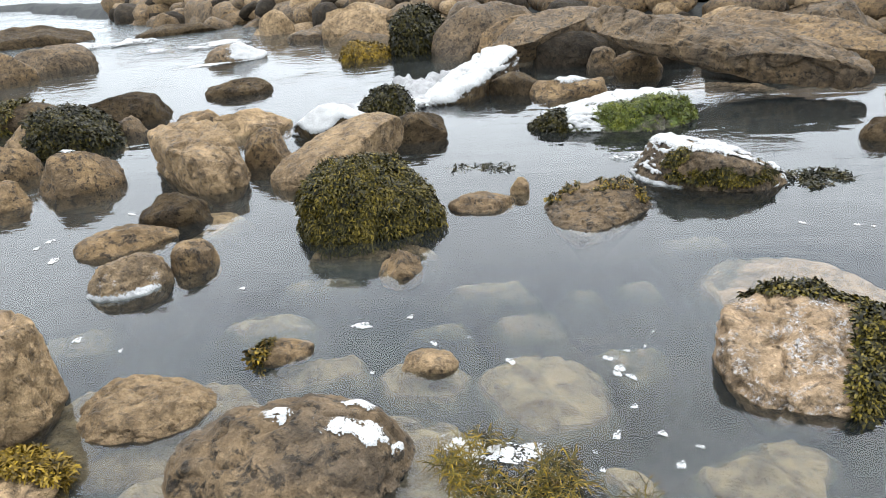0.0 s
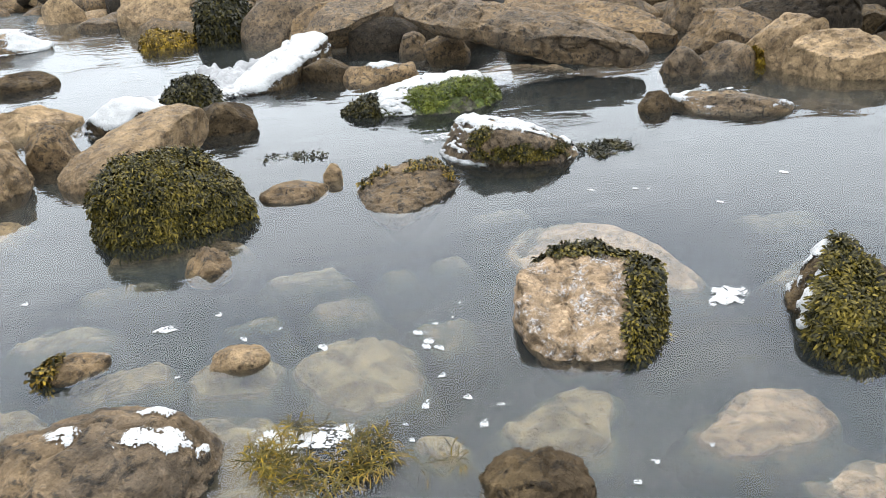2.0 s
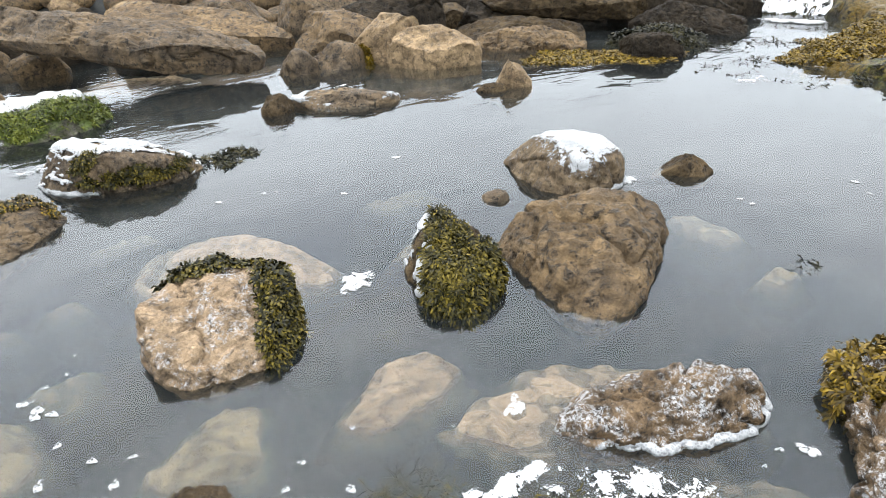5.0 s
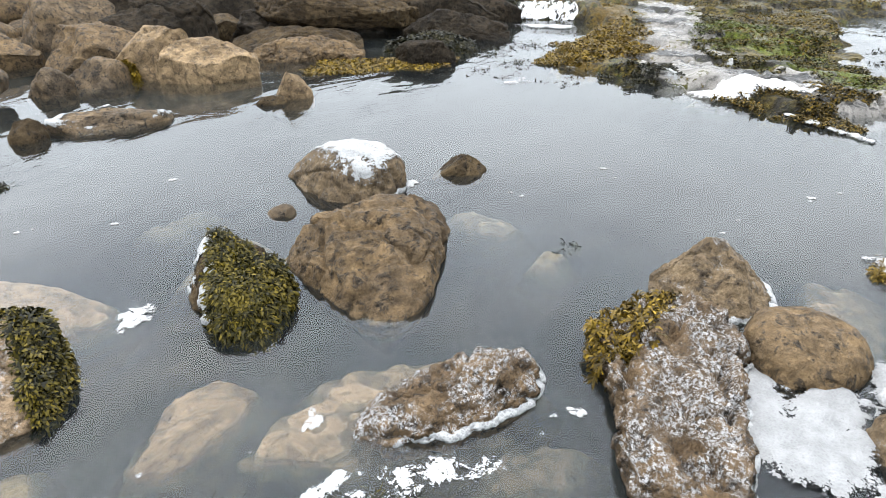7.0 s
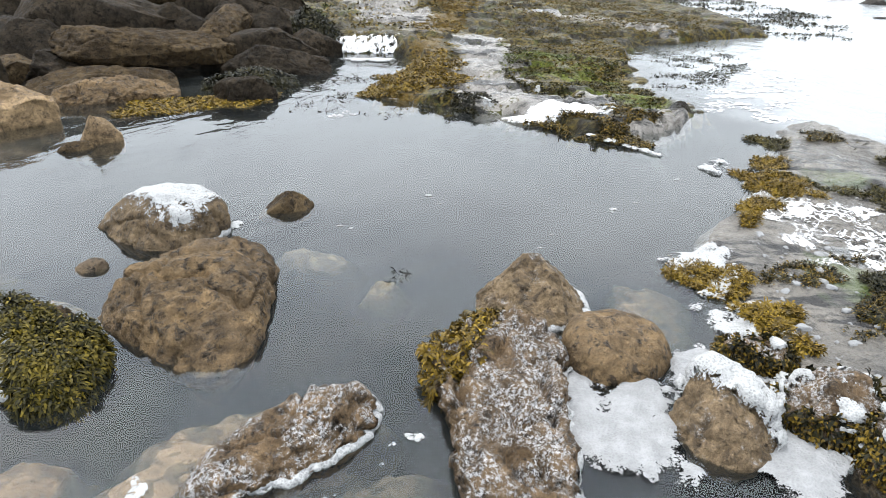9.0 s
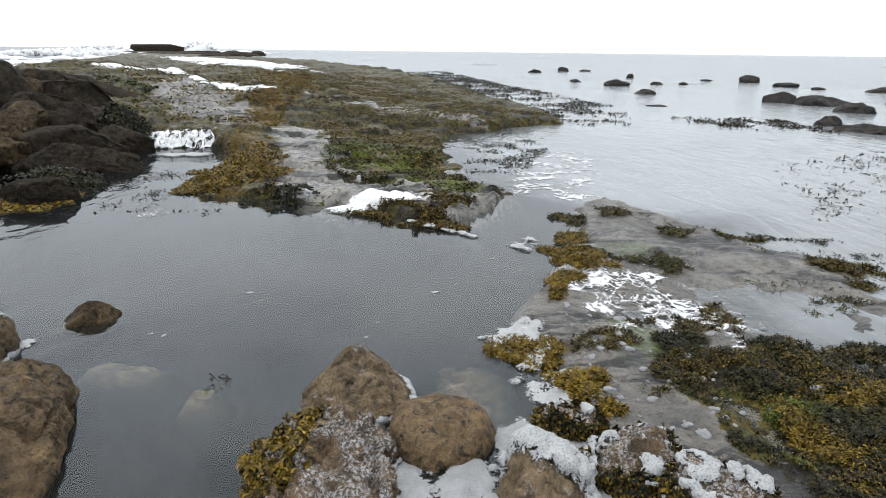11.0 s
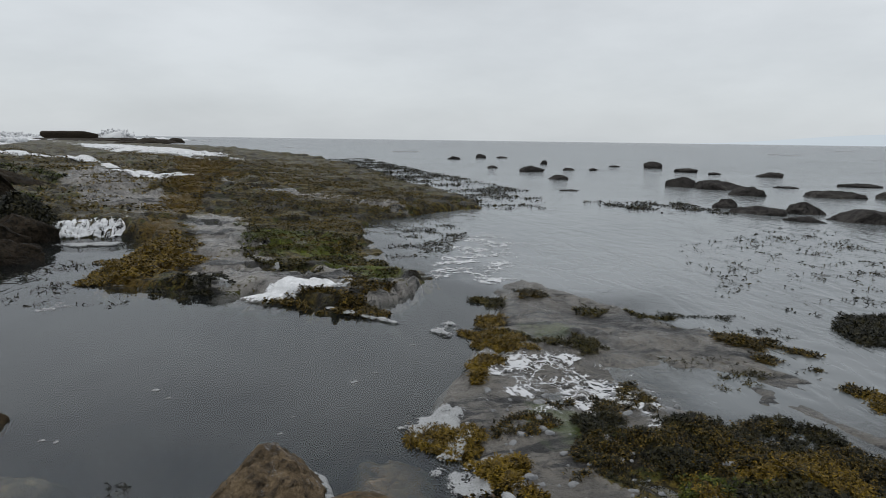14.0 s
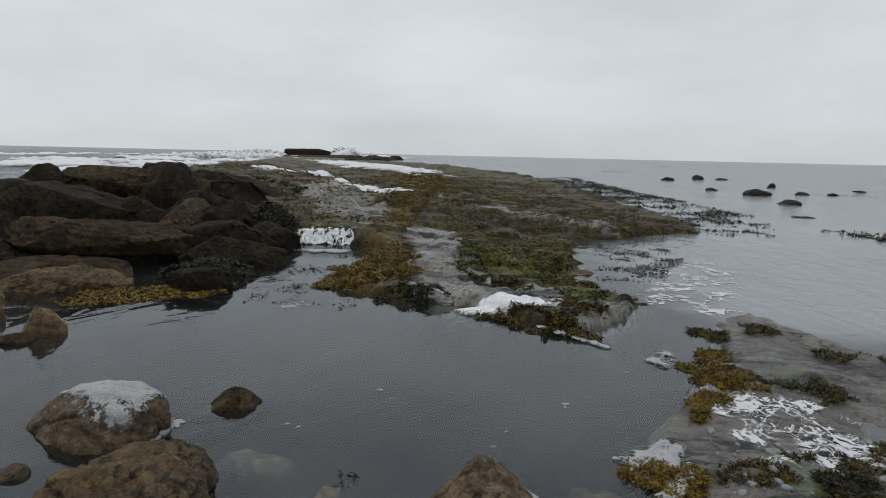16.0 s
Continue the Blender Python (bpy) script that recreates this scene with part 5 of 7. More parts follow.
stone("boulder", 2.31, 10.19, (0.46, 0.4, 0.27), -10, ROCK_GREY, "small boulder under the slab", 95, group=HEAP)
aq = stone("weedy_boulder", -0.35, 13.2, (1.15, 0.9, 0.72), 5, ROCK_DARK, "boulder hung with dark wrack", 96, group=HEAP)
grow_weed(aq, 3744, above(0.0), 0.109, 0.0285, [WEED_DARK, WEED])
stone("boulder", -1.92, 17.2, (2.1, 1.5, 0.8), 9, ROCK_TAN, "big rounded tan boulder", 97, group=HEAP)
stone("boulder", -3.96, 21.3, (1.8, 1.4, 0.95), 13, ROCK_TAN, "tall tan boulder in the heap", 98, group=HEAP)
stone("boulder", -4.55, 19.1, (0.95, 0.8, 0.62), 16, ROCK_TAN, "rounded tan boulder in the heap", 99, group=HEAP)
stone("boulder", -9.4, 27.2, (2.5, 1.6, 0.6), 21, ROCK_TAN, "smooth oblong boulder in the heap", 100, group=HEAP)
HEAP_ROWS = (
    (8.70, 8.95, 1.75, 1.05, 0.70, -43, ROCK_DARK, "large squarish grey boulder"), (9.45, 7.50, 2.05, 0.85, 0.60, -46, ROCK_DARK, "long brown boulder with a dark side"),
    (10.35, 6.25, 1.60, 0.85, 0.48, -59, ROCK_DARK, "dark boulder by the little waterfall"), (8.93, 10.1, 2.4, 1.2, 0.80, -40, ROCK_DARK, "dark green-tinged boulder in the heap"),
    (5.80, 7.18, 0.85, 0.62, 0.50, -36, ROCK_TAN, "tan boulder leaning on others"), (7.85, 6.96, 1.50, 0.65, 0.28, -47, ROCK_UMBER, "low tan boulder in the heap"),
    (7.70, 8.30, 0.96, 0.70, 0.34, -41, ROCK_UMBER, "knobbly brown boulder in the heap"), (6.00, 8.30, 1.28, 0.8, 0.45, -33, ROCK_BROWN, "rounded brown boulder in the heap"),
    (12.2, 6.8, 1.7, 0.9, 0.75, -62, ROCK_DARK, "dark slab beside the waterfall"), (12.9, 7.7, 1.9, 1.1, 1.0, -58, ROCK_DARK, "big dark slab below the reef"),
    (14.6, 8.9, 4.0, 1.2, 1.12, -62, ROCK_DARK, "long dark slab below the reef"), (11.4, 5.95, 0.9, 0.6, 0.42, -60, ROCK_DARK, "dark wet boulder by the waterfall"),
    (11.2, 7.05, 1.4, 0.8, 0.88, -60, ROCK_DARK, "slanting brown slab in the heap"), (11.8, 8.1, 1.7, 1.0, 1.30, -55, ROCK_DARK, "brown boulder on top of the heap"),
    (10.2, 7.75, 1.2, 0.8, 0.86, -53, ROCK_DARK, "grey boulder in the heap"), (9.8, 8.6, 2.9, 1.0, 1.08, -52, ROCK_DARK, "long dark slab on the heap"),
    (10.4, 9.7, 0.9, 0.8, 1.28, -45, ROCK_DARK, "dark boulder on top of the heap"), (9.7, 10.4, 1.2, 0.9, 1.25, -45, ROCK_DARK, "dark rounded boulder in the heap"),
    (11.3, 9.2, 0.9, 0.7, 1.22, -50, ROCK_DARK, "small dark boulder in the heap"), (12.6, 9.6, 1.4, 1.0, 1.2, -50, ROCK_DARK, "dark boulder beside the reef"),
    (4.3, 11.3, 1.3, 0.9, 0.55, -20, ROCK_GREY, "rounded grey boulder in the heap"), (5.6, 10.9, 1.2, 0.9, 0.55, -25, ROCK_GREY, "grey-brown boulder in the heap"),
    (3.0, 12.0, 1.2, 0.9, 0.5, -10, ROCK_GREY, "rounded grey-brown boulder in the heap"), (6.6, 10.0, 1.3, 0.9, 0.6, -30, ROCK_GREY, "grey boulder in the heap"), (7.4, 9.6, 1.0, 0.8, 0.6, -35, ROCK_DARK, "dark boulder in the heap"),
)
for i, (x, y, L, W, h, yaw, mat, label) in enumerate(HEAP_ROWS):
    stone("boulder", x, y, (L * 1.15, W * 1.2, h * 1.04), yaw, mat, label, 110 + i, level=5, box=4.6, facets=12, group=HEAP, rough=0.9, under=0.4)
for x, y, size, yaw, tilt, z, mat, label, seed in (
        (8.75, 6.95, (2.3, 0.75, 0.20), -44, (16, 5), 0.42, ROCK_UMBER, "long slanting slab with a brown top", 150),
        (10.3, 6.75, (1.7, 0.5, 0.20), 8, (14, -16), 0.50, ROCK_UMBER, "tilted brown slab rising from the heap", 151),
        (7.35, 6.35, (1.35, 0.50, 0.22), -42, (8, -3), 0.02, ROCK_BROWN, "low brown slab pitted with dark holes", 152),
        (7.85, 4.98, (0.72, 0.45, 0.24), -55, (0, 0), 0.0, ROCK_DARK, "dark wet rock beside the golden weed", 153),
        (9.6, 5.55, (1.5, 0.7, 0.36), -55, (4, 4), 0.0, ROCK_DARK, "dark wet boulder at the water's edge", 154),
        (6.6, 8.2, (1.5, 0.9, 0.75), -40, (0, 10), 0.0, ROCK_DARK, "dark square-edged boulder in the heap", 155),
        # added near-black, to keep the gap below the slab in shade
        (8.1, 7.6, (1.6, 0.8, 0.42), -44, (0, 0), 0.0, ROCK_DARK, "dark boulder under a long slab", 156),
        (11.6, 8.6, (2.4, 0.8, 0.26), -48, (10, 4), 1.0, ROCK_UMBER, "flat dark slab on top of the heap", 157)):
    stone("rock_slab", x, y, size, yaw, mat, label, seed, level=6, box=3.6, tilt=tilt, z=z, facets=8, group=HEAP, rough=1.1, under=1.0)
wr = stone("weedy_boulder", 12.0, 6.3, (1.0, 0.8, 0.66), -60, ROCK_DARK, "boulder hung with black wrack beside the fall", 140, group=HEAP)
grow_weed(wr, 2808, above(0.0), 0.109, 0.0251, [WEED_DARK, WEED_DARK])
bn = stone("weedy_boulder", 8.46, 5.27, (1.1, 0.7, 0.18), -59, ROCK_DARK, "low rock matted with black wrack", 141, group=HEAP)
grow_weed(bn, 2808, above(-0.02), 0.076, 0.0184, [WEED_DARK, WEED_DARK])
rng = np.random.RandomState(77)
for i in range(190):
    t = rng.rand()
    base = np.array((-14.0, 30.0)) * (1 - t) ** 2 + 2 * t * (1 - t) * np.array((1.0, 14.0)) + t * t * np.array((12.0, 10.6))
    back_off = rng.uniform(0.2, 6.0)
    x, y = base[0] + rng.normal() * 0.7 + back_off * 0.35, base[1] + back_off + rng.normal() * 0.4
    L = rng.uniform(0.5, 1.6) * (1 + 0.5 * (1 - t))
    stone("boulder", x, y, (L, L * rng.uniform(0.6, 0.85), L * rng.uniform(0.3, 0.45)), rng.uniform(-60, 40), [ROCK_BROWN, ROCK_UMBER, ROCK_GREY, ROCK_DARK, ROCK_DARK][rng.randint(4) + (t > 0.6)] if t < 0.75 else [ROCK_DARK, ROCK_UMBER][rng.randint(2)],
          ["weathered tan shore boulder in the heap", "rounded brown shore boulder in the heap", "grey shore boulder among many others", "dark damp shore boulder in the heap"][rng.randint(4)],
          1200 + i, level=3 if t < 0.45 else 4, z=0.09 * back_off, under=1.3, group=HEAP, tilt=(rng.uniform(-12, 12), rng.uniform(-12, 12)))

# loose stones between the boulders, too many to count
sv, sf, ss, count = [], [], [], 0
bv, bf = unit_sphere(2)
for i in range(900):
    x = rng.uniform(-16, 12.5)
    y = float(np.interp(x, SHORE_X, SHORE_Y)) + rng.uniform(-0.6, 7.5)
    if x > 10.5 and y < 9.5:
        continue
    L = rng.uniform(0.18, 0.5) * (1.0 + 0.04 * max(0.0, y - 10))
    w = bv * np.array((L, L * rng.uniform(0.6, 0.9), L * rng.uniform(0.4, 0.7)))
    w = w * (1 + 0.25 * value_noise(bv * 1.3 + i * 3.1))[:, None]
    w = turned(w, rng.uniform(-20, 20), rng.uniform(-20, 20), rng.uniform(0, 360))
    sv.append(w + np.array((x, y, float(bed_height(np.array([x]), np.array([y]))[0]) + 0.3 * L)))
    sf.append(bf + count)
    ss.append(np.full(len(bf), rng.randint(4)))
    count += len(bv)
tagged(mesh_object("shore_stones", np.vstack(sv), np.vstack(sf), [ROCK_TAN, ROCK_BROWN, ROCK_GREY, ROCK_DARK], slots=np.concatenate(ss)), "loose brown and grey stones heaped on the shore", "stones", kind="stuff")

# ---- drowned rocks, seen through the water ----
SUNK = "drowned rocks in the pool"
DROWNED = (
    ([(0.55, 3.24), (0.74, 2.84), (1.07, 2.89), (1.05, 3.25), (0.78, 3.37)], 0.055, ROCK_SUNK, "olive-tinged rock lying under the murky water"),
    ([(1.23, 2.62), (1.31, 2.44), (1.55, 2.34), (1.76, 2.68), (1.51, 2.78)], 0.06, ROCK_SUNK, "grey angular rock lying under the murky water"),
    ([(1.82, 2.40), (2.05, 2.20), (2.40, 2.28), (2.39, 2.50), (2.13, 2.57)], 0.04, ROCK_SUNK_PINK, "pinkish rock lying just under the surface"),
    ([(2.11, 2.12), (2.25, 1.80), (2.50, 1.45), (2.95, 1.42), (2.95, 1.85), (2.75, 2.12), (2.40, 2.18)], 0.075, ROCK_SUNK_PINK, "broad flat tan rock lying under the water"),
    ([(0.91, 2.69), (1.05, 2.42), (1.22, 2.44), (1.16, 2.65)], 0.09, ROCK_SUNK, "grey rock lying under the murky water"),
    ([(1.80, 3.55), (2.15, 3.32), (2.48, 3.28), (2.52, 3.67), (2.26, 4.24), (1.95, 4.26), (1.74, 4.0)], 0.055, ROCK_SUNK_PINK, "large pale rock lying just under the surface"),
    ([(0.63, 3.72), (0.72, 3.48), (1.02, 3.46), (0.96, 3.78)], 0.085, ROCK_SUNK, "squarish pale rock lying under the water"),
    ([(0.42, 4.10), (0.52, 3.90), (0.90, 3.86), (0.82, 4.14)], 0.09, ROCK_SUNK, "rounded pale rock lying under the water"),
    ([(1.06, 3.44), (1.18, 3.10), (1.38, 3.18), (1.40, 3.42)], 0.10, ROCK_SUNK, "rounded grey rock lying under the water"),
    ([(1.28, 4.08), (1.34, 3.84), (1.54, 3.84), (1.52, 4.06)], 0.10, ROCK_SUNK, "small pale rock lying under the water"),
    ([(1.00, 4.02), (1.06, 3.84), (1.26, 3.82), (1.22, 4.02)], 0.10, ROCK_SUNK, "small pale rock lying under the water"),
    ([(4.12, 2.45), (4.12, 2.12), (4.38, 2.08), (4.48, 2.45), (4.30, 2.62)], 0.10, ROCK_SUNK_PINK, "tan rock lying under the water"),
    ([(-0.75, 3.78), (-0.52, 3.56), (-0.22, 3.62), (-0.28, 3.86), (-0.55, 3.92)], 0.08, ROCK_SUNK, "rounded pale rock lying under the water"),
    ([(-0.45, 3.34), (-0.20, 3.14), (0.10, 3.20), (0.02, 3.44)], 0.07, ROCK_SUNK, "grey rock lying under the murky water"),
    ([(0.12, 3.30), (0.20, 3.04), (0.48, 3.02), (0.52, 3.26), (0.30, 3.38)], 0.06, ROCK_SUNK, "brown-grey rock lying under the water"),
    ([(-1.15, 3.20), (-1.0, 2.66), (-0.45, 2.62), (-0.30, 2.95), (-0.55, 3.22)], 0.05, ROCK_SUNK, "foot of a wet rock under the water"),
    ([(-0.62, 2.60), (-0.50, 2.2), (0.40, 2.2), (0.52, 2.62), (0.40, 2.92), (-0.35, 2.95)], 0.05, ROCK_SUNK, "foot of a large boulder under the water"),
    ([(0.20, 3.72), (0.30, 3.52), (0.56, 3.54), (0.52, 3.78)], 0.12, ROCK_SUNK, "grey rock on the bed of the pool"),
    ([(-1.70, 3.78), (-1.55, 3.48), (-1.20, 3.52), (-1.32, 3.84)], 0.11, ROCK_SUNK, "grey rock on the bed of the pool"),
    ([(1.66, 4.62), (1.75, 4.42), (2.08, 4.42), (2.04, 4.68)], 0.12, ROCK_SUNK, "pale rock on the bed of the pool"),
    ([(-0.55, 4.30), (-0.48, 4.08), (-0.10, 4.06), (-0.12, 4.30)], 0.10, ROCK_SUNK, "pale rock on the bed of the pool"),
    ([(-0.42, 4.62), (-0.38, 4.42), (0.22, 4.40), (0.28, 4.60)], 0.05, ROCK_TAN, "brown foot of a weedy boulder under the water"),
    ([(-1.78, 5.35), (-1.68, 4.98), (-1.20, 4.98), (-1.14, 5.40)], 0.05, ROCK_TAN, "tan foot of a boulder under the water"),
    ([(2.70, 8.70), (3.4, 8.35), (4.0, 8.5), (3.8, 9.1), (3.0, 9.3)], 0.09, ROCK_SUNK_PINK, "golden-brown rock under the water by a slab"),
    ([(3.84, 1.88), (3.88, 1.68), (4.10, 1.68), (4.12, 1.88)], 0.07, ROCK_SUNK, "small pale rock under the water"),
    ([(3.86, 0.62), (3.92, 0.20), (4.40, 0.20), (4.48, 0.62)], 0.10, ROCK_SUNK_PINK, "flat tan rock lying under the water"),
    ([(3.15, 4.05), (3.22, 3.75), (3.62, 3.72), (3.66, 4.02)], 0.11, ROCK_SUNK, "pale rock on the bed of the pool"),
    ([(2.75, 3.30), (3.0, 3.05), (3.35, 3.05), (3.45, 3.40), (3.1, 3.5)], 0.10, ROCK_SUNK_PINK, "pale rock on the bed of the pool"),
    ([(2.30, 1.42), (2.55, 1.05), (2.85, 1.10), (2.70, 1.42)], 0.11, ROCK_SUNK_PINK, "tan rock on the bed of the pool"),
)
for i, (corners, deep, mat, label) in enumerate(DROWNED):
    mid = np.mean(corners, axis=0)  # they lie close together on the bed
    corners = [tuple(mid + (1.30 if mat is ROCK_SUNK else 1.25) * (np.array(c) - mid)) for c in corners]
    lie = ((i * 97) % 360, 86, 0.16)
    hewn("drowned_rock", corners, (24, 36, 30), [lie, (90, 89, 0.17)], mat, label, 300 + i, p=8, rough=1.2, level=5, deep=0.3, z=-deep - 0.165, group=SUNK)

for i in range(22):
    x, y = rng.uniform(-1.6, 2.6), rng.uniform(2.5, 5.0)
    L = rng.uniform(0.16, 0.36)
    stone("drowned_rock", x, y, (L, L * rng.uniform(0.65, 0.9), L * 0.4), rng.uniform(0, 180), ROCK_SUNK, "small pale stone on the bed of the pool", 700 + i, level=3,
          z=-rng.uniform(0.24, 0.34) - L * 0.2, box=3.0, under=0.8, rough=0.8, facets=6, cuts=((90, 85, 0.85),), group=SUNK)

# ---- rocks out at sea ----
SEA = "rocks out at sea"
SEA_ROWS = (
    (58.23, -5.18, 1.26, 0.29), (64.31, -8.47, 1.07, 0.43), (64.64, -10.49, 1.08, 0.16), (40.68, -5.84, 0.67, 0.17), (37.04, -7.45, 1.39, 0.37), (49.01, -10.89, 0.53, 0.29),
    (29.02, -6.8, 0.87, 0.22), (38.6, -9.92, 0.71, 0.16), (22.55, -5.58, 0.78, 0.06), (44.18, -17.11, 1.24, 0.49), (38.24, -16.67, 1.37, 0.23), (33.2, -18.69, 1.49, 0.26),
    (25.39, -10.64, 1.2, 0.47), (24.15, -11.51, 1.95, 0.37), (21.07, -10.87, 1.18, 0.36), (24.76, -14.38, 0.85, 0.08), (17.14, -7.97, 0.72, 0.29), (15.78, -8.13, 1.26, 0.26),
    (15.74, -9.25, 0.88, 0.39), (14.3, -8.36, 0.91, 0.14), (20.58, -13.39, 1.73, 0.25), (26.1, -18.2, 1.72, 0.14), (14.14, -9.59, 1.68, 0.41), (20.13, -14.96, 0.91, 0.24),
    (39.46, -11.62, 0.6, 0.1), (35.52, -17.01, 0.73, 0.09), (44.99, -14.79, 0.76, 0.08),
)
for i, (x, y, L, h) in enumerate(SEA_ROWS):
    rk = stone("sea_rock", x, y, (L * 1.02, min(L * 0.6, 2.5), h * 0.85), math.degrees(math.atan2(y - 0.5, x - 1)) + 90 + rng.uniform(-12, 12), ROCK_SEA, "dark weedy rock awash in the sea", 400 + i, level=4, box=2.5, facets=9, rough=1.3, cuts=(((i * 67) % 360, 35, 0.6), ((i * 131) % 360, 50, 0.72)), group=SEA)
for i in range(9):
    x = 120 + i * 7.0
    stone("sea_rock", x, 44 + i * 1.2 + (i % 2) * 2, (6.0, 3.0, 0.7 + 0.3 * (i % 3)), -40, ROCK_DARK, "low dark skerry in the surf", 430 + i, level=3, group=SEA)

# the blocky rock at the end of the reef
stone("reef_rock", 201.0, 90.5, (14.5, 9.0, 2.7), -66, ROCK_DARK, "blocky flat-topped dark rock at the end of the reef", 441, level=5, box=9.0, facets=0, cuts=((90, 86, 0.93), (0, 60, 1.1)), group=SEA, rough=0.35)
stone("reef_rock", 203.0, 79.0, (12.0, 8.0, 0.9), -66, ROCK_DARK, "low dark ledge at the end of the reef", 442, level=5, box=7.0, facets=1, group=SEA, rough=0.4)
stone("reef_rock", 170.0, 76.0, (22.0, 8.0, 0.8), -66, ROCK_DARK, "layered dark ledge before the blocky rock", 443, level=5, box=6.0, facets=2, group=SEA, rough=0.5)

# far shore: black hills whose pale glow stands for the haze
xs = np.linspace(0, 1, 60)
A = np.radians(-23 - 40 * xs)
tops = 45 + 45 * np.clip(np.sin(xs * 3.1), 0, 1) * (0.7 + 0.3 * np.sin(xs * 9))
tops = tops * smooth_step(xs, 0.0, 0.5)
ring = [np.stack((1 + r * np.cos(A), 0.5 + r * np.sin(A), z), 1) for r, z in ((4100, 0 * tops - 3), (4150, tops), (4400, tops * 0.9), (4450, 0 * tops - 3))]
v = np.stack(ring, 1).reshape(-1, 3)
f = [(i * 4 + j, i * 4 + 4 + j, i * 4 + 5 + j, i * 4 + 1 + j) for i in range(59) for j in range(3)]
tagged(mesh_object("backdrop", v, f, HAZE_GLOW), "blue-grey far hills with haze put in as glow", "hills", kind="structure")

# ---- seaweed on the ledges ----
def weed_mat(outline, count, length, width, mats, label, seed, cut=-0.1, scale=0.35, name="seaweed_mat", lift=0.45, base=land, sink=0.0, plain=False, mound=0.5):
    """Wrack lying over the ground inside an outline, thinned out by noise. plain: simple blades, for weed that stays far off."""
    r = np.random.RandomState(seed)
    if not plain:
        count, length, width = int(count * 1.05), length * 0.88, width * 0.80
    lo, hi = np.min(outline, axis=0) - 0.2, np.max(outline, axis=0) + 0.2
    p = lo + r.rand(count * 8, 2) * (hi - lo)
    d = inside(p[:, 0], p[:, 1], outline) + min(0.30, 0.10 + 1.2 * length) * flat_noise(p[:, 0], p[:, 1], 0.35, 4, seed + 0.5)
    thick = flat_noise(p[:, 0], p[:, 1], scale, 4, seed, 0.65)
    keep = (d > 0) & (thick > cut + 0.12 * r.normal(size=len(p)))
    p, thick = p[keep][:count], thick[keep][:count]
    if not len(p):
        return None
    z = base(p[:, 0], p[:, 1]) - sink
    hummock = mound * length * np.clip(thick - cut, 0, 0.8) * (0.3 + 0.7 * r.rand(len(p)))
    root = np.column_stack((p, z + hummock))
    n = np.column_stack((r.normal(size=(len(p), 2)) * 0.35, np.ones(len(p))))
    n /= np.linalg.norm(n, axis=1, keepdims=True)
    V, F, S = blades(root, n, length, width, r, 0.3, lift) if plain else fronds(root, n, length, width, r, 0.35, lift)
    return tagged(mesh_object(name, V, F, mats, None, True, S), label, "seaweed", "seaweed on the ledges", kind="stuff")


OLIVE, GOLD, BROWN, BLACK, BRIGHT = [WEED, WEED_TIP], [WEED_BROWN, WEED_GOLD], [WEED_DARK, WEED_BROWN], [WEED_DARK, WEED_DARK], [WEED_GREEN, WEED_GREEN]
# the platform beside the pool
weed_mat([(6.4, -0.16), (6.38, -0.58), (5.76, -0.58), (5.72, -0.36)], 2600, 0.036, 0.009, GOLD, "golden wrack along the pool edge", 1, -0.25, 0.2)
weed_mat([(5.66, -0.13), (5.64, -0.42), (5.29, -0.28), (5.04, -0.18), (5.08, 0.04), (5.31, -0.05)], 2200, 0.036, 0.009, GOLD, "golden wrack on the pool edge", 2, -0.3, 0.2)
weed_mat([(4.55, 0.30), (4.6, 0.04), (4.42, -0.08), (4.2, -0.02), (4.35, 0.22)], 2200, 0.036, 0.009, GOLD, "golden wrack tuft on the pool edge", 3, -0.4, 0.2)
weed_mat([(4.08, 0.1), (4.1, -0.2), (3.81, -0.2), (3.6, -0.12), (3.66, 0.07)], 3600, 0.038, 0.009, GOLD, "golden wrack beside thick foam", 4, -0.4, 0.2)
weed_mat([(4.66, -0.12), (4.66, -0.34), (4.49, -0.46), (4.38, -0.22)], 1300, 0.034, 0.008, BROWN, "clump of brown wrack on wet rock", 16, -0.3, 0.2)
weed_mat([(7.65, -0.42), (7.5, -0.68), (7.3, -0.6), (7.4, -0.4)], 500, 0.04, 0.011, OLIVE, "small clump of olive wrack", 17, -0.3, 0.2)
weed_mat([(6.85, -0.35), (6.85, -0.52), (6.62, -0.52), (6.62, -0.38)], 500, 0.04, 0.010, GOLD, "small clump of golden wrack", 9, -0.4, 0.2)
weed_mat([(7.9, -0.9), (7.85, -1.1), (7.5, -1.15), (7.55, -0.95)], 500, 0.045, 0.011, BROWN, "wrack at the outflow", 10, -0.3, 0.2)
weed_mat([(6.3, -0.5), (6.3, -0.68), (6.2, -1.12), (5.85, -1.2), (5.7, -0.97), (6.05, -0.75)], 1500, 0.03, 0.008, OLIVE, "thin strand of olive wrack on wet rock", 8, -0.05, 0.2)
weed_mat([(6.88, -1.78), (6.86, -2.22), (6.7, -2.2), (6.7, -1.8)], 900, 0.036, 0.010, OLIVE, "clump of olive wrack by the sea", 11, -0.3, 0.2)
weed_mat([(7.02, -1.28), (7.0, -1.55), (6.85, -1.5), (6.88, -1.3)], 300, 0.036, 0.010, OLIVE, "small tuft of wrack by the sea", 18, -0.2, 0.2)
weed_mat(BIG_MAT, 9000, 0.034, 0.008, BROWN, "broad mat of dark brown wrack", 5, 0.06, 0.22, mound=1.4)
weed_mat(BIG_MAT, 15000, 0.033, 0.008, [WEED_DARK, WEED], "black wrack within a brown mat", 19, -0.02, 0.25, mound=1.2)
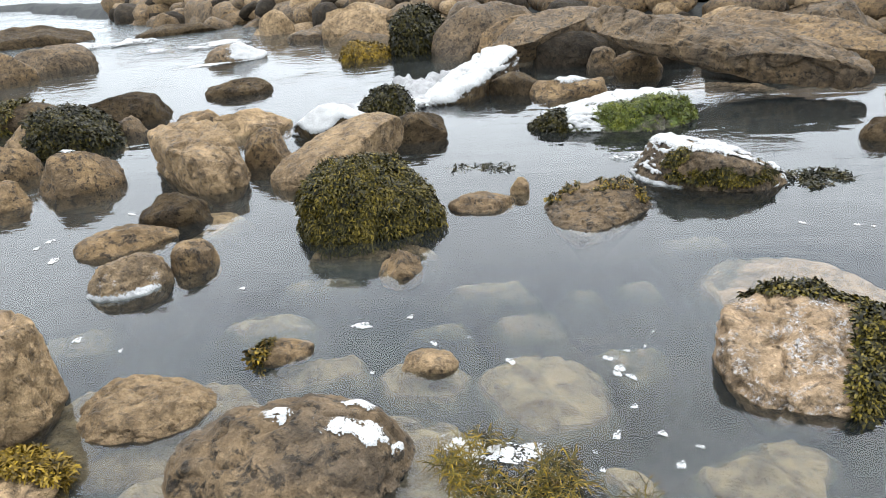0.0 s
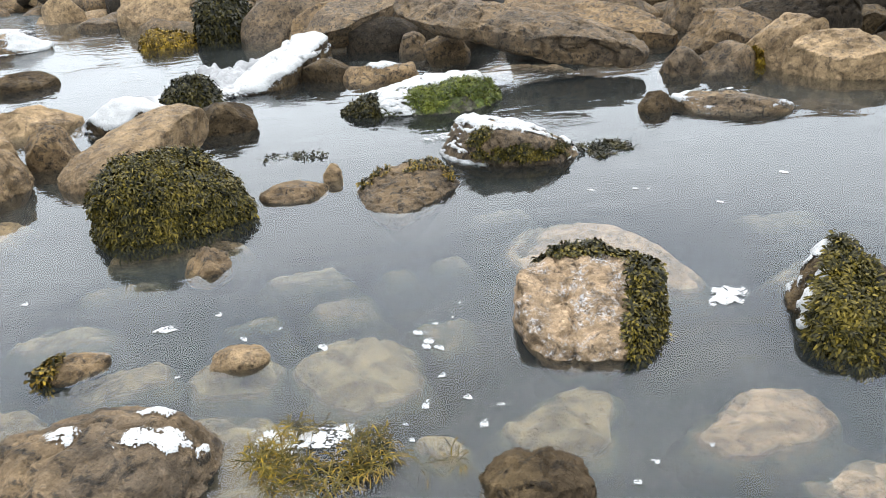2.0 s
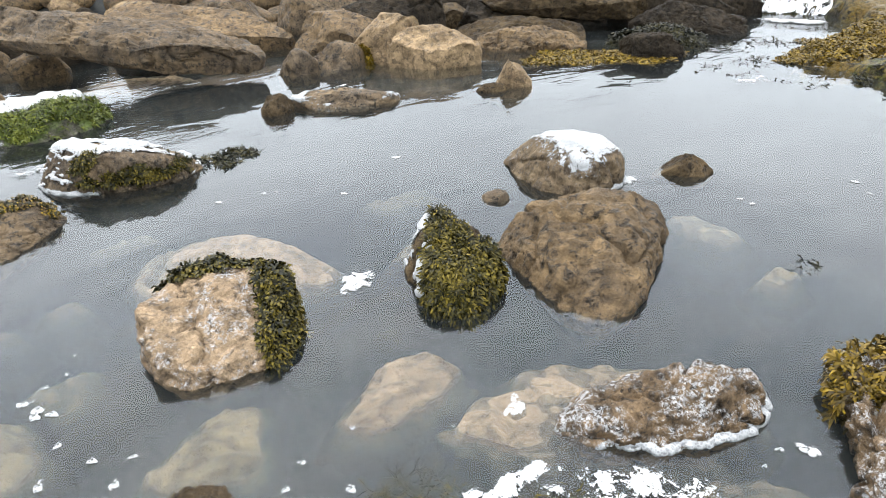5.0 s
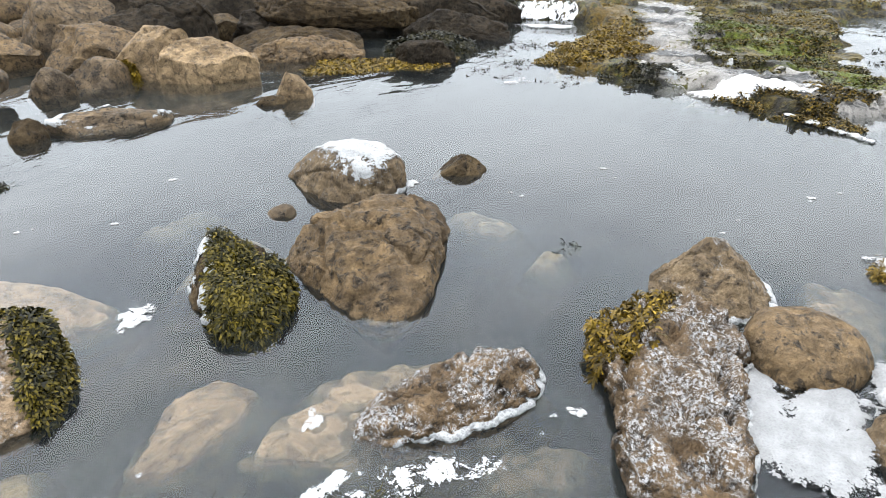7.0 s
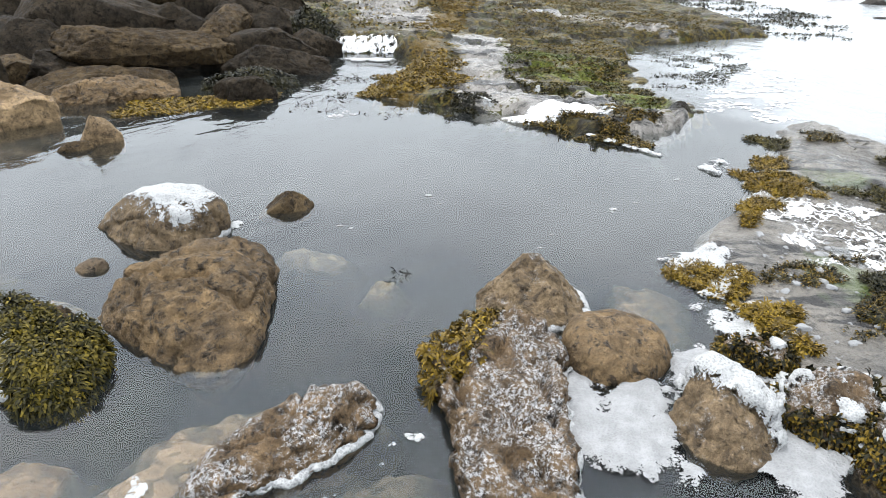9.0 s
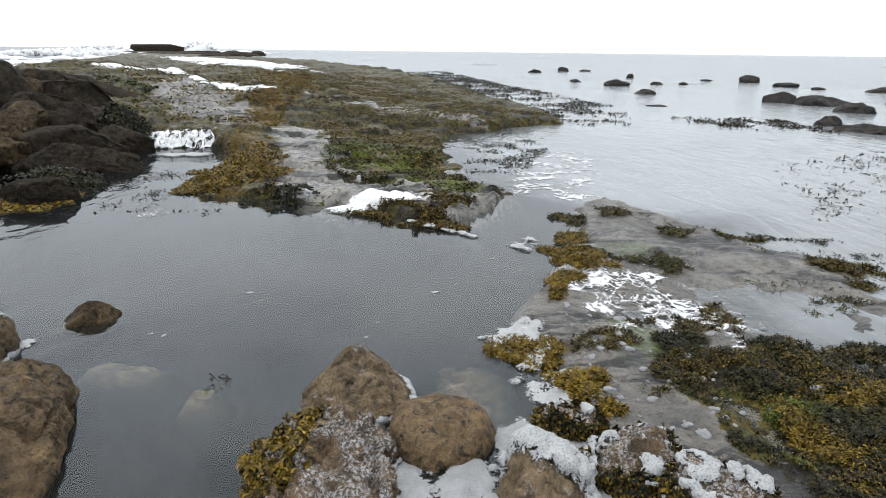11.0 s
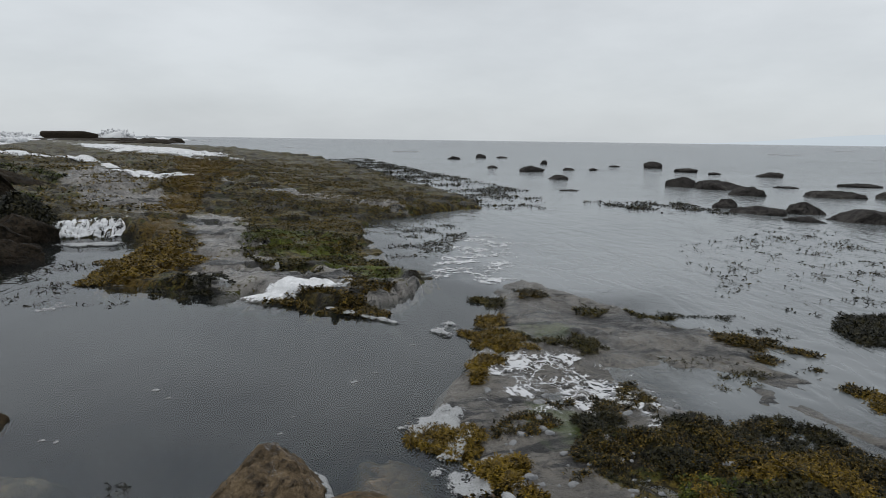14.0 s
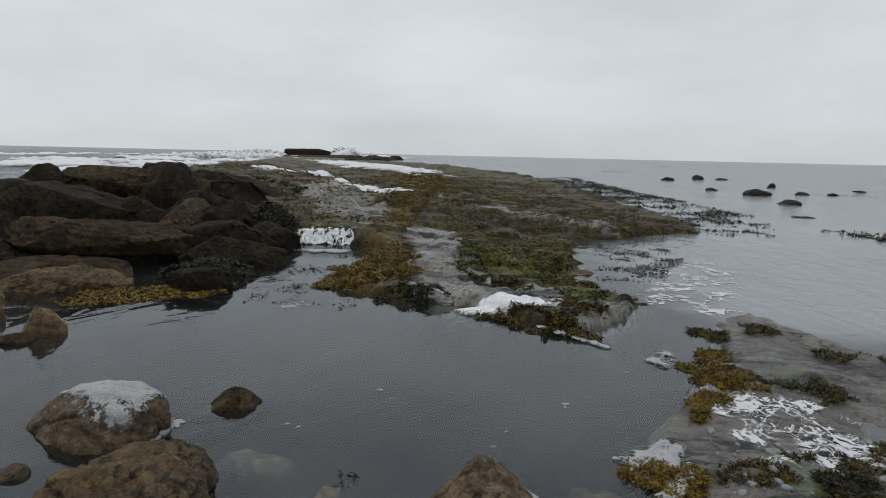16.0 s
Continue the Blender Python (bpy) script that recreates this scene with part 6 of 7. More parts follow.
weed_mat([(4.2, -1.0), (4.1, -1.7), (3.3, -1.9), (3.2, -1.0), (3.7, -0.8)], 5000, 0.036, 0.008, GOLD, "golden wrack within a brown mat", 6, 0.10, 0.3, mound=1.2)
weed_mat([(3.9, -0.9), (3.8, -1.3), (3.4, -1.4), (3.4, -0.9)], 1400, 0.028, 0.007, BRIGHT, "green weed within a brown mat", 35, 0.15, 0.25, mound=1.2)
weed_mat([(5.3, -1.1), (5.0, -1.2), (4.72, -1.15), (4.7, -0.5), (4.82, -0.5), (4.86, -1.0)], 1800, 0.034, 0.008, BROWN, "brown wrack beside a puddle", 7, -0.1, 0.2)
weed_mat([(5.35, -1.95), (5.3, -2.15), (5.0, -1.95), (5.1, -1.8)], 260, 0.034, 0.008, OLIVE, "few olive wrack blades in a puddle", 36, 0.0, 0.2)
weed_mat([(6.15, -2.3), (6.12, -2.56), (5.64, -2.75), (4.92, -2.7), (4.75, -2.5), (5.28, -2.4)], 3200, 0.040, 0.010, BROWN, "dark wrack along the sea edge", 13, -0.1, 0.25)
weed_mat([(4.95, -2.4), (4.9, -2.7), (4.5, -2.75), (4.6, -2.45)], 1100, 0.038, 0.009, GOLD, "golden wrack along the sea edge", 12, -0.1, 0.25)
weed_mat([(6.3, -3.4), (6.84, -4.08), (6.95, -5.0), (5.6, -4.6), (5.6, -3.6), (5.97, -3.4)], 7000, 0.055, 0.013, BLACK, "dark wrack awash at the edge of the sea", 14, -0.3, 0.4)
weed_mat([(6.9, -2.1), (6.8, -2.75), (6.3, -2.9), (6.1, -2.95), (6.35, -2.2)], 700, 0.034, 0.008, BLACK, "scattered dark wrack in shallow water", 15, 0.2, 0.25, lift=0.25)
weed_mat([(7.8, -1.1), (7.5, -1.0), (5.5, -1.5), (5.2, -2.3), (6.5, -2.0)], 600, 0.03, 0.008, OLIVE, "scattered bits of wrack on wet rock", 37, 0.35, 0.3, lift=0.25)
# the reef
weed_mat(GOLD_STRIP, 34000, 0.036, 0.015, [WEED_GOLD, WEED_BROWN], "golden wrack draped over the reef", 20, -0.15, 0.5, lift=0.28, plain=True, mound=0.8)
weed_mat([(8.3, 3.75), (9.6, 4.0), (10.4, 3.2), (9.2, 2.7), (8.5, 3.0), (8.15, 3.2)], 6000, 0.034, 0.012, [WEED_GOLD, WEED_BROWN], "golden wrack at the reef's corner", 38, -0.3, 0.4, lift=0.3, plain=True, mound=0.8)
weed_mat([(9.0, 0.4), (9.6, 1.6), (12.0, 2.8), (15.0, 3.6), (24.0, 5.4), (22.0, 1.0), (16.0, -1.5), (14.4, 1.0), (9.8, 0.8)], 36000, 0.032, 0.014, [WEED_BROWN, WEED_TIP], "brown wrack covering the reef", 21, -0.02, 0.6, lift=0.28, plain=True, mound=0.8)
weed_mat(GREEN_STRIP, 9000, 0.030, 0.013, OLIVE, "olive green wrack on the reef", 22, 0.0, 0.5, lift=0.28, plain=True, mound=0.8)
weed_mat(GREEN_STRIP, 4200, 0.028, 0.012, BRIGHT, "bright green weed on the reef", 23, 0.2, 0.5, lift=0.25, plain=True, mound=0.8)
weed_mat([(7.56, 1.68), (7.25, 1.35), (6.68, 0.40), (7.1, 0.52), (7.55, 0.95), (7.65, 1.4)], 3600, 0.036, 0.010, BROWN, "dark wrack on the reef edge", 24, -0.15, 0.25, lift=0.35, plain=True, mound=1.2)
weed_mat([(8.15, 1.05), (8.3, 0.7), (7.85, 0.42), (7.55, 0.58)], 2200, 0.036, 0.010, BROWN, "dark wrack behind the white water", 39, -0.15, 0.25, lift=0.35, plain=True, mound=1.0)
weed_mat([(8.4, 2.3), (8.1, 2.9), (7.8, 2.9), (7.75, 2.3), (8.0, 2.1)], 1800, 0.036, 0.010, BLACK, "black wrack on the reef edge", 40, -0.1, 0.25, lift=0.35, plain=True)
weed_mat([(9.5, 2.3), (9.5, 1.75), (8.6, 1.1), (8.6, 1.9)], 2000, 0.036, 0.012, OLIVE, "olive wrack on the reef", 25, 0.05, 0.3, lift=0.3, plain=True)
weed_mat([(14.0, 6.0), (20.0, 9.0), (34.0, 12.0), (34.0, 3.0), (22.0, 1.5), (16.0, 3.5)], 17000, 0.05, 0.026, [WEED_BROWN, WEED_TIP], "brown wrack covering the far reef", 26, -0.05, 1.2, lift=0.25, plain=True)
weed_mat([(6.45, 5.70), (7.3, 6.0), (7.8, 5.45), (8.2, 4.75), (7.7, 4.4), (7.1, 5.1)], 8000, 0.040, 0.012, GOLD, "raft of golden wrack floating at the surface", 27, -0.8, 0.5, sink=0.012, lift=0.12, plain=True)
weed_mat([(9.6, 0.4), (13.0, 0.7), (15.0, -0.5), (12.5, -0.9), (10.2, -0.4)], 2600, 0.045, 0.011, BLACK, "dark wrack awash beside the reef", 28, 0.05, 0.35, sink=0.01, lift=0.2, plain=True)
weed_mat([(16.4, -1.8), (24.5, 0.4), (34.0, 1.8), (56.0, 6.5), (56.0, 2.0), (41.0, -0.5), (22.0, -4.2), (16.6, -3.2)], 15000, 0.08, 0.026, BLACK, "dark wrack awash along the reef", 29, 0.1, 0.9, sink=0.02, lift=0.25, plain=True)
weed_mat([(9.3, 3.6), (11.0, 3.9), (8.3, 4.9), (7.2, 4.6), (7.5, 3.0)], 900, 0.036, 0.009, BLACK, "bits of dark wrack afloat in the pool", 30, 0.1, 0.3, sink=0.005, lift=0.2, plain=True)
weed_mat([(18.6, -5.0), (16.0, -5.5), (15.5, -7.5), (18.5, -7.5)], 1560, 0.09, 0.022, BLACK, "dark wrack awash in the sea", 31, 0.15, 0.5, sink=0.02, lift=0.25, plain=True)
weed_mat([(11.0, -4.0), (7.5, -3.0), (6.0, -4.2), (9.5, -7.0), (14.0, -8.0)], 2600, 0.05, 0.011, BLACK, "scattered wrack awash in the sea", 32, 0.24, 0.35, sink=0.01, lift=0.2, plain=True)
weed_mat([(12.0, 4.8), (13.4, 7.0), (15.5, 9.3), (30.0, 19.3), (42.0, 22.0), (24.0, 11.0), (16.0, 6.0), (13.0, 4.4)], 14000, 0.06, 0.026, [WEED_BROWN, WEED_TIP], "dark brown wrack over the upper reef", 33, -0.2, 1.2, lift=0.28, plain=True)
weed_mat([(12.6, 6.4), (13.4, 7.4), (15.5, 9.3), (19.0, 10.5), (16.0, 7.4)], 6000, 0.07, 0.02, [WEED_DARK, WEED_GREEN], "dark green weed on the upper reef", 34, -0.1, 0.9, plain=True)
# tufts in and on the pool
weed_mat([(2.62, 5.3), (3.05, 5.15), (2.9, 4.75), (2.55, 4.95)], 811, 0.056, 0.0157, [WEED_DARK, WEED], "sprawling wrack beside a foamy rock", 40, -0.5, 0.4)
weed_mat([(0.35, 5.95), (0.75, 5.95), (0.8, 5.75), (0.35, 5.75)], 187, 0.051, 0.0143, [WEED_DARK, WEED], "few wrack blades breaking the surface", 41, -0.4, 0.3, sink=0.02)
weed_mat([(0.50, 2.60), (0.70, 2.66), (0.86, 2.56), (0.90, 2.42), (0.72, 2.34), (0.58, 2.42)], 620, 0.075, 0.0045, [WEED_TIP, WEED_GOLD], "tuft of fine yellow-olive weed in the water", 42, -0.05, 0.16, sink=0.0, lift=0.2)
weed_mat([(0.2, 2.6), (0.5, 2.65), (0.5, 2.3), (0.25, 2.25)], 260, 0.13, 0.005, [WEED, WEED_TIP], "loose strands of olive weed in the water", 45, -0.2, 0.2, sink=0.01, lift=0.05)
weed_mat([(1.75, 1.95), (2.25, 1.75), (2.2, 1.45), (1.7, 1.6)], 500, 0.07, 0.004, [WEED, WEED_TIP], "fine olive weed under the surface", 43, 0.0, 0.2, sink=0.01, lift=0.06)
weed_mat([(3.85, 1.75), (4.1, 1.7), (4.05, 1.5), (3.85, 1.55)], 74, 0.046, 0.0129, [WEED_DARK, WEED], "few wrack blades breaking the surface", 44, -0.6, 0.3, sink=0.02)

# ---- foam on water and ledges ----
def foam_sheet(x, y, L, W, yaw, thick, seed, cut=-0.2, scale=0.16, mat=None, label="white sea foam drifting on the water", res=0.012, base=land, name="sea_foam"):
    """A drift of foam: a lumpy skin with ragged edges and holes."""
    nx, ny = max(8, int(1.4 * L / res)), max(8, int(1.4 * W / res))
    u, w = np.meshgrid(np.linspace(-1.45, 1.45, nx), np.linspace(-1.45, 1.45, ny), indexing="ij")
    a = radians(yaw)
    px = x + u * L / 2 * math.cos(a) - w * W / 2 * math.sin(a)
    py = y + u * L / 2 * math.sin(a) + w * W / 2 * math.cos(a)
    m = 1.0 - (u * u + w * w) ** 0.75 + 0.6 * flat_noise(px, py, scale, 3, seed, 0.55) - 0.15 + cut
    keep = m > 0
    dome = np.sqrt(np.clip((m * 1.25 - 0.28) / 0.72, 0, 1))
    z = base(px, py) + 0.003 + dome * thick * (0.8 + 0.5 * flat_noise(px, py, max(scale * 0.45, 0.04), 3, seed + 2))
    f = sheet_grid(np.arange(nx), np.arange(ny))
    f = f[keep.ravel()[f].any(axis=1)]
    used = np.unique(f)
    if len(used) < 4:
        return None
    index = np.full(nx * ny, -1)
    index[used] = np.arange(len(used))
    v = np.column_stack((px.ravel(), py.ravel(), z.ravel()))[used]
    return tagged(mesh_object(name, v, index[f], mat or FOAM, cover=np.clip(m.ravel()[used] * 1.25, 0, 1)), label, "foam", "drifts of sea foam")


foam_sheet(3.06, 0.52, 0.72, 0.44, 10, 0.022, 1, 0.30, mat=FOAM_SOLID, label="thick white foam between the rocks")
foam_sheet(3.50, 0.18, 0.60, 0.40, -70, 0.03, 2, 0.25, mat=FOAM_SOLID, label="thick white foam beside a round boulder")
foam_sheet(3.12, -0.02, 0.62, 0.34, 20, 0.022, 3, 0.2, mat=FOAM_SOLID, label="thick white foam by the weedy rocks")
foam_sheet(-0.38, 8.25, 2.3, 0.95, 44, 0.10, 4, 0.35, 0.3, FOAM_SOLID, "sheet of white foam against the rocks", res=0.02)
foam_sheet(0.15, 9.2, 2.0, 1.0, 52, 0.16, 113, 0.35, 0.3, FOAM_SOLID, "sheet of white foam beside a long rock", res=0.02)
foam_sheet(-0.95, 7.55, 0.9, 0.4, 20, 0.05, 114, 0.2, 0.25, FOAM_SOLID, "white foam behind a dark boulder", res=0.02)
foam_sheet(-0.1, 8.45, 1.2, 0.5, 20, 0.08, 5, 0.1, 0.25, label="white foam between boulders", res=0.025)
foam_sheet(1.95, 5.85, 0.9, 0.34, -20, 0.03, 6, 0.1, 0.2, label="white foam behind a low rock", res=0.02)
foam_sheet(7.74, 1.42, 1.15, 0.46, -73, 0.05, 7, 0.25, 0.6, SURF, "smooth mound of white water on the reef edge", res=0.02)
foam_sheet(7.98, 2.15, 0.8, 0.14, 45, 0.02, 107, 0.0, 0.15, FOAM, "thin white foam behind the reef edge", res=0.015)
foam_sheet(7.85, 0.86, 0.5, 0.12, -50, 0.02, 108, 0.0, 0.15, FOAM, "thin white foam behind dark wrack", res=0.015)
foam_sheet(8.2, 0.78, 0.5, 0.10, -50, 0.02, 109, 0.0, 0.12, FOAM, "white water on the reef edge", res=0.015)
foam_sheet(8.9, 1.75, 0.5, 0.10, 10, 0.02, 110, 0.0, 0.12, FOAM, "white water running off the reef", res=0.015)
foam_sheet(7.0, 0.72, 1.1, 0.14, 52, 0.02, 8, 0.0, 0.15, label="white foam rim on the reef edge", res=0.015, base=lambda x, y: 0.0 * x + 0.004)
foam_sheet(5.25, -0.68, 1.45, 1.1, 20, 0.004, 9, 0.15, 0.16, FOAM_LACE, "lacy foam spread over the wet platform", res=0.009)
foam_sheet(4.95, -0.95, 0.7, 0.4, 70, 0.006, 111, 0.25, 0.12, FOAM_LACE, "lacy foam beside a puddle", res=0.009)
foam_sheet(4.3, 0.08, 0.7, 0.16, -25, 0.015, 112, 0.0, 0.10, FOAM, "white foam along the pool edge", res=0.012)
foam_sheet(4.62, 0.18, 0.75, 0.34, -30, 0.02, 10, 0.0, 0.12, FOAM, "white foam along the pool edge")
foam_sheet(6.5, -0.02, 0.55, 0.22, -10, 0.025, 11, 0.0, 0.12, FOAM, "white foam along the pool edge")
foam_sheet(3.9, -0.05, 0.8, 0.5, 0, 0.012, 12, -0.15, 0.12, FOAM, "bits of foam caught in the wrack")
for i in range(16):
    lane = i / 15
    foam_sheet(8.5 + 3.4 * lane + 0.25 * math.sin(i * 2.1), -0.42 - 0.75 * lane - 0.30 * math.cos(i * 3.7), 0.7 + 0.3 * (i % 3), 0.35 + 0.1 * (i % 2), -70 + 47 * (i % 4), 0.003, 160 + i, 0.0, 0.14, FOAM_LACE, "lacy foam streak at the outflow", res=0.012)
foam_sheet(-6.0, 17.0, 3.0, 1.6, 30, 0.08, 15, -0.1, 0.5, FOAM, "foam drifting among far boulders", res=0.05)
foam_sheet(-9.5, 19.0, 3.5, 1.6, 30, 0.12, 16, 0.1, 0.5, FOAM, "foam lying among far boulders", res=0.05)
foam_sheet(-4.2, 13.6, 1.8, 0.6, 25, 0.02, 17, 0.0, 0.3, FOAM, "foam ring round a low rock", res=0.03)
foam_sheet(7.35, 3.55, 0.5, 0.3, 0, 0.01, 18, -0.1, 0.15, FOAM_THIN, "patch of foam afloat on the pool")
foam_sheet(2.42, 3.02, 0.26, 0.16, 30, 0.006, 19, 0.0, 0.06, FOAM_THIN, "bubbly foam afloat on the pool", res=0.008)
foam_sheet(0.62, 2.62, 0.42, 0.14, -10, 0.008, 20, 0.1, 0.07, FOAM_THIN, "bubbly foam beside yellow weed", res=0.008)
foam_sheet(2.05, 1.72, 0.36, 0.10, -10, 0.008, 21, 0.0, 0.07, FOAM_THIN, "bubbly foam beside fine weed", res=0.008)
foam_sheet(2.28, 1.48, 0.5, 0.2, -40, 0.008, 22, -0.1, 0.07, FOAM_THIN, "bubbly foam beside a speckled rock", res=0.008)
foam_sheet(4.32, 2.92, 0.30, 0.14, -50, 0.01, 23, 0.1, 0.1, FOAM, "foam lapping a boulder", res=0.01)
foam_sheet(11.05, 4.75, 1.3, 0.5, -80, 0.03, 24, -0.1, 0.2, FOAM, "white foam at the foot of the little waterfall", res=0.03)
# white water running over the reef and the surf beyond
for x, y, L, W, yaw, seed in ((40.0, 13.6, 26.0, 6.0, 31, 30), (25.8, 13.0, 8.5, 0.9, 47, 31), (62.0, 24.0, 30.0, 5.0, 25, 32), (80.0, 33.0, 30.0, 5.0, 26, 33), (18.5, 6.6, 5.0, 3.0, 50, 34), (22.4, 10.6, 5.0, 0.8, 54, 35)):
    foam_sheet(x, y, L, W, yaw, 0.10, seed, -0.45 if seed == 34 else 0.2, 0.3 if seed == 34 else 1.2, SURF, "white water streaming over the reef", res=0.12)
for i, (x, y, L, W) in enumerate(((44, 44, 16, 6), (40, 34, 16, 5), (50, 41, 18, 7), (63, 57, 22, 8), (58, 45, 20, 7), (76, 60, 26, 9), (88, 60, 26, 9), (92, 55, 26, 9), (106, 53, 30, 8), (106, 108, 50, 8), (130, 72, 40, 9), (34, 29, 14, 4), (160, 105, 60, 9), (48, 33, 14, 4), (70, 42, 18, 5))):
    turn = math.degrees(math.atan2(y - 0.5, x - 1)) + 90 + 12 * ((i % 3) - 1)
    foam_sheet(x, y, L, W, turn, 0.42, 60 + i, -0.12, 2.2, SURF, "white breaking surf beyond the reef", res=0.25, base=sea_height)
for i, (x, y, L, h) in enumerate(((196.0, 101.0, 12.0, 1.6), (205.0, 80.0, 10.0, 2.2), (212.0, 70.0, 30.0, 1.0), (186.0, 98.0, 30.0, 0.9), (165.0, 86.0, 30.0, 0.7))):
    foam_sheet(x, y, L, 9.0, 120, h, 80 + i, 0.25, 9.0, SURF, "white spray bursting over the far rock", res=0.3, base=lambda x, y: np.zeros(np.shape(x)))
for i in range(14):
    a = radians(-40 + 4.3 * i)
    d = 90 + 23 * ((i * 5) % 9)
    foam_sheet(1 + d * math.cos(a), 0.5 + d * math.sin(a), 14, 1.2, math.degrees(a) + 90, 0.12, 100 + i, -0.25, 2.0, FOAM_SOLID, "thin white wave crest on the sea", res=0.3, base=sea_height)


# spray thrown up behind the far rock, droplets beyond counting
drops = np.random.RandomState(31)
bv, bf = unit_sphere(1)
for px, py, wide, high, count in ((207.0, 80.0, 6.0, 3.6, 420), (188.0, 100.0, 7.0, 2.2, 300), (160.0, 92.0, 9.0, 1.3, 260), (118.0, 72.0, 8.0, 1.0, 240)):
    lift = drops.rand(count) ** 1.6 * np.exp(-0.25 * np.abs(drops.normal(size=count)))
    at = np.column_stack((px + drops.normal(size=count) * wide * 0.45 * (1 - 0.4 * lift), py + drops.normal(size=count) * wide * 0.45 * (1 - 0.4 * lift), lift * high))
    size = (0.35 + 0.65 * drops.rand(count)) * (1.1 - 0.8 * lift)
    dv = (bv[None] * size[:, None, None] + at[:, None, :]).reshape(-1, 3)
    df = (bf[None] + (np.arange(count) * len(bv))[:, None, None]).reshape(-1, 3)
    tagged(mesh_object("sea_spray", dv, df, SURF, cover=np.ones(len(dv))), "white spray bursting up behind the reef", "spray", kind="stuff")

# the little waterfall
u, w = np.meshgrid(np.linspace(0, 1, 150), np.linspace(0, 1, 50), indexing="ij")
fx = 11.60 + 0.55 * u + 0.42 * w + 0.05 * flat_noise(u * 3, w, 0.3, 3, 2)
fy = 5.70 - 1.45 * u + 0.10 * w + 0.03 * flat_noise(u * 3, w, 0.3, 2, 3)
fz = -0.02 + 0.31 * (1 - (1 - w) ** 1.6) + 0.04 * flat_noise(u * 4, w * 1.5, 0.25, 3, 4)
edge = smooth_step(u, 0.0, 0.15) * (1 - smooth_step(u, 0.8, 1.0)) * (1 - smooth_step(w, 0.55, 1.0)) * smooth_step(w, 0.0, 0.1)
strands = edge * (0.56 + 0.36 * flat_noise(u * 7.0, w * 0.8, 0.12, 4, 6, 0.7))
tagged(mesh_object("waterfall", np.column_stack((fx.ravel(), fy.ravel(), fz.ravel())), sheet_grid(np.arange(150), np.arange(50)), SURF, cover=np.clip(strands, 0, 1).ravel()),
       "little white waterfall pouring over the ledge", "waterfall", kind="stuff")


# small flecks of foam afloat
def fleck(x, y, L, W, yaw, seed, label="small fleck of bubbly foam afloat", z=0.004):
    r = np.random.RandomState(seed)
    k = 18
    a = np.linspace(0, 2 * np.pi, k, endpoint=False)
    ripple = 1 + 0.22 * np.sin(a * 2 + r.rand() * 6) * r.rand() + 0.16 * np.sin(a * 3 + r.rand() * 6) + 0.10 * np.sin(a * 5 + r.rand() * 6)
    rings = [np.column_stack((np.cos(a) * L / 2 * ripple * s, np.sin(a) * W / 2 * ripple * s, np.full(k, h))) for s, h in ((1.0, -0.003), (0.9, 0.001), (0.55, 0.002))]
    v = turned(np.vstack(rings + [np.array([[0, 0, 0.0025]])]), 0, 0, yaw)
    f = [(j * k + i, j * k + (i + 1) % k, (j + 1) * k + (i + 1) % k, (j + 1) * k + i) for j in range(2) for i in range(k)]
    f += [(2 * k + i, 2 * k + (i + 1) % k, 3 * k) for i in range(k)]
    ob = mesh_object("foam_fleck", v, f, FOAM_THIN, cover=np.repeat((0.30, 0.62, 0.75, 0.75), (k, k, k, 1)))
    ob.location = (x, y, z)
    return tagged(ob, label, "foam", "flecks of foam")


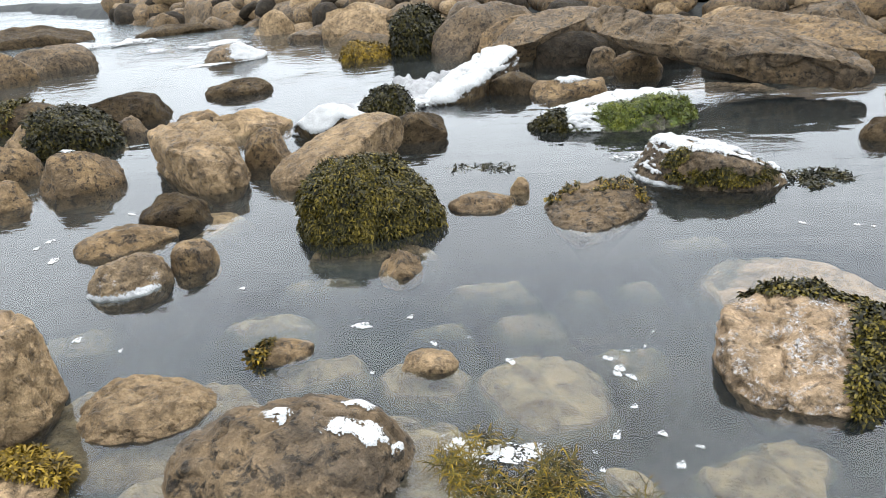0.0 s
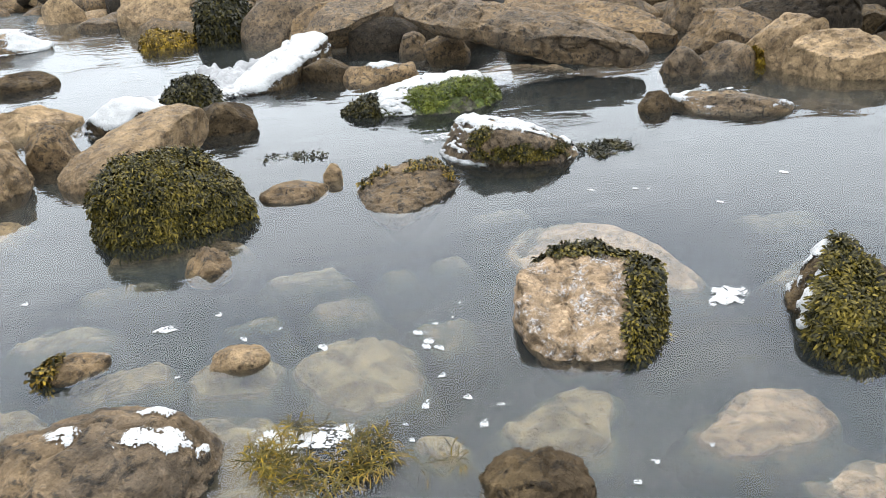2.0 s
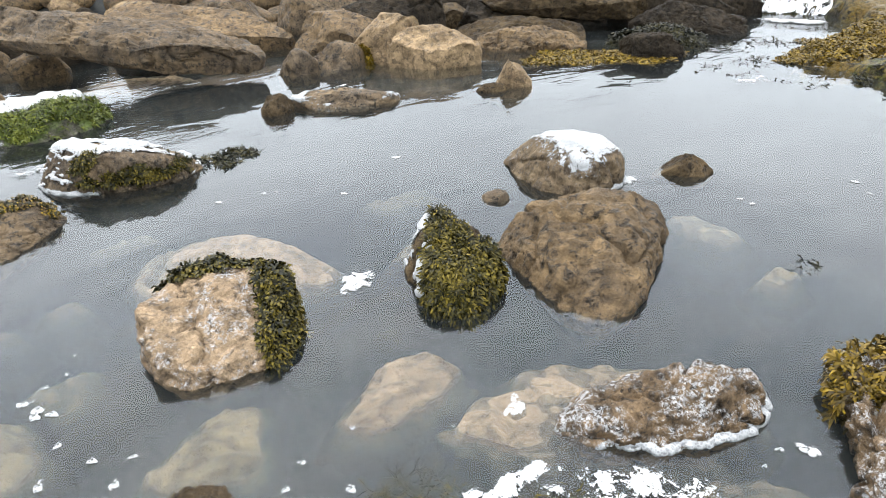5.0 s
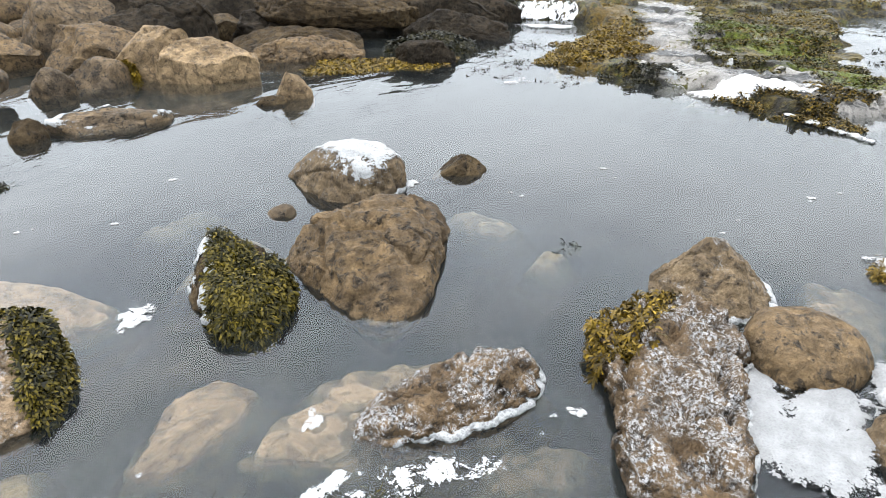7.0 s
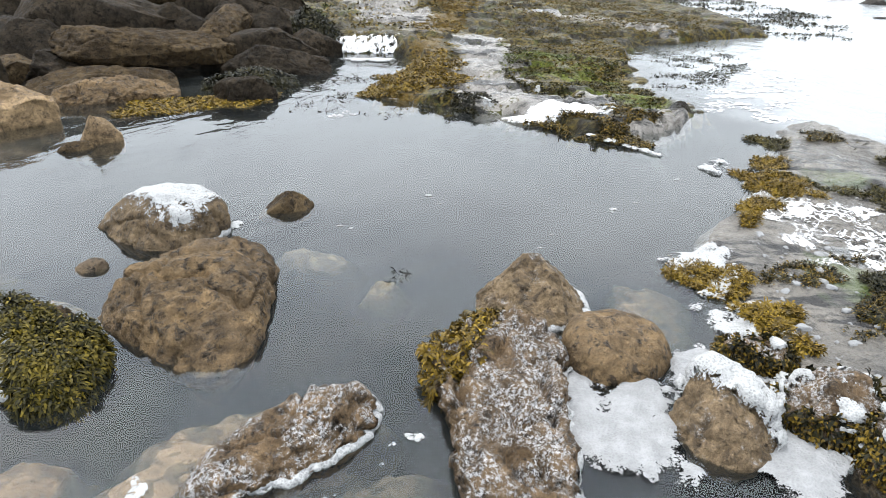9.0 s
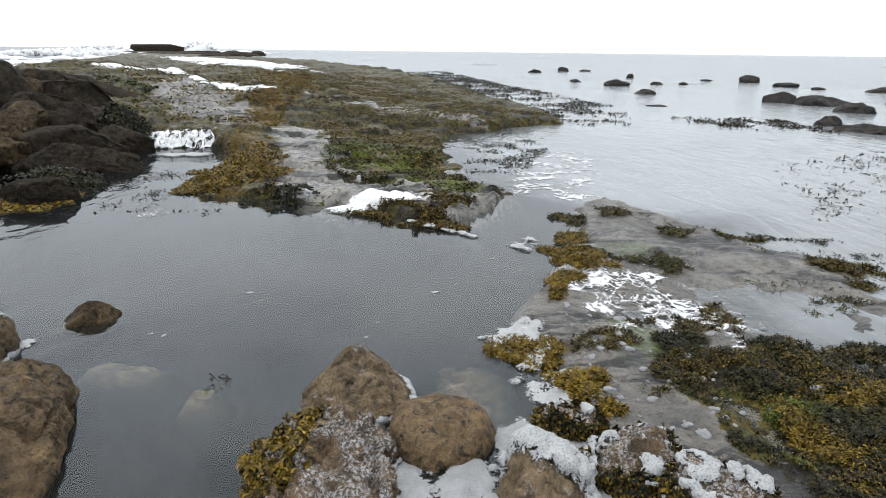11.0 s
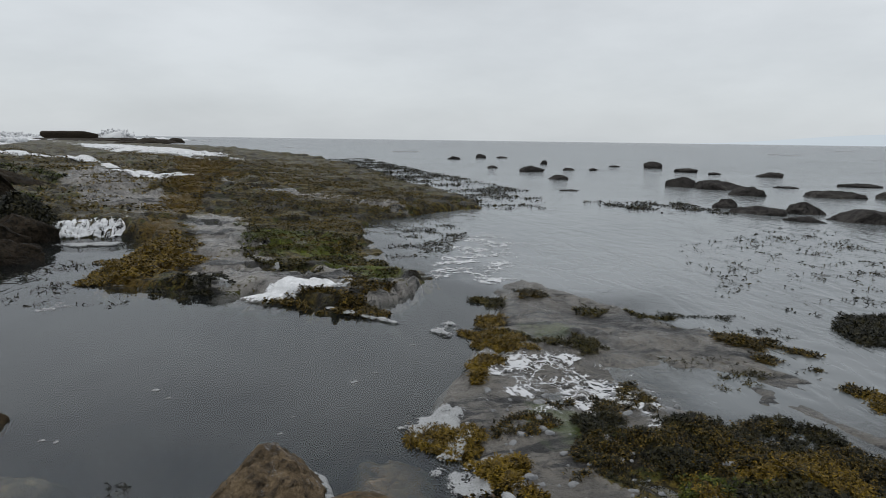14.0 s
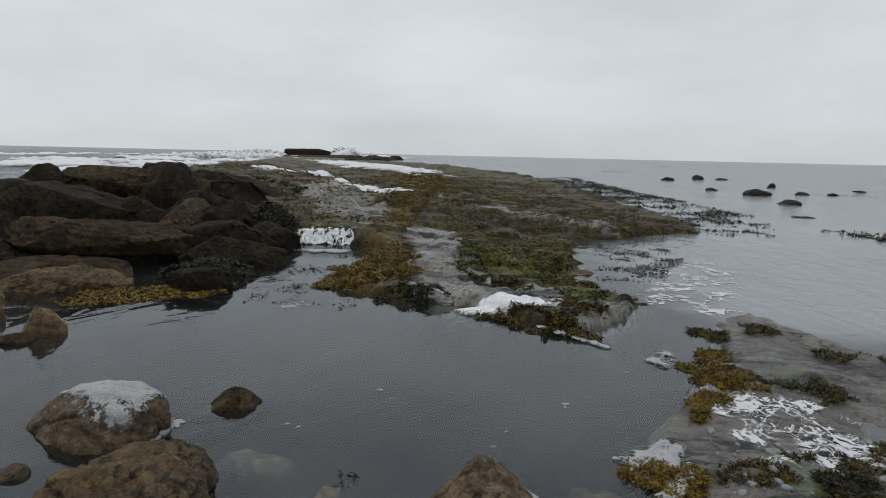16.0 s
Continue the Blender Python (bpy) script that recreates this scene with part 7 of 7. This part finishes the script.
FLECKS_A = ((0.04, 3.49, 0.131), (0.26, 3.55, 0.053), (0.7, 3.15, 0.065), (1.09, 3.14, 0.075), (1.12, 3.07, 0.069), (1.1, 3.04, 0.078), (1.15, 3.01, 0.059), (1.12, 2.83, 0.039), (1.03, 2.68, 0.065), (1.18, 2.68, 0.045), (1.28, 2.61, 0.041), (1.2, 2.53, 0.059), (0.95, 2.52, 0.031), (0.94, 2.6, 0.028), (1.17, 3.19, 0.034), (1.25, 3.22, 0.034), (-1.49, 3.94, 0.089), (-1.3, 3.48, 0.073), (-2.22, 4.78, 0.095), (-2.24, 4.67, 0.076), (-1.88, 5.23, 0.098), (-0.66, 3.94, 0.05), (-1.04, 3.37, 0.04), (2.4, 4.41, 0.058), (2.66, 4.34, 0.044), (2.73, 4.31, 0.044), (0.38, 3.31, 0.049), (0.14, 3.11, 0.028), (0.53, 3.35, 0.03), (-2.0, 4.45, 0.119))
FLECKS_B = ((1.65, 2.22, 0.04), (1.56, 2.16, 0.039), (1.7, 2.03, 0.049), (2.09, 2.02, 0.023), (2.29, 1.94, 0.098), (1.31, 3.33, 0.03), (3.0, 3.98, 0.056), (3.64, 4.28, 0.071), (1.85, 2.24, 0.034), (2.79, 1.2, 0.089), (2.73, 1.26, 0.04), (2.63, 1.26, 0.027), (5.3, 0.68, 0.069), (4.53, 1.04, 0.039), (4.75, 1.0, 0.034), (2.32, 1.95, 0.123), (4.51, 2.27, 0.042), (4.49, 2.19, 0.042), (3.68, 0.22, 0.104), (5.21, 1.92, 0.064), (6.09, 0.26, 0.063), (5.24, 0.68, 0.038))
FLECKS_C = ((5.47, 0.54, 0.04), (5.07, 1.8, 0.038))
for i, (x, y, L) in enumerate(FLECKS_A + FLECKS_B + FLECKS_C):
    fleck(x, y, L * 0.75, 0.75 * L * (0.55 + 0.3 * ((i * 7) % 5) / 4), (i * 53) % 180, 500 + i)
lump = np.random.RandomState(9)
for i in range(130):
    x, y = 3.5 + 1.6 * lump.rand(), -0.15 - 1.3 * lump.rand() ** 1.3
    s = 0.008 + 0.026 * lump.rand() ** 2.5
    k = stone("foam_clump", x, y, (s * 2.6, s * 1.9, s * 0.75), lump.rand() * 180, FOAM_SOLID, "small clump of white foam on wet rock", 600 + i, level=3, z=float(land(x, y)), group="foam clumps", category="foam", facets=6, rough=2.4)
